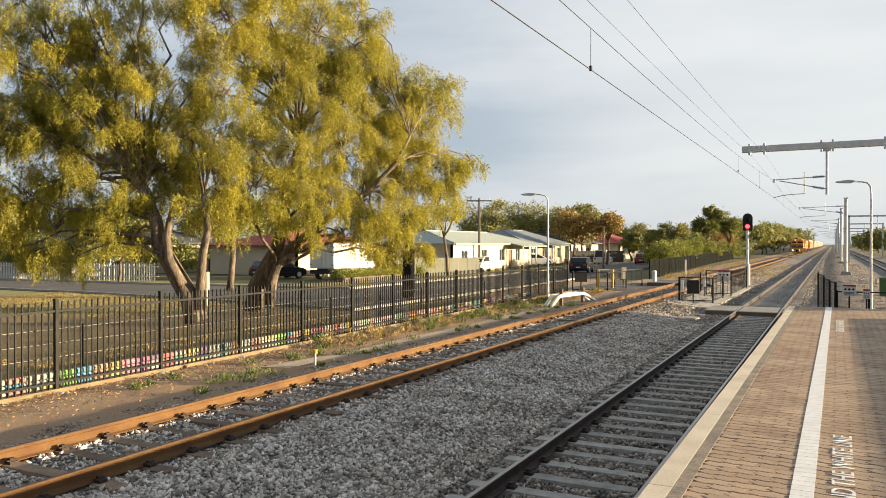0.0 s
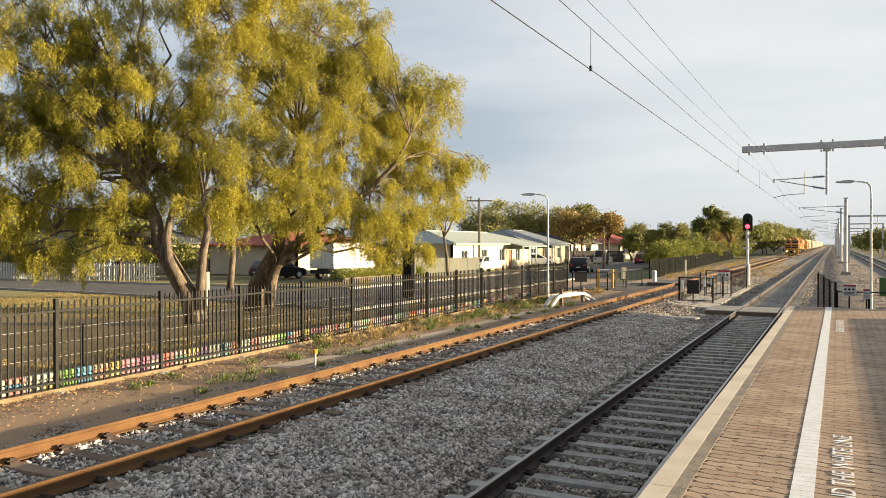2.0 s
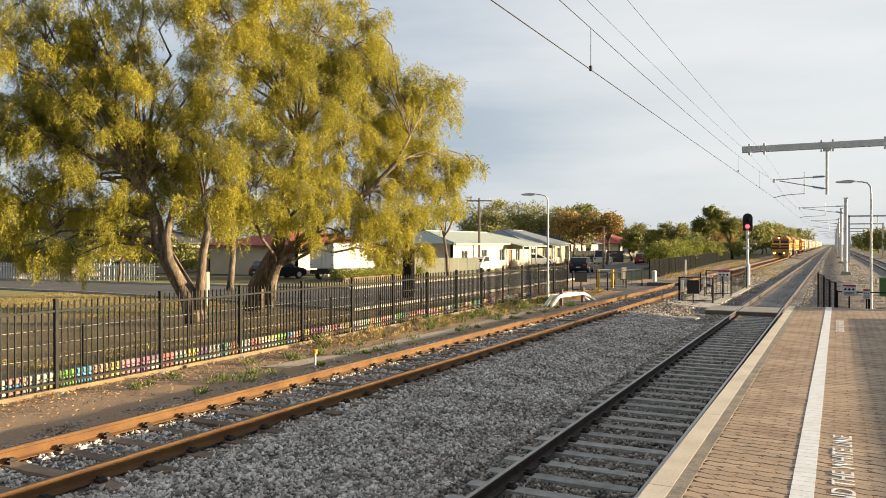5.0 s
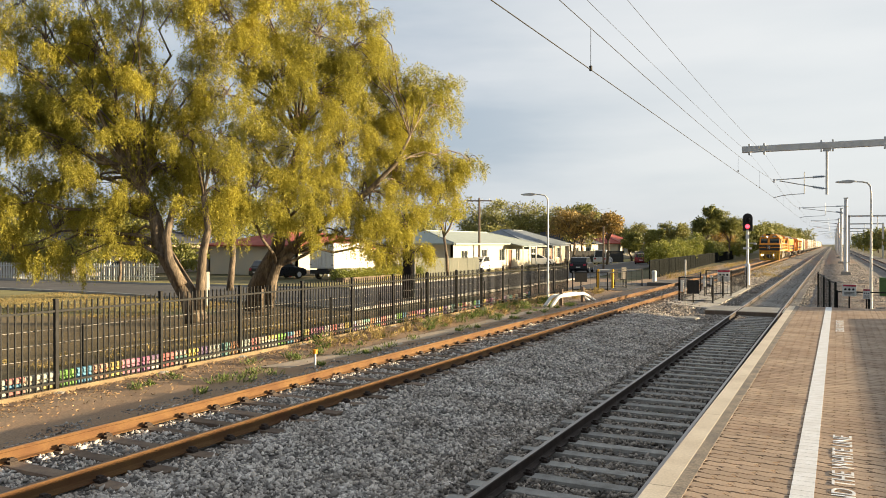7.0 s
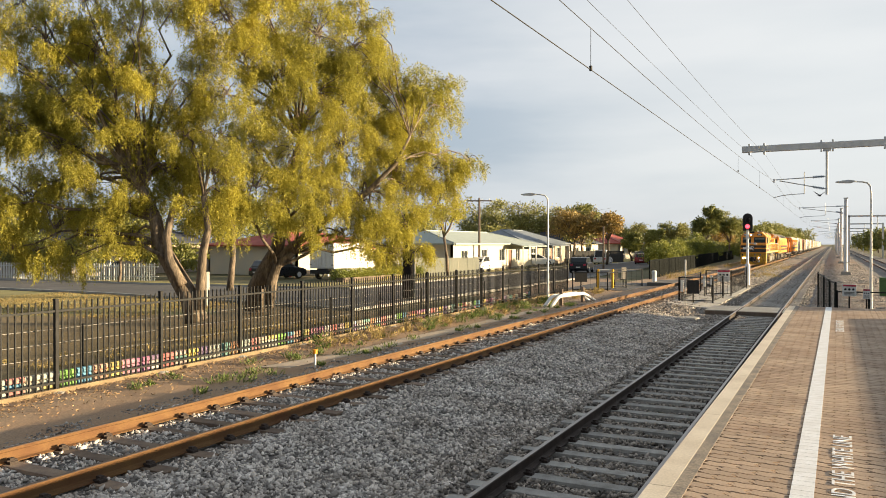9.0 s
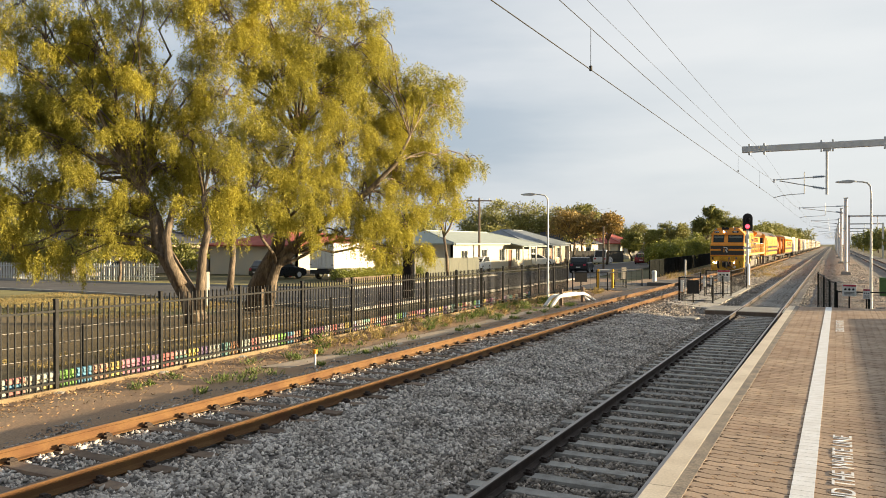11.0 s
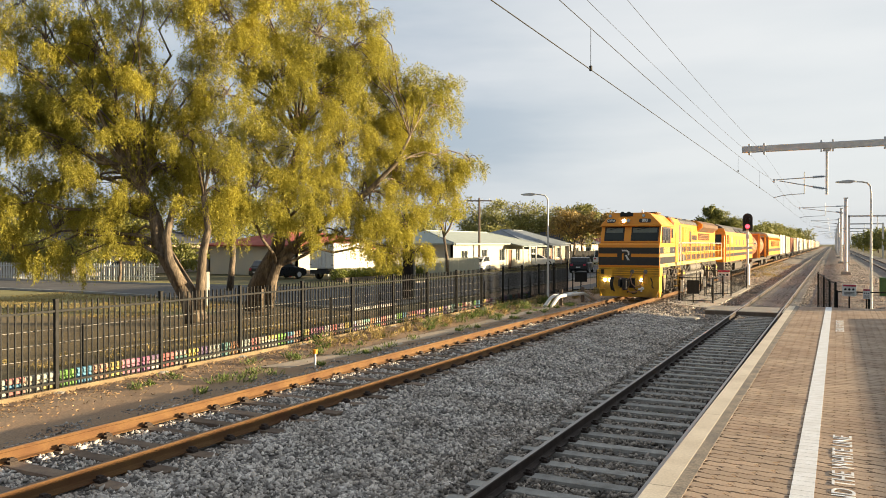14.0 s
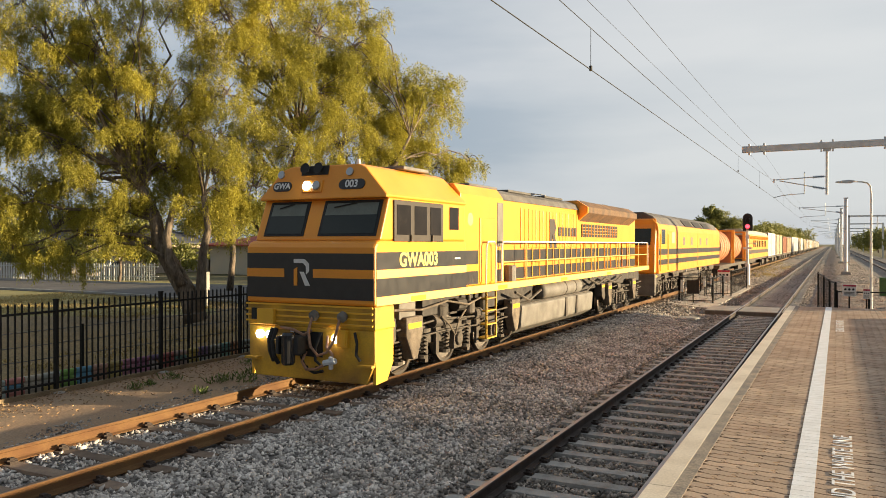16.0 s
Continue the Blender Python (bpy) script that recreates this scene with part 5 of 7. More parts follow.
tube_fence("pedestrian_barrier", [(-6.4, 36.8, 0.0), (-4.9, 36.8, 0.0), (-4.9, 40.4, 0)], 1.15, "black barrier of the pedestrian maze between the tracks", 0.3)
tube_fence("pedestrian_barrier", [(-6.4, 36.8, 0.0), (-6.5, 44.0, 0.0)], 1.15, "black barrier of the pedestrian maze between the tracks", 0.35)
tube_fence("pedestrian_barrier", [(-6.0, 42.5, 0.0), (-4.75, 42.5, 0.0), (-4.7, 50.0, 0)], 1.3, "black mesh barrier of the pedestrian maze between the tracks", 0.16)
board("notice_board", -5.75, 36.7, 0.42, 0.55, 0.62, 0, M_DARK, "blank black notice panel on the maze barrier")
board("white_marker", -6.25, 36.68, 0.5, 0.13, 0.55, 0, M_WHITE, "narrow white marker plate on the barrier", "marker")
board("white_marker", -5.95, 41.5, 0.5, 0.13, 0.55, 0, M_WHITE, "narrow white marker plate on the barrier", "marker")
board("white_marker", -5.6, 41.5, 0.6, 0.1, 0.5, 0, M_WHITE, "narrow white marker plate on the barrier", "marker")
M_REDSIGN = mat("red_sign_paint", (0.45, 0.03, 0.06), 0.5, vary=0.05, bump=0)


def warning_sign(x, y, z, w, h):
    t = board("warning_sign", x, y, z, w, h, 0, M_WHITE, "white warning sign with a red heading and dark symbols", "sign")
    part("heading", Geo().box(-w / 2 + .01, w / 2 - .01, -0.02, -0.016, z + h * .82, z + h - .01), M_REDSIGN, t)
    for k in range(3):
        part("symbol", Geo().lathe([(w * .09, 0), (w * .09, .004)], 12, pose((k - 1) * w * .28, -0.016, z + h * .58, 90)), M_DARK, t)
    for k in range(3):
        part("text_bar", Geo().box(-w * .36, w * .36, -0.02, -0.016, z + h * (.1 + .1 * k), z + h * (.14 + .1 * k)), M_BARS, t)
    return t


warning_sign(-5.1, 42.4, 0.75, 0.62, 0.6)
warning_sign(0.46, 26.9, 1.09, 0.39, 0.37)
warning_sign(0.93, 26.9, 1.02, 0.2, 0.31)
tube_fence("track_side_fence", [(-0.55, 36.0, 0.0), (-0.3, 32.5, 0.0), (-0.1, 29.0, 0.0), (0.08, 27.0, 0.0)], 1.48, "black mesh fence beside the platform ramp", 0.4)
tube_fence("gate", [(0.12, 27.0, 0.0), (1.0, 27.0, 0.0), (1.75, 27.0, 0.0)], 1.22, "black pedestrian gate at the platform end", 0.6)
tagged(part("ballast_bin", Geo().prism([(1.02, 0), (1.72, 0), (1.76, 0.62), (0.98, 0.62)], 27.3, 28.0), M_DARK, bevel=0.02), "open black plastic bin by the gate", "bin")
tagged(part("ramp_wall", Geo().box(1.85, 2.1, 21.7, 33.0, -0.1, 1.5), M_KERB), "pale concrete ramp wall beside the gate", "wall", kind="structure")
tagged(part("utility_box", Geo().box(2.2, 2.75, 46, 46.6, 0, 0.95), mat("green_cabinet", (0.07, 0.16, 0.05), 0.6)), "green metal utility cabinet beside the track", "cabinet")
tube_fence("track_side_fence", [(2.5, 38, 0.0), (2.6, 30, 0.0)], 1.8, "black fence beyond the ramp", 0.2)

tube_fence("pedestrian_barrier", [(-13.3, 42.4, 0.0), (-11.6, 43.6, 0.0), (-11.2, 46.4, 0.0)], 1.05, "black pedestrian maze barrier on the street side", 0.5)
tube_fence("pedestrian_barrier", [(-12.9, 46.0, 0.0), (-12.1, 47.2, 0.0), (-10.9, 49.4, 0.0)], 1.1, "black pedestrian maze barrier on the street side", 0.5)
board("notice_board", -12.85, 42.5, 0.55, 0.72, 0.5, 30, M_DARK, "blank black notice panel at the maze entrance")
board("notice_board", -11.85, 46.0, 0.55, 0.5, 0.62, 30, M_TANKGREY, "plain grey panel on the maze barrier")
board("white_marker", -11.7, 47.9, 0.5, 0.3, 0.75, 30, M_COPING, "pale timber panel on the maze barrier", "marker")
hoop = thing("hoop_barrier", "white and yellow tubular hoop at the maze entrance", "barrier")
part("hoop", Geo().pipe([(-12.55, 45.3, 0), (-12.55, 45.3, 1.05), (-12.5, 45.3, 1.15), (-11.9, 45.6, 1.15), (-11.85, 45.6, 1.05), (-11.85, 45.6, 0)], 0.04, 8), M_WHITE, hoop)
for x, y in ((-12.6, 45.2), (-11.8, 45.55)):
    part("post", Geo().box(x - .06, x + .06, y - .06, y + .06, 0, 1.2), M_YELLOW, hoop)
bol = thing("bollard", "short white round bollard beside the track", "bollard", pose(-10.48, 51.1, 0))
part("body", Geo().lathe([(0.15, 0), (0.15, 0.72), (0.17, 0.73), (0.17, 0.9), (0.1, 0.97)], 14), M_WHITE, bol, smooth=False)
tagged(part("pipe_post", Geo().tube((-6.9, 41.5, 0), (-6.9, 41.5, 1.9), 0.04, n=8), M_WHITE), "plain white pipe post beside the maze", "post")
tagged(part("pit_cover", Geo().lathe([(0.42, -0.1), (0.42, 0.06), (0.38, 0.08)], 24, pose(-4.95, 30.4, -0.17)), M_KERB), "round concrete pit lid in the ballast", "pit cover")

# dark sheet-metal fence with shrubs behind
M_CB = mat("dark_sheet_fence", (0.009, 0.011, 0.010), 0.9, vary=0.15, scale=1, bump=0.05, spec=0.08)
for i in range(36):
    y0 = 59 + i * 2.4
    y1 = y0 + 2.36
    f = lambda y: -12.45 - (y - 59) * 0.047 if y < 110 else -14.85 - (y - 110) * 0.03
    a, b = Vector((f(y0), y0, 0)), Vector((f(y1), y1, 0))
    t = thing("sheet_fence", "dark ribbed sheet-metal fence panel beside the track", "fence", group="sheet fence panels")
    m = Matrix.Translation(a) @ pose(0, 0, 0, 0, 0, math.degrees(math.atan2(b.y - a.y, b.x - a.x)) - 90)
    t.matrix_basis = m
    prof = []
    for k in range(8):
        u = k * 2.36 / 8
        prof += [(0, u), (0.03, u + .05), (0.03, u + .2), (0, u + .25)]
    part("panel", Geo().prism(prof + [(-0.006, 2.36), (-0.006, 0)], 0.05, 1.42, "z"), M_CB, t)
    part("rail", Geo().box(-0.03, 0.04, 0, 2.36, 1.42, 1.48).box(-0.03, 0.04, 0, 2.36, 0.02, 0.07), M_CB, t)
    part("post", Geo().box(-0.035, 0.045, -0.03, 0.03, 0, 1.48), M_CB, t)


# ---- trees ----
def leaves_at(pts, along, length, width, rng, name, material, parent, jitter=0.35, tri=False):
    """One narrow leaf (a quad, or a slim triangle) at every point, pointing along the given ways."""
    n = len(pts)
    d = along + rng.normal(0, jitter, (n, 3))
    d /= np.linalg.norm(d, axis=1)[:, None] + 1e-9
    s = np.cross(d, rng.normal(0, 1, (n, 3)))
    s /= np.linalg.norm(s, axis=1)[:, None] + 1e-9
    ln = (length * rng.uniform(0.65, 1.3, n))[:, None]
    wd = (width * rng.uniform(0.7, 1.3, n))[:, None] / 2
    if tri:
        v = np.stack([pts + s * wd, pts + d * ln, pts - s * wd], 1).reshape(-1, 3)
        return soup(name, v, np.arange(n * 3).reshape(-1, 3), material, parent)
    v = np.stack([pts, pts + d * ln * .45 + s * wd, pts + d * ln, pts + d * ln * .45 - s * wd], 1).reshape(-1, 3)
    q = np.arange(n * 4).reshape(-1, 4)
    ob = soup(name, v, q, material, parent)
    return ob


def ball(rng, n):
    v = rng.normal(0, 1, (n, 3))
    v /= np.linalg.norm(v, axis=1)[:, None]
    return v * (rng.uniform(0.25, 1, (n, 1)) ** (1 / 2.2))


def limb(rng, a, b, r0, r1, wob, k=6):
    a, b = Vector(a), Vector(b)
    pts = []
    for i in range(k + 1):
        u = i / k
        p = a.lerp(b, u) + Vector((0, 0, 1)) * math.sin(u * math.pi) * wob
        if 0 < i < k:
            p += Vector(rng.normal(0, 0.055, 3) * (b - a).length * 0.35)
        pts.append(p)
    return pts, [r0 + (r1 - r0) * i / k for i in range(k + 1)]


def pepper_tree(seed, label, stems, lobes, n_tuft, n_strand):
    """Leaning stems, limbs to each lobe of the crown, tufts on twigs, and leaf strands that hang from every tuft."""
    rng = np.random.default_rng(seed)
    t = thing("pepper_tree", label, "tree")
    tips = []
    for i, (pts, rs) in enumerate(stems):
        pts = [pts[0]] + [tuple(Vector(p) + Vector(rng.normal(0, 0.03, 3))) for p in pts[1:]]
        part("trunk" if i == 0 else "stem", Geo().pipe(pts, rs, 12), M_BARK, t, smooth=True)
        tips += [(Vector(p), r) for p, r in list(zip(pts, rs))[-3:]]
    P, A = [], []
    for (x, y, z, r) in lobes:
        c = Vector((x, y, z))
        tip, tr = min(tips, key=lambda q: (q[0] - c).length + 1.2 * max(0.0, q[0].z - c.z) + rng.uniform(0, 1))
        pts, rs = limb(rng, tip, c, min(tr * .5, 0.075), 0.02, 0.5)
        part("limb", Geo().pipe(pts, rs, 7), M_BARK, t, smooth=True)
        g = Geo()
        for _ in range(max(4, int(n_tuft * (r / 1.2) ** 2))):
            way = rng.normal(0, 1, 3)
            way /= np.linalg.norm(way)
            q = np.array([x, y, z]) + way * r * np.array([1, 1, 0.85]) * rng.uniform(0.2, 1.05) ** 0.6
            tw, tr_ = limb(rng, c + Vector(ball(rng, 1)[0]) * 0.15, q, 0.022, 0.006, 0.22, 4)
            g.pipe(tw, tr_, 4)
            n = int(n_strand * rng.uniform(0.6, 1.3))
            p = q + rng.normal(0, 1, (n, 3)) * np.array([0.17, 0.17, 0.11]) * rng.uniform(0.7, 1.3)
            d = way * 0.7 + rng.normal(0, 0.6, (n, 3)) + np.array([0, 0, 0.25])
            d /= np.linalg.norm(d, axis=1)[:, None]
            left = rng.integers(3, 11, n)
            for k in range(10):
                d = d * 0.74 + np.array([0.02, 0, -0.36])
                d /= np.linalg.norm(d, axis=1)[:, None]
                p = p + d * 0.07
                on = left > k
                for _k in range(3):
                    P.append(p[on] + rng.normal(0, 0.035, (on.sum(), 3)))
                    A.append(d[on] * 0.6)
        tagged(part("twig_work", g, M_BARK, t), kind="stuff")
    ob = leaves_at(np.concatenate(P), np.concatenate(A), 0.10, 0.028, rng, "crown", M_LEAF, t, 0.42, True)
    tagged(ob, kind="stuff")
    return t


T1_LOBES = [(-18.6, 19.5, 5.1, 1.1), (-19.4, 19.0, 4.0, 0.8), (-18.3, 19.7, 3.9, 0.6), (-19.9, 18.7, 5.2, 1.1), (-21.0, 18.0, 6.2, 1.2), (-19.4, 19.0, 6.4, 0.9), (-20.7, 18.2, 4.5, 1.0), (-21.5, 17.7, 3.3, 0.9), (-20.9, 18.1, 2.9, 0.5), (-22.3, 17.3, 4.6, 1.1), (-23.0, 16.8, 3.3, 1.0), (-23.6, 16.4, 2.5, 0.7), (-22.5, 17.1, 2.3, 0.6), (-24.3, 16.0, 2.6, 0.8), (-23.9, 16.2, 4.4, 1.1), (-23.0, 16.8, 5.8, 1.1), (-24.3, 16.0, 6.5, 1.1), (-22.0, 17.5, 7.3, 1.2), (-20.9, 18.1, 8.1, 1.0), (-23.2, 16.7, 7.6, 1.2), (-24.3, 16.0, 8.6, 1.1), (-22.0, 17.5, 9.2, 1.2), (-23.3, 16.6, 9.5, 1.2), (-21.1, 18.0, 9.9, 0.8), (-22.3, 17.3, 10.9, 1.3), (-24.0, 16.2, 10.8, 1.3), (-20.7, 18.3, 11.3, 0.9), (-25.3, 15.4, 7.0, 1.5), (-25.3, 15.4, 9.8, 1.5), (-25.2, 15.4, 3.7, 1.2), (-22.7, 18.7, 6.4, 1.6), (-24.5, 17.8, 7.4, 1.6), (-24.7, 17.1, 4.3, 1.3), (-24.0, 18.7, 9.5, 1.6), (-20.7, 19.7, 5.0, 1.0), (-20.4, 19.5, 8.3, 0.9), (-19.8, 19.8, 7.3, 0.9), (-21.0, 18.8, 8.8, 0.7), (-19.9, 20.2, 8.6, 0.7), (-20.5, 19.2, 7.1, 0.9), (-18.9, 19.9, 6.3, 0.9), (-21.3, 20.1, 11.1, 0.5), (-20.8, 20.2, 5.4, 0.8)]
T2_LOBES = [(-17.9, 21.2, 10.9, 1.4), (-17.0, 23.1, 10.5, 1.6), (-16.4, 24.5, 10.2, 1.2), (-16.3, 24.6, 9.3, 1.4), (-15.0, 27.0, 8.7, 1.4), (-15.5, 26.1, 7.9, 1.3), (-14.3, 28.2, 9.3, 0.7), (-14.0, 28.6, 5.9, 0.8), (-14.7, 27.5, 5.8, 1.2), (-14.5, 27.8, 4.5, 1.0), (-15.5, 26.1, 5.7, 1.3), (-15.2, 26.6, 3.4, 0.9), (-15.0, 27.0, 2.4, 0.5), (-15.8, 25.4, 3.1, 0.9), (-16.2, 24.8, 4.5, 1.3), (-17.0, 23.0, 8.2, 1.6), (-17.6, 21.8, 8.8, 1.3), (-18.2, 20.4, 9.3, 1.1), (-18.4, 19.8, 10.4, 1.2), (-18.7, 18.7, 10.3, 0.8), (-16.6, 23.9, 6.4, 1.5), (-17.4, 22.2, 6.0, 1.3), (-18.0, 20.8, 7.1, 1.2), (-18.4, 19.7, 7.8, 0.9), (-16.8, 23.5, 4.2, 1.2), (-17.5, 22.0, 4.3, 1.1), (-18.0, 20.7, 4.7, 1.0), (-17.2, 22.7, 3.3, 0.7), (-16.5, 24.1, 3.1, 0.7), (-17.1, 23.1, 12.8, 1.7), (-18.0, 20.8, 12.4, 1.6), (-18.7, 18.8, 11.7, 1.3), (-16.5, 27.9, 7.3, 1.4), (-18.6, 26.8, 8.7, 1.9), (-20.6, 25.5, 10.6, 1.9), (-21.3, 24.5, 6.7, 1.6), (-17.6, 27.0, 6.3, 1.4), (-19.0, 25.7, 5.1, 1.3), (-19.7, 21.0, 6.6, 0.9), (-16.2, 25.7, 9.9, 1.1), (-16.5, 25.3, 11.9, 0.9), (-16.1, 26.1, 11.1, 0.6), (-20.7, 20.7, 9.7, 0.5), (-13.5, 28.8, 6.2, 0.5), (-15.2, 26.6, 4.9, 1.0), (-15.7, 26.0, 6.8, 1.1), (-14.9, 27.1, 7.2, 1.0), (-15.6, 26.4, 9.1, 0.9), (-14.1, 27.9, 8.3, 0.7), (-16.0, 25.2, 3.8, 0.9), (-15.4, 26.0, 2.3, 0.6), (-18.5, 20.4, 3.6, 0.7), (-18.0, 21.3, 3.7, 0.7)]
pepper_tree(3, "large pepper tree with a leaning trunk and drooping sunlit foliage",
            [([(-19.02, 19.01, 0.14), (-19.18, 18.94, 0.86), (-19.65, 18.7, 1.81), (-20.08, 18.49, 2.76), (-20.3, 18.38, 3.52), (-20.64, 18.22, 4.65)], [0.40, 0.33, 0.29, 0.255, 0.215, 0.15]), ([(-18.79, 18.91, 0.54), (-18.73, 18.95, 1.63), (-18.7, 18.97, 2.38), (-18.56, 19.04, 3.23), (-18.67, 19.0, 4.26)], [0.188, 0.151, 0.132, 0.113, 0.094]), ([(-19.14, 18.51, 1.36), (-19.51, 18.32, 2.16), (-19.58, 18.3, 2.94), (-19.43, 18.38, 3.88)], [0.187, 0.149, 0.131, 0.093])], T1_LOBES, 14, 38)
pepper_tree(4, "large forked pepper tree with drooping yellow-green foliage",
            [([(-20.08, 23.18, 0.12), (-19.99, 23.18, 1.0), (-19.7, 23.28, 1.66), (-19.24, 23.46, 2.54), (-19.02, 23.53, 3.42), (-18.85, 23.57, 4.73), (-18.38, 23.77, 6.7)], [0.43, 0.34, 0.30, 0.27, 0.235, 0.18, 0.12]), ([(-19.79, 23.11, 1.12), (-19.27, 23.33, 1.89), (-18.66, 23.59, 2.55), (-18.05, 23.85, 3.09), (-16.95, 24.36, 4.11), (-15.96, 24.82, 4.76), (-14.97, 25.28, 5.8), (-14.46, 25.49, 6.88)], [0.26, 0.22, 0.18, 0.15, 0.125, 0.10, 0.08, 0.05]), ([(-19.28, 23.03, 0.27), (-19.19, 23.09, 1.24), (-18.98, 23.2, 1.9), (-18.44, 23.48, 2.37)], [0.217, 0.195, 0.174, 0.13])], T2_LOBES, 13, 36)

M_GUM = mat("gum_leaf", (0.33, 0.32, 0.075), 0.6, vary=0.25, scale=0.3, bump=0, per="island", col2=(0.13, 0.15, 0.04), trans=0.2)
M_OLIVE = mat("olive_leaf", (0.36, 0.335, 0.10), 0.6, vary=0.25, scale=0.3, bump=0, per="island", col2=(0.20, 0.21, 0.06), trans=0.25)
M_AUTUMN = mat("autumn_leaf", (0.46, 0.31, 0.09), 0.6, vary=0.25, scale=0.3, bump=0, per="island", col2=(0.24, 0.18, 0.06), trans=0.25)
M_SHRUB = mat("shrub_leaf", (0.31, 0.31, 0.045), 0.6, vary=0.25, scale=0.5, bump=0, per="island", col2=(0.16, 0.19, 0.035), trans=0.25)


def tree(x, y, h, r, material, label, seed, n=2600, leaf=0.34, trunk=0.35, lobes=9, low=0.35, name="tree"):
    rng = np.random.default_rng(seed)
    t = thing(name, label, "tree" if name == "tree" else "shrub", pose(x, y, 0))
    fork = Vector((rng.uniform(-.4, .4), rng.uniform(-.4, .4), h * low))
    g = Geo().pipe([(0, 0, -0.1), fork * 0.5 + Vector((0.1, 0, 0)), fork], [trunk * .5, trunk * .4, trunk * .33], 8)
    part("trunk", g, M_BARK, t, smooth=True)
    P = []
    for i in range(lobes):
        a = 2 * math.pi * i / lobes + rng.uniform(-.4, .4)
        rr = r * rng.uniform(0.25, 0.72)
        z = h * rng.uniform(low + 0.18, 0.86)
        lr = r * rng.uniform(0.28, 0.46)
        c = Vector((rr * math.cos(a), rr * math.sin(a), min(z, h - lr * .8)))
        pts, rs = limb(rng, fork, c, trunk * .22, trunk * .06, 0.2, 4)
        part("limb", Geo().pipe(pts, rs, 5), M_BARK, t)
        k = n // lobes
        m = 14
        cl = ball(rng, m) * lr + np.array(c)
        P.append(cl[rng.integers(0, m, k)] + rng.normal(0, lr * .24, (k, 3)) * np.array([1, 1, .7]))
    P = np.concatenate(P)
    tagged(leaves_at(P, np.tile([0, 0, -.3], (len(P), 1)), leaf, leaf * .5, rng, "crown", material, t, 0.8), kind="stuff")
    return t


for i, (x, y, h, r, mt, lab) in enumerate((
        (-47, 106, 9.2, 5.5, M_OLIVE, "broad olive-green street tree behind the houses"), (-43, 113, 9.0, 5, M_OLIVE, "broad olive-green street tree behind the houses"),
        (-40, 120, 8.0, 4, M_GUM, "dark green tree behind the houses"), (-37.5, 116, 9.0, 4.2, M_OLIVE, "olive-green tree rising over a grey roof"),
        (-30.5, 97, 7.2, 3.6, M_AUTUMN, "spreading tree with orange-brown autumn leaves"), (-26.4, 98.8, 7.0, 2.6, M_AUTUMN, "spreading tree with orange-brown autumn leaves"), (-34, 112, 8.6, 4.3, M_OLIVE, "olive-green tree rising over a grey roof"),
        (-29, 142, 5.6, 2.4, M_GUM, "dark gum tree beyond the road"), (-27.5, 155, 6.6, 4, M_OLIVE, "olive tree beyond the road"), (-37, 156, 7.0, 5, M_OLIVE, "olive-green tree beyond the road"),
        (-16.6, 143, 10.4, 3.3, M_GUM, "tall dark gum tree beside the line"), (-19.4, 138, 9.9, 3.2, M_GUM, "tall dark gum tree beside the line"), (-19, 150, 6.5, 5, M_AUTUMN, "brownish tree beside the line"),
        (-28.3, 121, 4.5, 1.5, M_GUM, "rounded dark tree by the road"), (-17.5, 190, 7.0, 6, M_GUM, "dark tree beside the line"), (-16.5, 215, 7.2, 6, M_OLIVE, "olive tree beside the line"),
        (-17.5, 245, 8.5, 7, M_GUM, "dark tree beside the line"), (-18, 285, 9.5, 7, M_OLIVE, "olive tree beside the line"), (-17, 320, 9.6, 7, M_OLIVE, "olive tree beside the line"),
        (-17, 370, 9.0, 8, M_GUM, "dark tree beside the line"), (-16, 430, 9.5, 9, M_OLIVE, "distant olive tree beside the line"),
        (-58, 62, 7.5, 6, M_GUM, "dark tree behind the red-roofed house"), (-62, 52, 6.5, 6, M_GUM, "dark tree behind the picket fence"), (-70, 44, 7.5, 7, M_GUM, "dark tree behind the picket fence"),
        (-52, 90, 8, 6, M_GUM, "dark tree behind the houses"), (-60, 75, 7.5, 6, M_OLIVE, "olive tree behind the houses"),
        (13, 230, 6.2, 6, M_GUM, "dark tree beyond the third track"), (12.5, 270, 6.0, 6, M_GUM, "dark tree beyond the third track"), (14, 200, 6.0, 5, M_OLIVE, "olive tree beyond the third track"),
        (12.5, 320, 6.5, 6, M_GUM, "dark tree beyond the third track"), (13, 380, 7, 7, M_GUM, "dark tree beyond the third track"), (14, 168, 5.6, 5, M_GUM, "dark tree beyond the third track"))):
    far = y > 160
    tree(x, y, h, r, mt, lab, 100 + i, (4200 if mt is M_AUTUMN else 9500) if not far else 4500, 0.34 if not far else 0.7, 0.4, 9 if mt is M_GUM else 13, 0.45 if mt is M_AUTUMN else 0.28)
tree(-28.2, 56, 6.6, 2.0, M_LEAF, "slender leaning street tree with thin foliage", 60, 1500, 0.2, 0.34, 7, 0.5)
tree(-44.5, 37.2, 3.4, 1.8, M_LEAF, "small street tree by the white picket fence", 61, 1500, 0.2, 0.25, 6, 0.4)
tree(-31.2, 33.8, 6.2, 2.2, M_GUM, "dark-stemmed street tree by the kerb", 62, 1600, 0.25, 0.42, 7, 0.55)
for i in range(9):
    tree(-66 + i * 2.6, 38.6 + (i % 3) * 1.1 + max(0, i - 5) * 0.9, 3.2 + (i * 5 % 4) * 0.5, 2.0, M_GUM, "dark garden shrub behind the white picket fence", 300 + i, 2200, 0.26, 0.16, 8, 0.1, "shrub")
rs_ = random.Random(5)
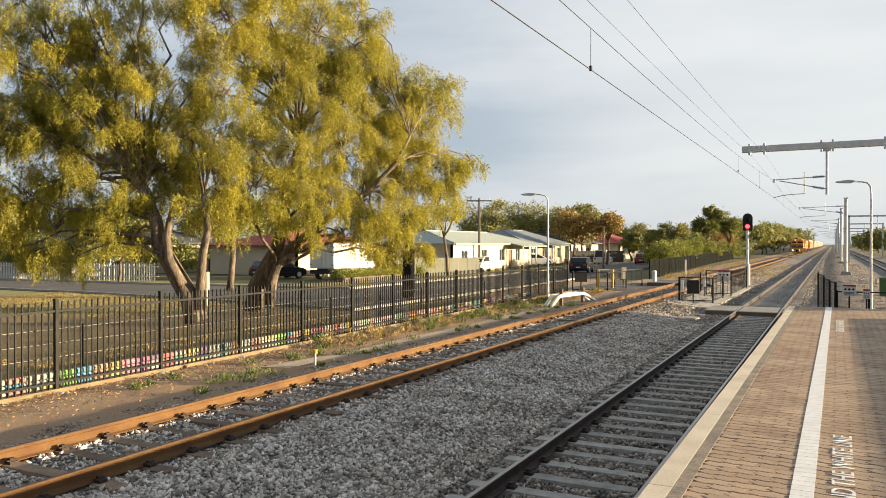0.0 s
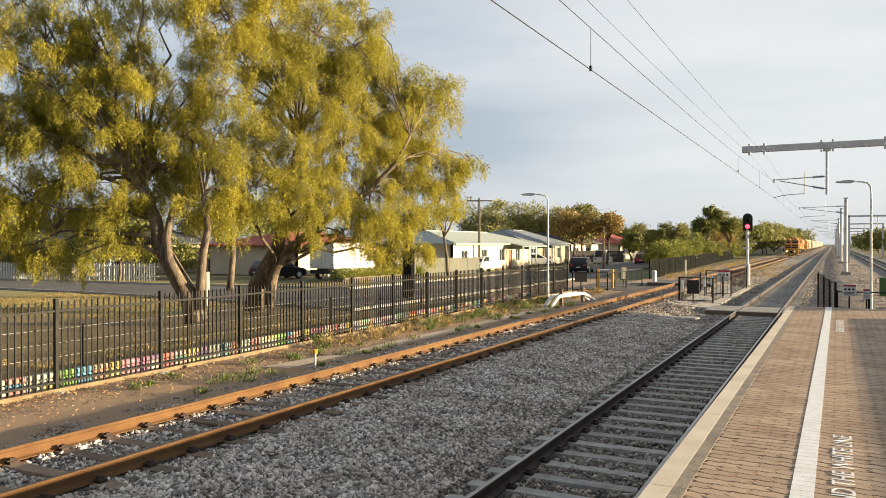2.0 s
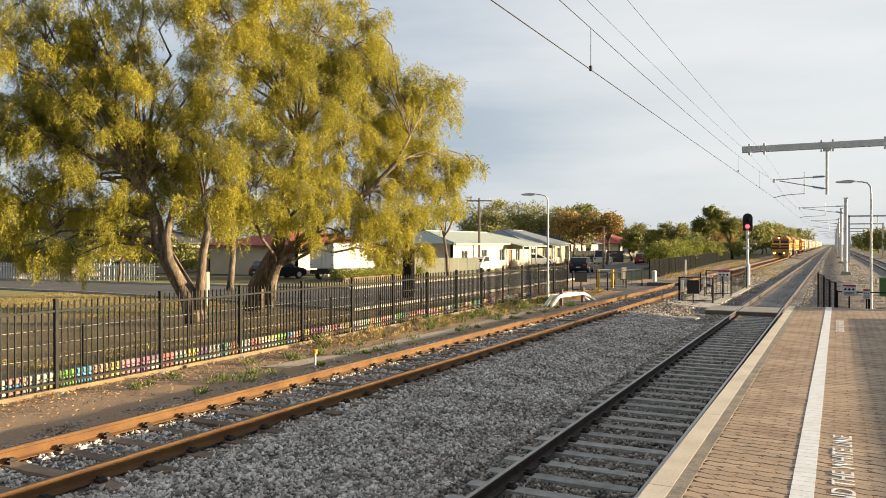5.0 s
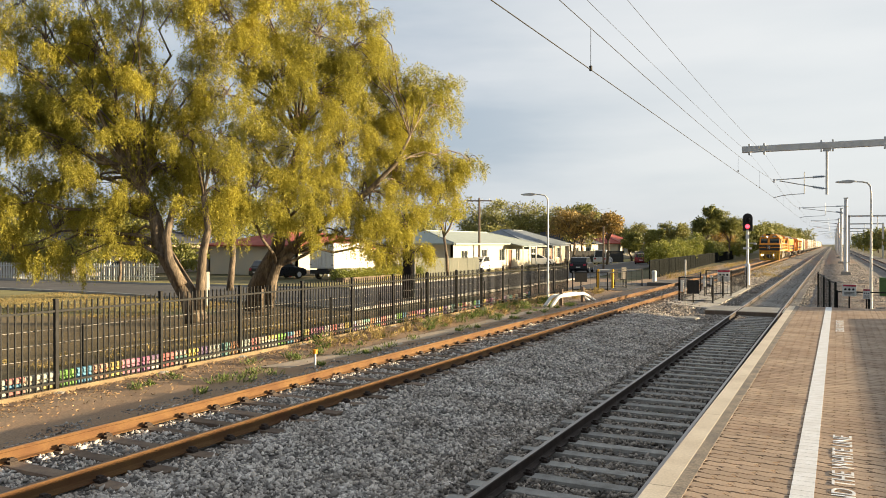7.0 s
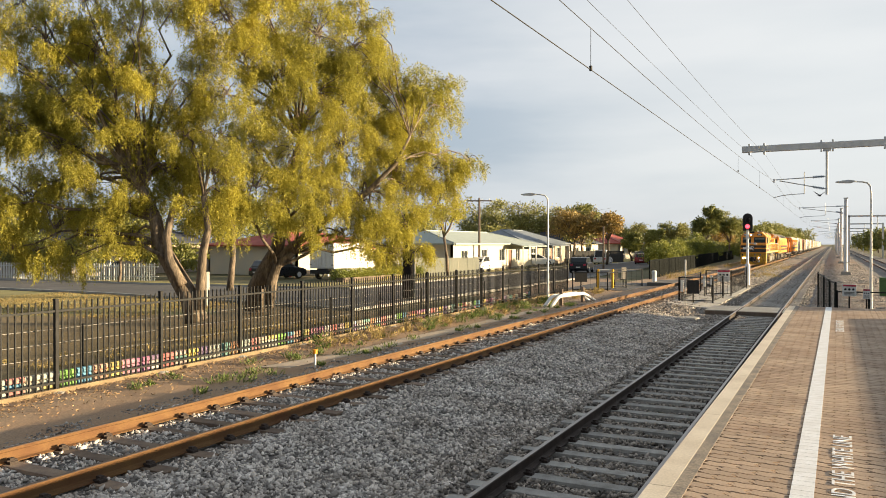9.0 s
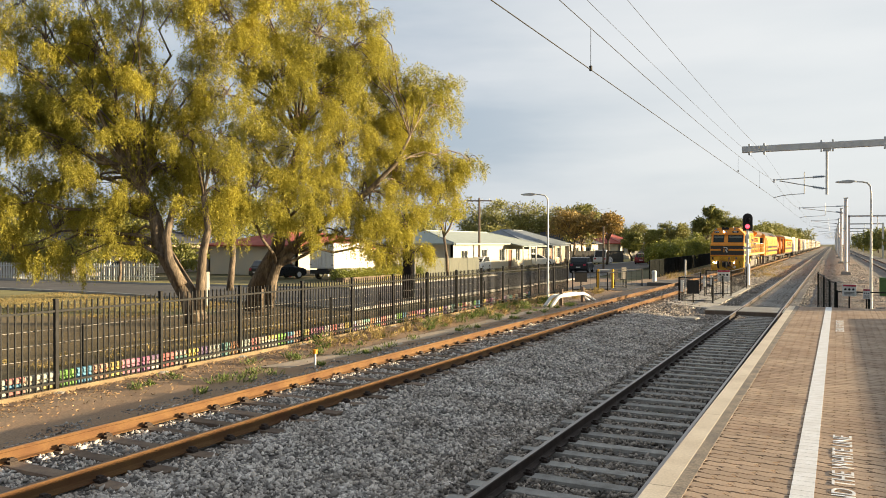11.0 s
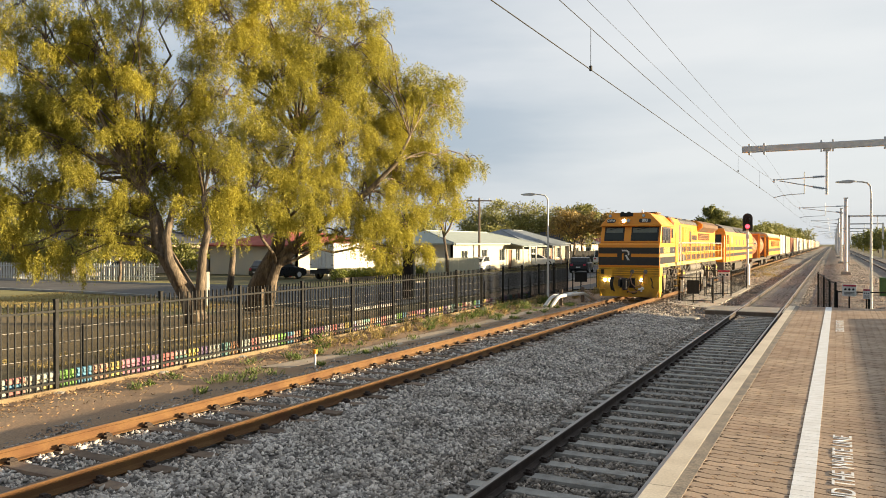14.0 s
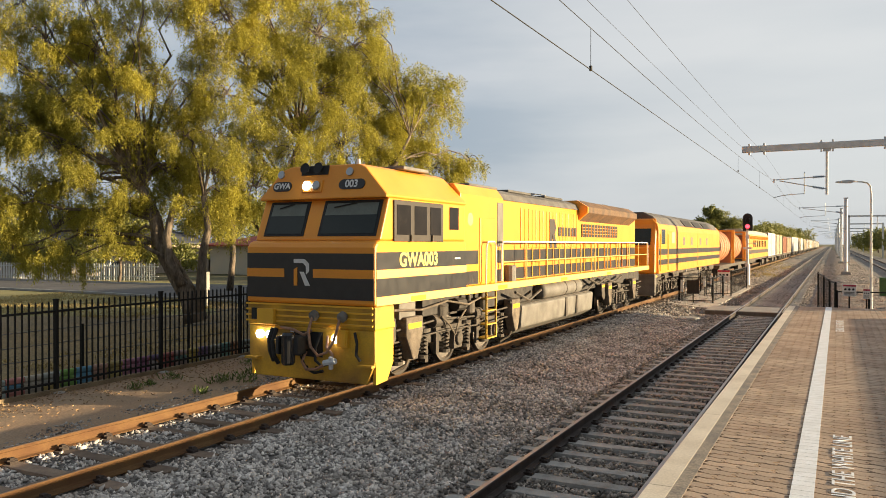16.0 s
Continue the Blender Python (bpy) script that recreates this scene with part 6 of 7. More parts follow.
for i in range(12):
    y = 84.0 + i * 3.0
    tree(-14.3 - (y - 59) * 0.05 - rs_.uniform(0, 1.2), y, rs_.uniform(2.5, 3.3), rs_.uniform(1.7, 2.4), M_SHRUB, "dense sunlit green shrub behind the dark fence", 200 + i, 4500, 0.2, 0.12, 8, 0.12, "shrub")
for i in range(10):
    y = 118 + i * 9
    tree(-17.3 - rs_.uniform(0, 1.5), y, rs_.uniform(2.6, 4.2), rs_.uniform(2.6, 3.4), M_GUM if i % 3 else M_SHRUB, "dark shrub beside the line", 230 + i, 2600, 0.35, 0.15, 7, 0.15, "shrub")


# ---- street, houses, vehicles ----
def strip(name, pts, z, material, label, cat):
    g = Geo().add([(x, y, z) for x, y in pts], [list(range(len(pts)))])
    return tagged(part(name, g, material), label, cat, kind="structure")


strip("road", [(-17.2, 26), (-17.2, 36), (-17.5, 60), (-19, 110), (-21, 260), (-28.5, 260), (-26.5, 110), (-25.5, 60), (-25.5, 38), (-40, 36.5), (-90, 36.5), (-90, 29.5), (-36, 28.5), (-27, 27.5)], 0.012, M_ROAD, "worn grey asphalt street behind the fence", "road")
# straw grass with the brightness of a sunlit patch put into its colour
M_SUNLAWN = mat("sun_painted_lawn", (0.42, 0.34, 0.13), 0.95, vary=0.25, scale=0.6, fine=16, bump=0.4, col2=(0.22, 0.20, 0.06))
strip("lawn", [(-13.3, 0), (-13.3, 25.5), (-16.9, 25.8), (-26.5, 27.0), (-36, 28), (-90, 29), (-90, 5), (-40, 0)], 0.004, mat("leaf_littered_soil", (0.20, 0.145, 0.07), 0.95, vary=0.5, scale=0.9, fine=14, bump=0.8, col2=(0.27, 0.19, 0.085)), "leaf-littered bare lawn under the trees", "lawn")
strip("lawn", [(-21.0, 22.2), (-25.9, 26.7), (-36, 28), (-90, 29), (-90, 6), (-40, 13.5), (-27, 18.2)], 0.008, M_SUNLAWN, "straw-coloured grass strip by the kerb with sunlight painted in", "lawn")
strip("lawn", [(-26.0, 38.6), (-26.0, 60), (-27.0, 110), (-29, 150), (-33, 150), (-32, 60), (-32, 40), (-90, 40), (-90, 37)], 0.008, M_SUNLAWN, "straw-coloured grass strip beside the houses with sunlight painted in", "lawn")
strip("lawn", [(-13.6, 36), (-16.8, 36), (-17.1, 60), (-14.6, 60), (-13.4, 41)], 0.006, M_DIRT, "bare verge between fence and street", "verge")
M_SAND = mat("pale_sand", (0.52, 0.43, 0.33), 0.95, vary=0.15, scale=1.6, fine=30, bump=0.3, col2=(0.46, 0.36, 0.27))
gs = Geo()
pts = [(-11.15, 13), (-10.75, 16), (-10.9, 19), (-10.8, 23), (-10.95, 27), (-10.8, 31), (-10.6, 31.5), (-10.45, 27), (-10.3, 23), (-10.25, 19), (-10.3, 15.5), (-10.5, 13.2)]
gs.prism(pts, -0.05, 0.036, "z")
tagged(part("footpath", gs, M_SAND), "pale worn sandy concrete strip beside the track", "path", kind="structure")
strip("driveway", [(-25.8, 63), (-31, 63), (-31, 67), (-25.8, 67)], 0.014, M_KERB, "pale concrete driveway", "driveway")


def kerb_line(pts, label):
    g = Geo()
    for a, b in zip(pts, pts[1:]):
        a, b = Vector((*a, 0)), Vector((*b, 0))
        d = (b - a).normalized()
        m = Matrix.Translation(a) @ pose(0, 0, 0, 0, 0, math.degrees(math.atan2(d.y, d.x)))
        g.prism([(-0.02, 0), (0.16, 0), (0.15, 0.11), (0.03, 0.12)], 0, (b - a).length, "x", m)
    return tagged(part("kerb", g, M_KERB), label, "kerb", kind="structure")


kerb_line([(-17.2, 26), (-17.2, 36), (-17.5, 60), (-19, 110)], "pale concrete kerb along the street")
kerb_line([(-17.2, 26), (-27, 27.5), (-36, 28.5), (-90, 29.5)], "pale concrete kerb along the side street")
kerb_line([(-90, 36.5), (-40, 36.5), (-25.7, 38), (-25.7, 60), (-26.7, 110), (-28.7, 260)], "pale concrete kerb in front of the houses")

M_RENDERW = mat("cream_render", (0.58, 0.54, 0.44), 0.85, vary=0.06, scale=1.0, bump=0.06, col2=(0.62, 0.56, 0.43))
M_BRICKH = mat("pale_brick", (0.44, 0.36, 0.28), 0.9, vary=0.15, scale=3, fine=30, bump=0.2)
M_ROOFPALE = mat("pale_green_roof", (0.40, 0.45, 0.40), 0.6, vary=0.08, scale=0.6, bump=0.05, stretch=(8, 1, 1))
M_ROOFBLUE = mat("blue_grey_roof", (0.20, 0.23, 0.26), 0.6, vary=0.1, scale=0.6, bump=0.05, stretch=(8, 1, 1))
M_ROOFDARK = mat("dark_tile_roof", (0.075, 0.08, 0.10), 0.7, vary=0.15, scale=1, bump=0.1)
M_ROOFRED = mat("red_tile_roof", (0.42, 0.09, 0.06), 0.75, vary=0.15, scale=1, bump=0.1)
M_HWIN = mat("house_window_glass", (0.04, 0.047, 0.05), 0.1, vary=0.1, bump=0, spec=0.35)
M_DOORB = mat("brown_door", (0.20, 0.10, 0.06), 0.6, vary=0.1)


def house(x0, x1, y0, y1, eave, ridge, wall, roof, label, hip=3.0, windows=(), door=None, porch=None, over=0.5):
    """Walls with openings on the street side (+x), hipped roof with ribs, gutter, windows with frames and sills."""
    t = thing("house", label, "house")
    g = Geo().box(x0, x0 + .2, y0, y1, 0, eave).box(x0, x1, y0, y0 + .2, 0, eave).box(x0, x1, y1 - .2, y1, 0, eave)
    cuts = sorted([(a, b, c, d) for a, b, c, d in windows] + ([(door[0], door[1], 0.0, 2.1)] if door else []))
    y = y0
    for a, b, c, d in cuts:
        g.box(x1 - .2, x1, y, a, 0, eave)
        if c > 0:
            g.box(x1 - .2, x1, a, b, 0, c)
        g.box(x1 - .2, x1, a, b, d, eave)
        y = b
    g.box(x1 - .2, x1, y, y1, 0, eave)
    part("wall", g, wall, t)
    for a, b, c, d in windows:
        w = part("window", Geo().box(x1 - .14, x1 - .12, a, b, c, d), M_HWIN, t)
        fr = Geo().box(x1 - .15, x1 - .04, a, a + .06, c, d).box(x1 - .15, x1 - .04, b - .06, b, c, d).box(x1 - .15, x1 - .04, a, b, d - .06, d).box(x1 - .15, x1 - .04, a, b, c, c + .06)
        fr.box(x1 - .15, x1 - .06, (a + b) / 2 - .03, (a + b) / 2 + .03, c, d)
        part("frame", fr, M_WHITE, w)
        part("sill", Geo().box(x1 - .1, x1 + .06, a - .05, b + .05, c - .06, c), M_WHITE, w)
    if door:
        part("door", Geo().box(x1 - .14, x1 - .1, door[0], door[1], 0, 2.1), M_DOORB, t)
    X0, X1, Y0, Y1 = x0 - over, x1 + over, y0 - over, y1 + over
    xm, e = (X0 + X1) / 2, eave + .02
    rf = Geo().add([(X0, Y0, e), (X1, Y0, e), (X1, Y1, e), (X0, Y1, e), (xm, Y0 + hip, ridge), (xm, Y1 - hip, ridge)],
                   [(0, 1, 4), (1, 2, 5, 4), (2, 3, 5), (3, 0, 4, 5), (3, 2, 1, 0)])
    r = part("roof", rf, roof, t)
    part("ridge_cap", Geo().tube((xm, Y0 + hip, ridge), (xm, Y1 - hip, ridge), 0.09, n=6).tube((X1, Y0, e), (xm, Y0 + hip, ridge), 0.07, n=6).tube((X1, Y1, e), (xm, Y1 - hip, ridge), 0.07, n=6), roof, r)
    part("gutter", Geo().box(X1, X1 + .12, Y0, Y1, e - .12, e + .02).box(X0, X1, Y0 - .12, Y0, e - .12, e + .02), roof, r)
    if porch:
        a, b, dpt = porch
        part("porch_roof", Geo().prism([(X1 + .1, e - .05), (X1 + dpt, e - .35), (X1 + dpt, e - .27), (X1 + .1, e + .06)], a, b), roof, t)
        for yy_ in (a + .1, (a + b) / 2, b - .1):
            part("porch_post", Geo().box(X1 + dpt - .16, X1 + dpt - .04, yy_ - .06, yy_ + .06, 0, e - .33), M_WHITE, t)
    return t


house(-40.5, -31.5, 63.5, 84.5, 2.75, 4.05, M_RENDERW, M_ROOFPALE, "cream rendered house with a pale low metal roof", 3.5,
      [(65.5, 66.9, 0.9, 2.1), (70.2, 71.6, 0.7, 2.2), (74.8, 76.4, 0.9, 2.2), (79.6, 80.8, 0.8, 2.2)], (77.3, 78.4), (76.5, 84.5, 1.6))
house(-44, -34.0, 89, 105, 2.75, 4.6, M_BRICKH, M_ROOFBLUE, "brick house with a blue-grey metal roof", 4.5, [(91, 93, 0.8, 2.2), (96, 97.5, 0.8, 2.2), (101, 102.5, 0.8, 2.2)], (98.5, 99.5), (94, 101, 1.4))
house(-44, -34.5, 109, 124, 2.8, 5.0, M_RENDERW, M_ROOFDARK, "pale house with a dark tiled roof", 4.5, [(111, 113, 0.8, 2.2), (117, 119, 0.8, 2.2)], (114.5, 115.5))
house(-43, -34, 136, 152, 2.8, 4.6, M_RENDERW, M_ROOFRED, "pale house with a red tiled roof", 4.5, [(138, 140, 0.8, 2.2), (145, 147, 0.8, 2.2)])
house(-43, -34, 160, 180, 2.8, 4.6, M_RENDERW, M_ROOFBLUE, "pale house with a grey roof at the end of the street", 4.5, [(164, 166, 0.8, 2.2), (172, 174, 0.8, 2.2)])
house(-29, -21.5, 196, 212, 2.8, 5.0, M_RENDERW, M_ROOFPALE, "white house behind the trackside trees", 4.5, [(200, 202, 0.8, 2.2)])
house(-50.5, -40.5, 52, 66, 2.6, 3.75, M_RENDERW, M_ROOFRED, "low pale house with a red tiled roof", 4.0, [(54, 56, 0.8, 2.2), (62, 64, 0.8, 2.2)], (58, 59), (52.5, 60, 2.4))
house(-66, -56, 42, 58, 2.8, 4.6, M_BRICKH, M_ROOFDARK, "brick house in the shade behind the picket fence", 4.0, [(45, 47, 0.8, 2.2), (52, 54, 0.8, 2.2)])
sh = thing("carport_post", "slim red carport post beside the driveway", "post", pose(-39.6, 50.0, 0))
part("post", Geo().box(-.08, .08, -.08, .08, 0, 2.6), M_ROOFRED, sh)


def panel_fence(a, b, h, material, label, step, gap, thick=0.03, rails=True, cap=0.0):
    """Boards or sheets side by side between two points."""
    t = thing("fence", label, "fence")
    a, b = Vector(a), Vector(b)
    L = (b - a).length
    t.matrix_basis = Matrix.Translation(a) @ pose(0, 0, 0, 0, 0, math.degrees(math.atan2(b.y - a.y, b.x - a.x)))
    me = Geo().box(0, step - gap, -thick / 2, thick / 2, 0.04, h)
    if cap:
        me.add([(0, -thick / 2, h), (step - gap, -thick / 2, h), (step - gap, thick / 2, h), (0, thick / 2, h), ((step - gap) / 2, 0, h + cap)], [(0, 1, 4), (1, 2, 4), (2, 3, 4), (3, 0, 4)])
    me = me.mesh("board", material)
    for k in range(int(L / step)):
        part("board", me, material, t, m=pose(k * step, (k % 2) * 0.008, 0))
    part("rail", Geo().box(0, L, thick / 2, thick / 2 + .04, h * .25, h * .25 + .06).box(0, L, thick / 2, thick / 2 + .04, h * .82, h * .82 + .06), material, t)
    return t


M_CREAMF = mat("cream_sheet_fence", (0.52, 0.52, 0.42), 0.6, vary=0.06, scale=1, bump=0.03)
panel_fence((-31.2, 56.2, 0), (-26.9, 59.6, 0), 1.55, M_CREAMF, "cream ribbed sheet fence beside the driveway", 0.2, 0.012)
panel_fence((-31.4, 59.5, 0), (-33.6, 55, 0), 1.55, mat("grey_fence", (0.25, 0.24, 0.22), 0.7), "grey side fence by the hedge", 0.2, 0.012)
panel_fence((-52.5, 34.6 + 2.4, 0), (-43.6, 39.9, 0), 1.25, M_WHITE, "white painted picket fence along the side street", 0.2, 0.11, 0.025, True, 0.06)
panel_fence((-66, 33 + 4, 0), (-53.2, 36.9, 0), 1.25, M_WHITE, "white painted picket fence along the side street", 0.2, 0.11, 0.025, True, 0.06)
panel_fence((-34.0, 105.5, 0), (-27.4, 112, 0), 1.7, mat("charcoal_fence", (0.05, 0.048, 0.045), 0.6), "dark charcoal sheet fence across a front yard", 0.25, 0.012)
panel_fence((-33.5, 86, 0), (-33.0, 90, 0), 1.6, M_CREAMF, "cream sheet fence between two houses", 0.25, 0.012)
panel_fence((-27.2, 118, 0), (-27.5, 134, 0), 1.6, mat("grey_sheet_fence", (0.16, 0.16, 0.15), 0.6), "grey sheet fence along the footpath", 0.3, 0.012)


def car(x, y, aim, paint, label, kind="car", L=4.3, W_=1.75, H=1.45):
    """Nose along +x in its own space."""
    t = thing("van" if kind == "van" else "car", label, kind, pose(x, y, 0.012, 0, 0, aim))
    h = L / 2
    low = [(-h, 0.35), (-h + .05, 0.80), (-h + .12, 0.95), (h * .35, 0.97), (h * .85, 0.82), (h, 0.62), (h, 0.32), (h - .2, 0.2), (-h + .2, 0.2)]
    part("body", Geo().prism(low, -W_ / 2, W_ / 2), paint, t, bevel=0.07)
    top = [(-h + .15, 0.93), (-h + .45, H - .05), (-h + .8, H), (h * .1, H), (h * .55, 0.93)]
    cab = part("cabin", Geo().prism(top, -W_ / 2 + .12, W_ / 2 - .12), paint, t, bevel=0.06)
    cx = sum(p[0] for p in top) / len(top)
    for s in (-1, 1):
        ins = [(cx + (px_ - cx) * 0.86, 0.98 + (pz - 0.93) * 0.82) for px_, pz in top]
        part("side_window", Geo().prism(ins, s * (W_ / 2 - .12) - .012, s * (W_ / 2 - .12) + .012), M_HWIN, cab)
    (ax, az), (bx, bz) = top[0], top[1]
    part("rear_window", Geo().prism([(ax - .02, az + .06), (ax + .01, az + .06), (bx + .01, bz - .04), (bx - .02, bz - .04)], -W_ / 2 + .25, W_ / 2 - .25), M_HWIN, cab)
    (ax, az), (bx, bz) = top[-1], top[-2]
    part("windscreen", Geo().prism([(ax + .02, az + .04), (ax - .01, az + .04), (bx - .01, bz - .04), (bx + .02, bz - .04)], -W_ / 2 + .22, W_ / 2 - .22), M_HWIN, cab)
    for wx in (-h * .62, h * .64):
        for s in (-1, 1):
            w = part("wheel", Geo().lathe([(0.2, -.1), (0.31, -.1), (0.33, -.06), (0.33, .06), (0.31, .1), (0.2, .1)], 18, pose(wx, s * (W_ / 2 - .08), 0.32, 90)), M_DARK, t)
            part("rim", Geo().lathe([(0.03, -.11), (0.2, -.104), (0.2, .104), (0.03, .11)], 14, pose(wx, s * (W_ / 2 - .08), 0.32, 90)), M_STEEL, w)
    for s in (-1, 1):
        part("tail_light", Geo().box(-h - .015, -h + .05, s * (W_ / 2 - .28) - .12, s * (W_ / 2 - .28) + .12, 0.66, 0.86), M_REDSIGN, t)
        part("headlight", Geo().box(h - .1, h + .015, s * (W_ / 2 - .3) - .14, s * (W_ / 2 - .3) + .14, 0.6, 0.74), M_LENS, t)
    part("number_plate", Geo().box(-h - .03, -h - .005, -.2, .2, 0.5, 0.6), M_WHITE, t)
    return t


M_CARBLACK = mat("black_car_paint", (0.014, 0.016, 0.02), 0.3, vary=0.05, bump=0, spec=0.4)
M_CARWHITE = mat("white_car_paint", (0.75, 0.75, 0.74), 0.3, vary=0.03, bump=0)
M_CARRED = mat("dark_red_car_paint", (0.18, 0.015, 0.02), 0.3, vary=0.05, bump=0)
car(-21.3, 70.7, 98, M_CARBLACK, "black hatchback parked on the street, seen from behind")
car(-32.8, 89.7, 30, M_CARWHITE, "white sedan parked in front of a house")
car(-31.2, 68.6, -80, M_CARWHITE, "white sedan parked on the driveway")
car(-22.8, 104.0, 95, M_CARRED, "dark red car parked beside the road")
car(-27.5, 101.0, 95, M_CARWHITE, "white van parked far along the street", "van", 4.6, 1.8, 1.9)
car(-38.6, 47.2, 75, M_CARBLACK, "dark grey car parked beside the truck")

# box truck seen from behind
tr = thing("box_truck", "white box truck with rear doors parked on the kerb", "truck", pose(-34.2, 46.9, 0.012))
part("box", Geo().box(-1.1, 1.1, 0, 4.2, 0.85, 2.75), M_WHITE, tr, "white insulated box body", bevel=0.03)
for s in (-1, 1):
    d = part("rear_door", Geo().box(min(0.02 * s, 1.05 * s), max(0.02 * s, 1.05 * s), -0.03, 0.0, 0.92, 2.7), M_WHITE, tr, bevel=0.008)
    part("lock_bar", Geo().tube((s * 0.35, -0.05, 0.92), (s * 0.35, -0.05, 2.7), 0.02, n=6), M_STEEL, d)
    for z in (1.1, 1.8, 2.5):
        part("hinge", Geo().box(s * 1.0 - .1, s * 1.0 + .1, -0.05, -0.03, z, z + .06), M_UNDER, d)
    for y in (0.9, 5.2):
        w = part("wheel", Geo().lathe([(0.2, -.14), (0.38, -.14), (0.4, -.09), (0.4, .09), (0.38, .14), (0.2, .14)], 18, pose(s * 0.88, y, 0.4, 0, 90)), M_DARK, tr)
        part("rim", Geo().lathe([(0.03, -.15), (0.2, -.145), (0.2, .145), (0.03, .15)], 14, pose(s * 0.88, y, 0.4, 0, 90)), M_STEEL, w)
    part("side_rail", Geo().box(s * 1.1 - .02, s * 1.1 + .02, 1.6, 4.1, 0.62, 0.82), M_WHITE, tr)
part("chassis", Geo().box(-0.5, 0.5, 0.1, 5.8, 0.5, 0.85), M_DARK, tr)
part("rear_bumper", Geo().box(-1.05, 1.05, -0.05, 0.1, 0.45, 0.75), M_DARK, tr)
part("cab", Geo().prism([(4.35, 0.5), (6.0, 0.5), (6.05, 1.2), (5.75, 2.2), (5.4, 2.35), (4.35, 2.35)], -1.0, 1.0, "x"), M_WHITE, tr, bevel=0.06)
part("cab_window", Geo().prism([(4.7, 1.35), (5.75, 1.35), (5.55, 2.05), (4.7, 2.1)], 0.995, 1.012, "x"), M_HWIN, tr)
part("mirror", Geo().box(1.05, 1.25, 5.6, 5.65, 1.5, 1.95), M_DARK, tr)

# clipped hedge
rng_h = np.random.default_rng(9)
hedge = thing("hedge", "clipped bright green hedge in front of the truck", "hedge")
n_h = 16000
u_h = rng_h.uniform(0, 1, n_h)
hp = np.stack([-31.6 + 3.2 * u_h * 0.2 + rng_h.uniform(-.45, .45, n_h), 44.8 + 13.5 * u_h, np.abs(rng_h.normal(0.45, 0.22, n_h)).clip(0.02, 0.85)], 1)
tagged(leaves_at(hp, np.tile([0.2, 0, .5], (n_h, 1)), 0.12, 0.06, rng_h, "foliage", M_SHRUB, hedge, 0.8), kind="stuff")
part("stem", Geo().box(-31.5, -30.9, 44.9, 58, 0, 0.3), M_BARK, hedge)


# ---- lettering on the platform ----
for yc in (6.12, 17.0):
    lettering("BEHIND THE WHITE LINE", 0.205, M_LINE, PLAT_M @ pose(0.045, yc, PLAT_Z + 0.0028, 0, 0, 90), "platform_lettering", "white painted warning words on the platform pavers", 0.98)

# ---- ballast stones, litter and weeds ----
def stones(name, n, xr, yr, size, seed, material, label, cat="ballast", power=1.35):
    rng = np.random.default_rng(seed)
    x = rng.uniform(*xr, n)
    y = yr[0] + (yr[1] - yr[0]) * rng.uniform(0, 1, n) ** power
    keep = np.ones(n, bool)
    for xc, z0, step, off in ((XL, ZL, 0.68, 3.05), (XN, ZN, 0.6, 4.2)):
        ph = (y - off + step / 2) % step - step / 2
        keep &= ~((np.abs(x - xc) < 1.25) & (np.abs(ph) < 0.085))
        for s in (-1, 1):
            g = 1.555 if xc == XL else 1.62
            keep &= np.abs(x - (xc + s * g / 2)) > 0.085
    keep &= (x < -1.05) | (y > 21.8)
    x, y = x[keep], y[keep]
    n = len(x)
    z = np.array([bed(a) for a in x]) + 0.012 + np.array([noise.noise((a * 1.3, b * 1.3, 0)) * 0.05 for a, b in zip(x, y)])
    octa = np.array([(1, 0, 0), (-1, 0, 0), (0, 1, 0), (0, -1, 0), (0, 0, 1), (0, 0, -1)], float)
    faces = np.array([(0, 2, 4), (2, 1, 4), (1, 3, 4), (3, 0, 4), (2, 0, 5), (1, 2, 5), (3, 1, 5), (0, 3, 5)])
    v = (octa[None] * rng.uniform(0.75, 1.35, (n, 6, 1)) + rng.normal(0, 0.32, (n, 6, 3))) * rng.uniform(0.65, 1.2, (n, 1, 3))
    a, b, c = rng.uniform(0, 6.28, (3, n))
    ca, sa, cb, sb = np.cos(a), np.sin(a), np.cos(b), np.sin(b)
    rz = np.zeros((n, 3, 3)); rz[:, 0, 0] = ca; rz[:, 0, 1] = -sa; rz[:, 1, 0] = sa; rz[:, 1, 1] = ca; rz[:, 2, 2] = 1
    rx = np.zeros((n, 3, 3)); rx[:, 1, 1] = cb; rx[:, 1, 2] = -sb; rx[:, 2, 1] = sb; rx[:, 2, 2] = cb; rx[:, 0, 0] = 1
    v = np.einsum("nij,nkj->nki", rz @ rx, v) * (size * rng.uniform(0.6, 1.35, n))[:, None, None]
    v[:, :, 2] *= 0.8
    v += np.stack([x, y, z], 1)[:, None]
    q = (faces[None] + (np.arange(n) * 6)[:, None, None]).reshape(-1, 3)
    return tagged(soup(name, v.reshape(-1, 3), q, material), label, cat, kind="stuff")


stones("ballast_stones", 46000, (-6.9, -4.1), (3.4, 30), 0.033, 21, M_STONE, "loose pale grey crushed stones between the tracks")
stones("ballast_stones", 34000, (-4.7, -1.05), (3.6, 33), 0.031, 25, M_STONE3, "brake-dusted crushed stones round the platform track")
stones("ballast_stones", 22000, (-9.6, -6.6), (3.0, 30), 0.031, 22, M_STONE, "loose grey crushed stones round the rusty track")
stones("ballast_stones", 5000, (-10.1, -9.3), (3.0, 40), 0.022, 24, M_STONE2, "small loose stones at the edge of the dirt")
stones("ballast_stones", 20000, (-9.6, -1.05), (29, 64), 0.042, 23, M_STONE2, "loose grey crushed stones further along the line")
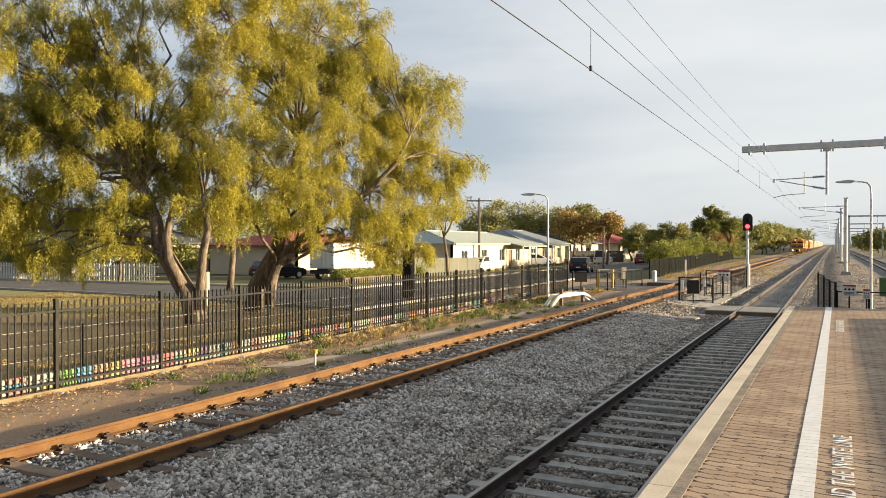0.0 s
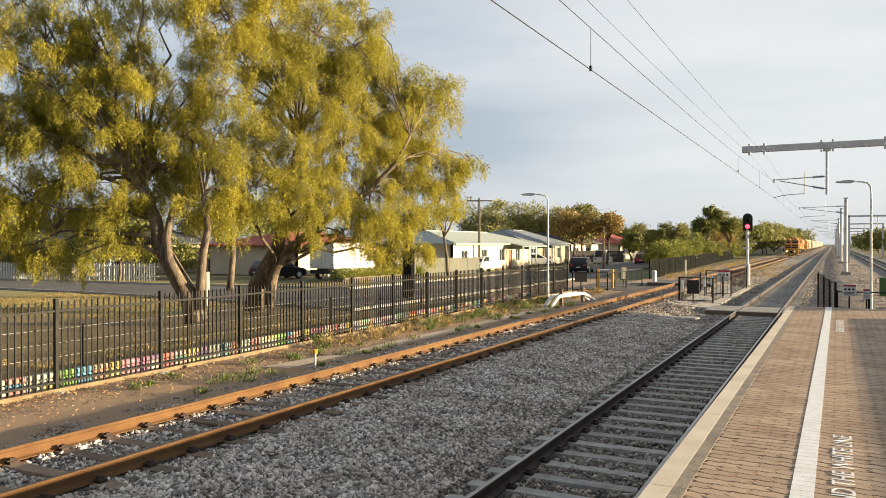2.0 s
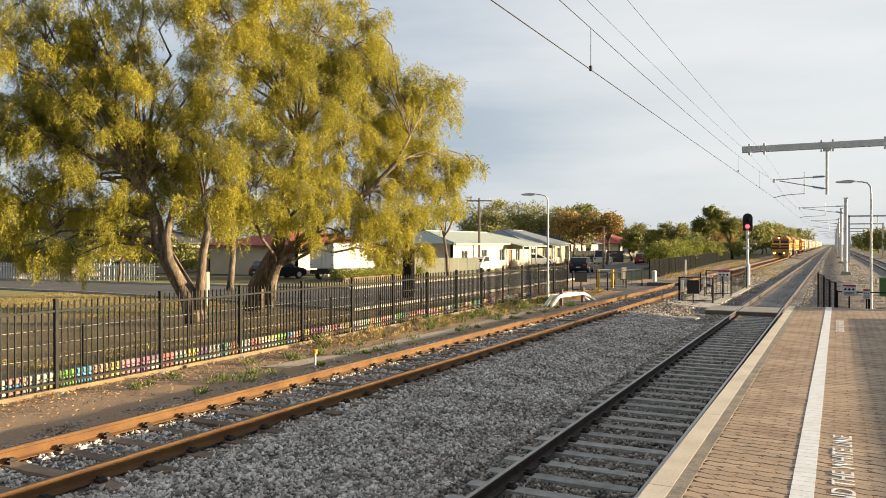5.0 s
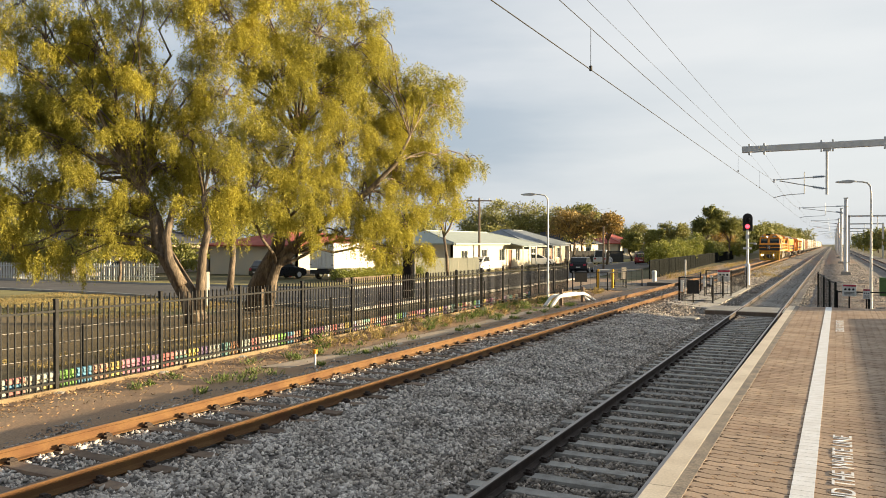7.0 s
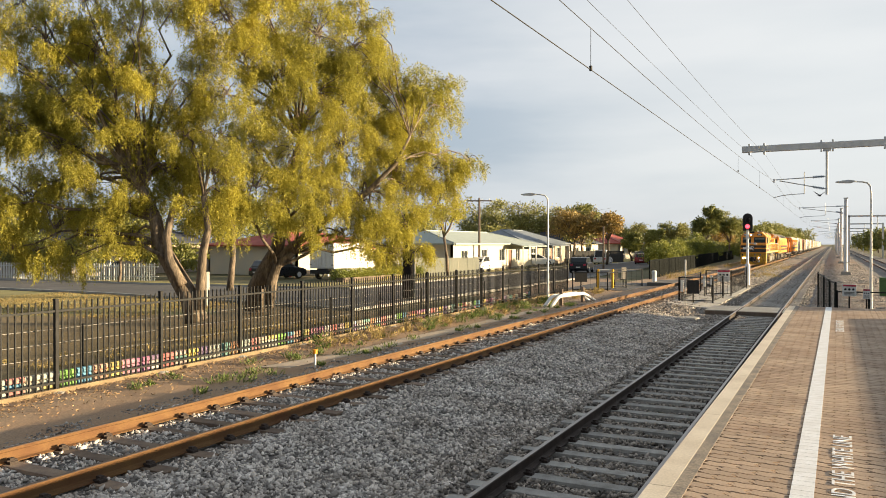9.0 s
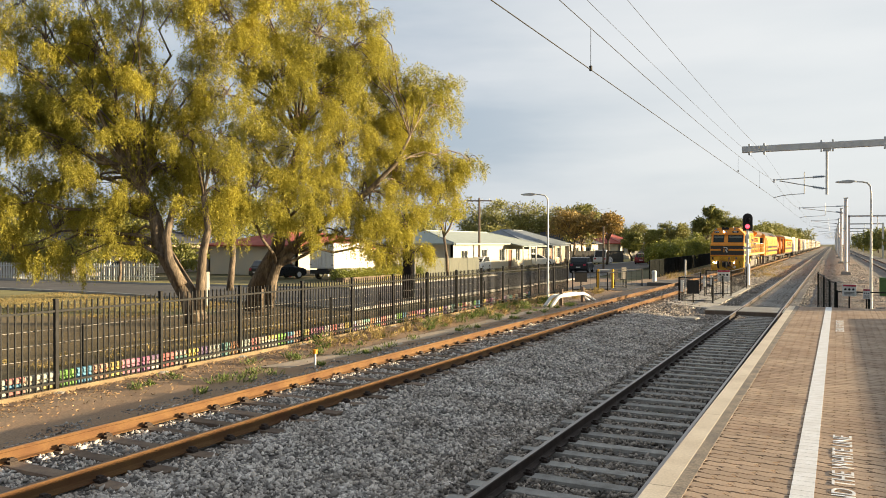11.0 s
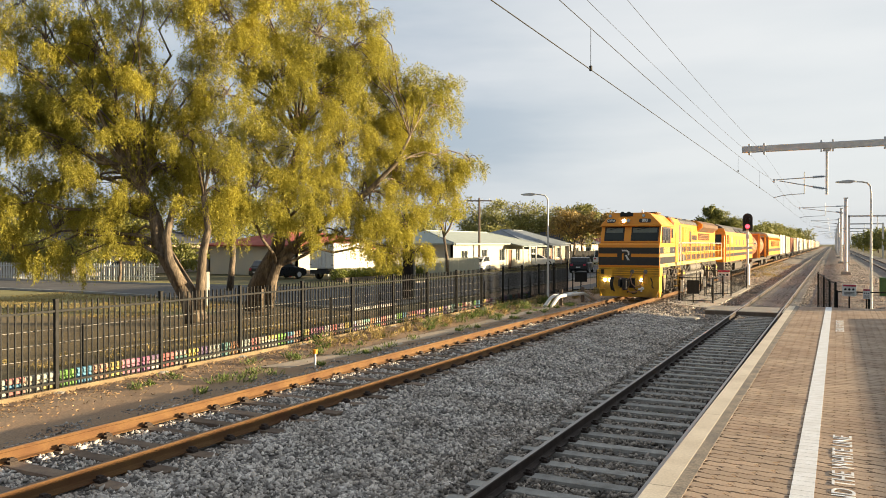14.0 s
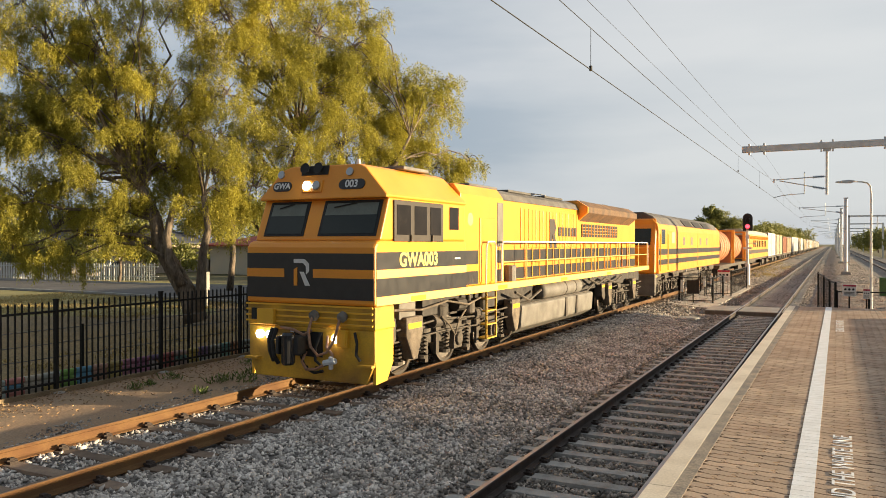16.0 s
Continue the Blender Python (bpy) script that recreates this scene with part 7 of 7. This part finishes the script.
stones("ballast_stones", 16000, (-6.8, 3.1), (60, 120), 0.06, 26, M_STONE2, "pale crushed stones along the distant tracks")
stones("ballast_stones", 13000, (-0.9, 3.1), (22, 62), 0.034, 27, M_STONE2, "pale gravel beside the platform ramp")

rng_w = np.random.default_rng(31)
n_l = 9000
lx = -12.5 + np.abs(rng_w.normal(0, 0.75, n_l))
ly = rng_w.uniform(2, 44, n_l)
lp = np.stack([lx, ly, np.array([bed(a) for a in lx]) + 0.03 + np.array([noise.noise((a * 1.3, b * 1.3, 0)) * 0.035 for a, b in zip(lx, ly)])], 1)
M_LITTER = mat("dry_leaf_litter", (0.40, 0.27, 0.13), 0.9, vary=0.3, bump=0, per="island", col2=(0.22, 0.13, 0.07))
tagged(leaves_at(lp, np.stack([rng_w.normal(0, 1, n_l), rng_w.normal(0, 1, n_l), rng_w.uniform(0, .4, n_l)], 1), 0.055, 0.02, rng_w, "leaf_litter", M_LITTER, None, 0.3), "dry brown leaf litter along the fence", "leaf litter", kind="stuff")


def tufts(n, xr, yr, h, seed, material, label, per=26, spread=0.09):
    rng = np.random.default_rng(seed)
    P, A = [], []
    for _ in range(n):
        x, y = rng.uniform(*xr), yr[0] + (yr[1] - yr[0]) * rng.uniform(0, 1)
        k = rng.uniform(0.4, 1.3)
        for _b in range(per):
            d = rng.normal(0, 0.55, 3)
            d[2] = 1
            o = rng.normal(0, spread * k, 2)
            P.append((x + o[0], y + o[1], bed(x) + 0.0))
            A.append(d * 1.0)
            P.append((x + o[0] + d[0] * h * .4 * k, y + o[1] + d[1] * h * .4 * k, bed(x) + h * .45 * k))
            A.append(d + rng.normal(0, .5, 3))
    return tagged(leaves_at(np.array(P), np.array(A), h, 0.022, rng, "weeds", material, None, 0.2), label, "weeds", kind="stuff")


M_DRYGRASS = mat("dry_grass", (0.46, 0.36, 0.14), 0.85, vary=0.25, bump=0, per="island", col2=(0.30, 0.22, 0.09), trans=0.3)
M_WEED = mat("green_weed", (0.15, 0.20, 0.045), 0.7, vary=0.25, bump=0, per="island", col2=(0.09, 0.13, 0.03), trans=0.3)
tufts(60, (-11.8, -9.9), (9, 34), 0.13, 41, M_WEED, "green weeds growing in the dirt verge")
tufts(16, (-12.3, -11.2), (14, 36), 0.28, 42, M_WEED, "taller green weeds beside the fence", 36, 0.13)
tufts(70, (-12.7, -11.3), (16, 44), 0.20, 43, M_DRYGRASS, "dry straw grass along the fence")
tufts(22, (-7.0, -4.6), (60, 110), 0.3, 44, M_DRYGRASS, "dry grass between the distant tracks", 30, 0.3)
tufts(50, (-11.5, -10.2), (60, 130), 0.35, 45, M_DRYGRASS, "dry grass beside the dark fence", 30, 0.3)
tufts(800, (-38, -23), (18.6, 28), 0.065, 47, M_DRYGRASS, "straw-coloured sunlit grass by the kerb", 14, 0.3)
tufts(160, (-17, -13.2), (2, 24), 0.10, 46, M_DRYGRASS, "sparse dry grass under the trees", 20, 0.2)

# ---- platform pavers ----
PX0, PITCH_X, PITCH_Y = PLAT_X + 0.252, 0.24, 0.1125


def paver_outline():
    j, w, h = 0.0078, PITCH_X, PITCH_Y
    edge = [(0.0, j), (0.02, 0.22 * h), (-0.02, 0.5 * h), (0.02, 0.78 * h), (0.0, h - j)]
    right = [(w + a - j, b) for a, b in edge]
    left = [(a + j, b) for a, b in reversed(edge)]
    top = [(0.87 * w, h - j - 0.009), (0.63 * w, h - j + 0.009), (0.37 * w, h - j - 0.009), (0.13 * w, h - j + 0.009)]
    bottom = [(0.13 * w, j + 0.009), (0.37 * w, j - 0.009), (0.63 * w, j + 0.009), (0.87 * w, j - 0.009)]
    return right + top + left + bottom


pv = Geo().prism(paver_outline(), -0.05, 0.0, "z")
pv_mesh = pv.mesh("paver", M_PAVER)
rest_v, rest_f = [], []
o8 = [Vector(v) for v in pv.v]
for r in range(-20, 194):
    for c in range(12):
        # laid in stretcher bond
        x, y = PX0 + (c - 0.5 * (r % 2)) * PITCH_X, r * PITCH_Y
        dz = random.uniform(-0.0014, 0.0014)
        if 37 <= r < 62:
            part("paver", pv_mesh, M_PAVER, plat, m=pose(x, y, PLAT_Z + dz, random.uniform(-.5, .5), random.uniform(-.4, .4), random.uniform(-.5, .5)))
        else:
            o = len(rest_v)
            rest_v += [(v.x + x, v.y + y, v.z + PLAT_Z + dz) for v in o8]
            rest_f += [[i + o for i in f] for f in pv.f]
me = bpy.data.meshes.new("paver_field")
me.from_pydata(rest_v, [], rest_f)
me.materials.append(M_PAVERS)
fld = new("paver_field", me)
fld.parent = plat
tagged(fld, kind="stuff")
part("paver_slab", Geo().box(PLAT_X + 0.252, 9.0, -14, -2.26, PLAT_Z - 0.06, PLAT_Z - 0.001), M_PAVERS, plat)
part("paver_slab", Geo().box(PX0 + 11.5 * PITCH_X, 9.0, -14, PLAT_END - .01, PLAT_Z - 0.06, PLAT_Z - 0.001), M_PAVERS, plat)


# ---- a bird that crosses the sky above the line ----
M_FEATHER = mat("dark_feathers", (0.03, 0.028, 0.026), 0.8, vary=0.2, bump=0)
BIRD = thing("bird", "small dark bird flying with spread wings", "bird")
part("body", Geo().lathe([(0.004, -0.10), (0.022, -0.05), (0.03, 0.0), (0.026, 0.05), (0.016, 0.085), (0.004, 0.11)], 10, pose(0, 0, 0, 90)), M_FEATHER, BIRD, smooth=True)
part("tail", Geo().prism([(-0.012, 0.08), (0.012, 0.08), (0.035, 0.17), (-0.035, 0.17)], -0.003, 0.003, "z"), M_FEATHER, BIRD)
WINGS = []
for s in (-1, 1):
    w = part("wing", Geo().prism([(0, -0.05), (s * 0.09, -0.055), (s * 0.2, -0.01), (s * 0.21, 0.02), (s * 0.1, 0.045), (0, 0.05)][::s], -0.003, 0.003, "z"), M_FEATHER, BIRD)
    WINGS.append((w, s))


# ---- what moves ----
TRAIN_A, TRAIN_B, TRAIN_C = 10.82, 11.52, 0.014


def train_y(t):
    """Front of the train along the line: a steady run, slowing slightly."""
    return TRAIN_A + TRAIN_B * (16 - t) + TRAIN_C * (16 - t) ** 2 + 0.003455 * (16 - t) ** 3


BIRD_ROWS = [(0.0, -9.79, 223.38, 14.0), (8.3, -2.77, 45.76, 3.84), (8.5, -2.36, 41.48, 3.9), (8.7, -1.76, 35.05, 4.02), (8.9, -0.83, 27.66, 4.07), (9.0, -0.35, 25.1, 4.15), (9.1, 0.11, 22.53, 4.22), (9.2, 0.59, 20.31, 4.26), (9.6, 2.51, 11.43, 4.42), (16.0, 62.51, -108.57, 34.42)]


def motions():
    times = [0.5 * i for i in range(33)]
    walk(LOCO, [(t, pose(XL + 0.045, train_y(t), ZL)) for t in times])
    for w, off in WAGONS:
        walk(w, [(t, pose(XL, train_y(t) + off, ZL)) for t in times])
    # wheels of the leading engine roll on the rail (radius 0.5 m)
    for w, dy in LEAD_WHEELS:
        walk(w, [(k / FPS, pose(0, dy, 0.5, math.degrees((train_y(k / FPS) - train_y(0)) / -0.5), 0, 0)) for k in range(0, 481, 1)])

    walk(BIRD, [(t, pose(x, y, z, 0, 0, 20)) for t, x, y, z in BIRD_ROWS])
    for w, s in WINGS:
        walk(w, [(k / 10, pose(0, 0, 0, 0, s * -35 * math.sin(k * 1.9), 0)) for k in range(161)])


motions()
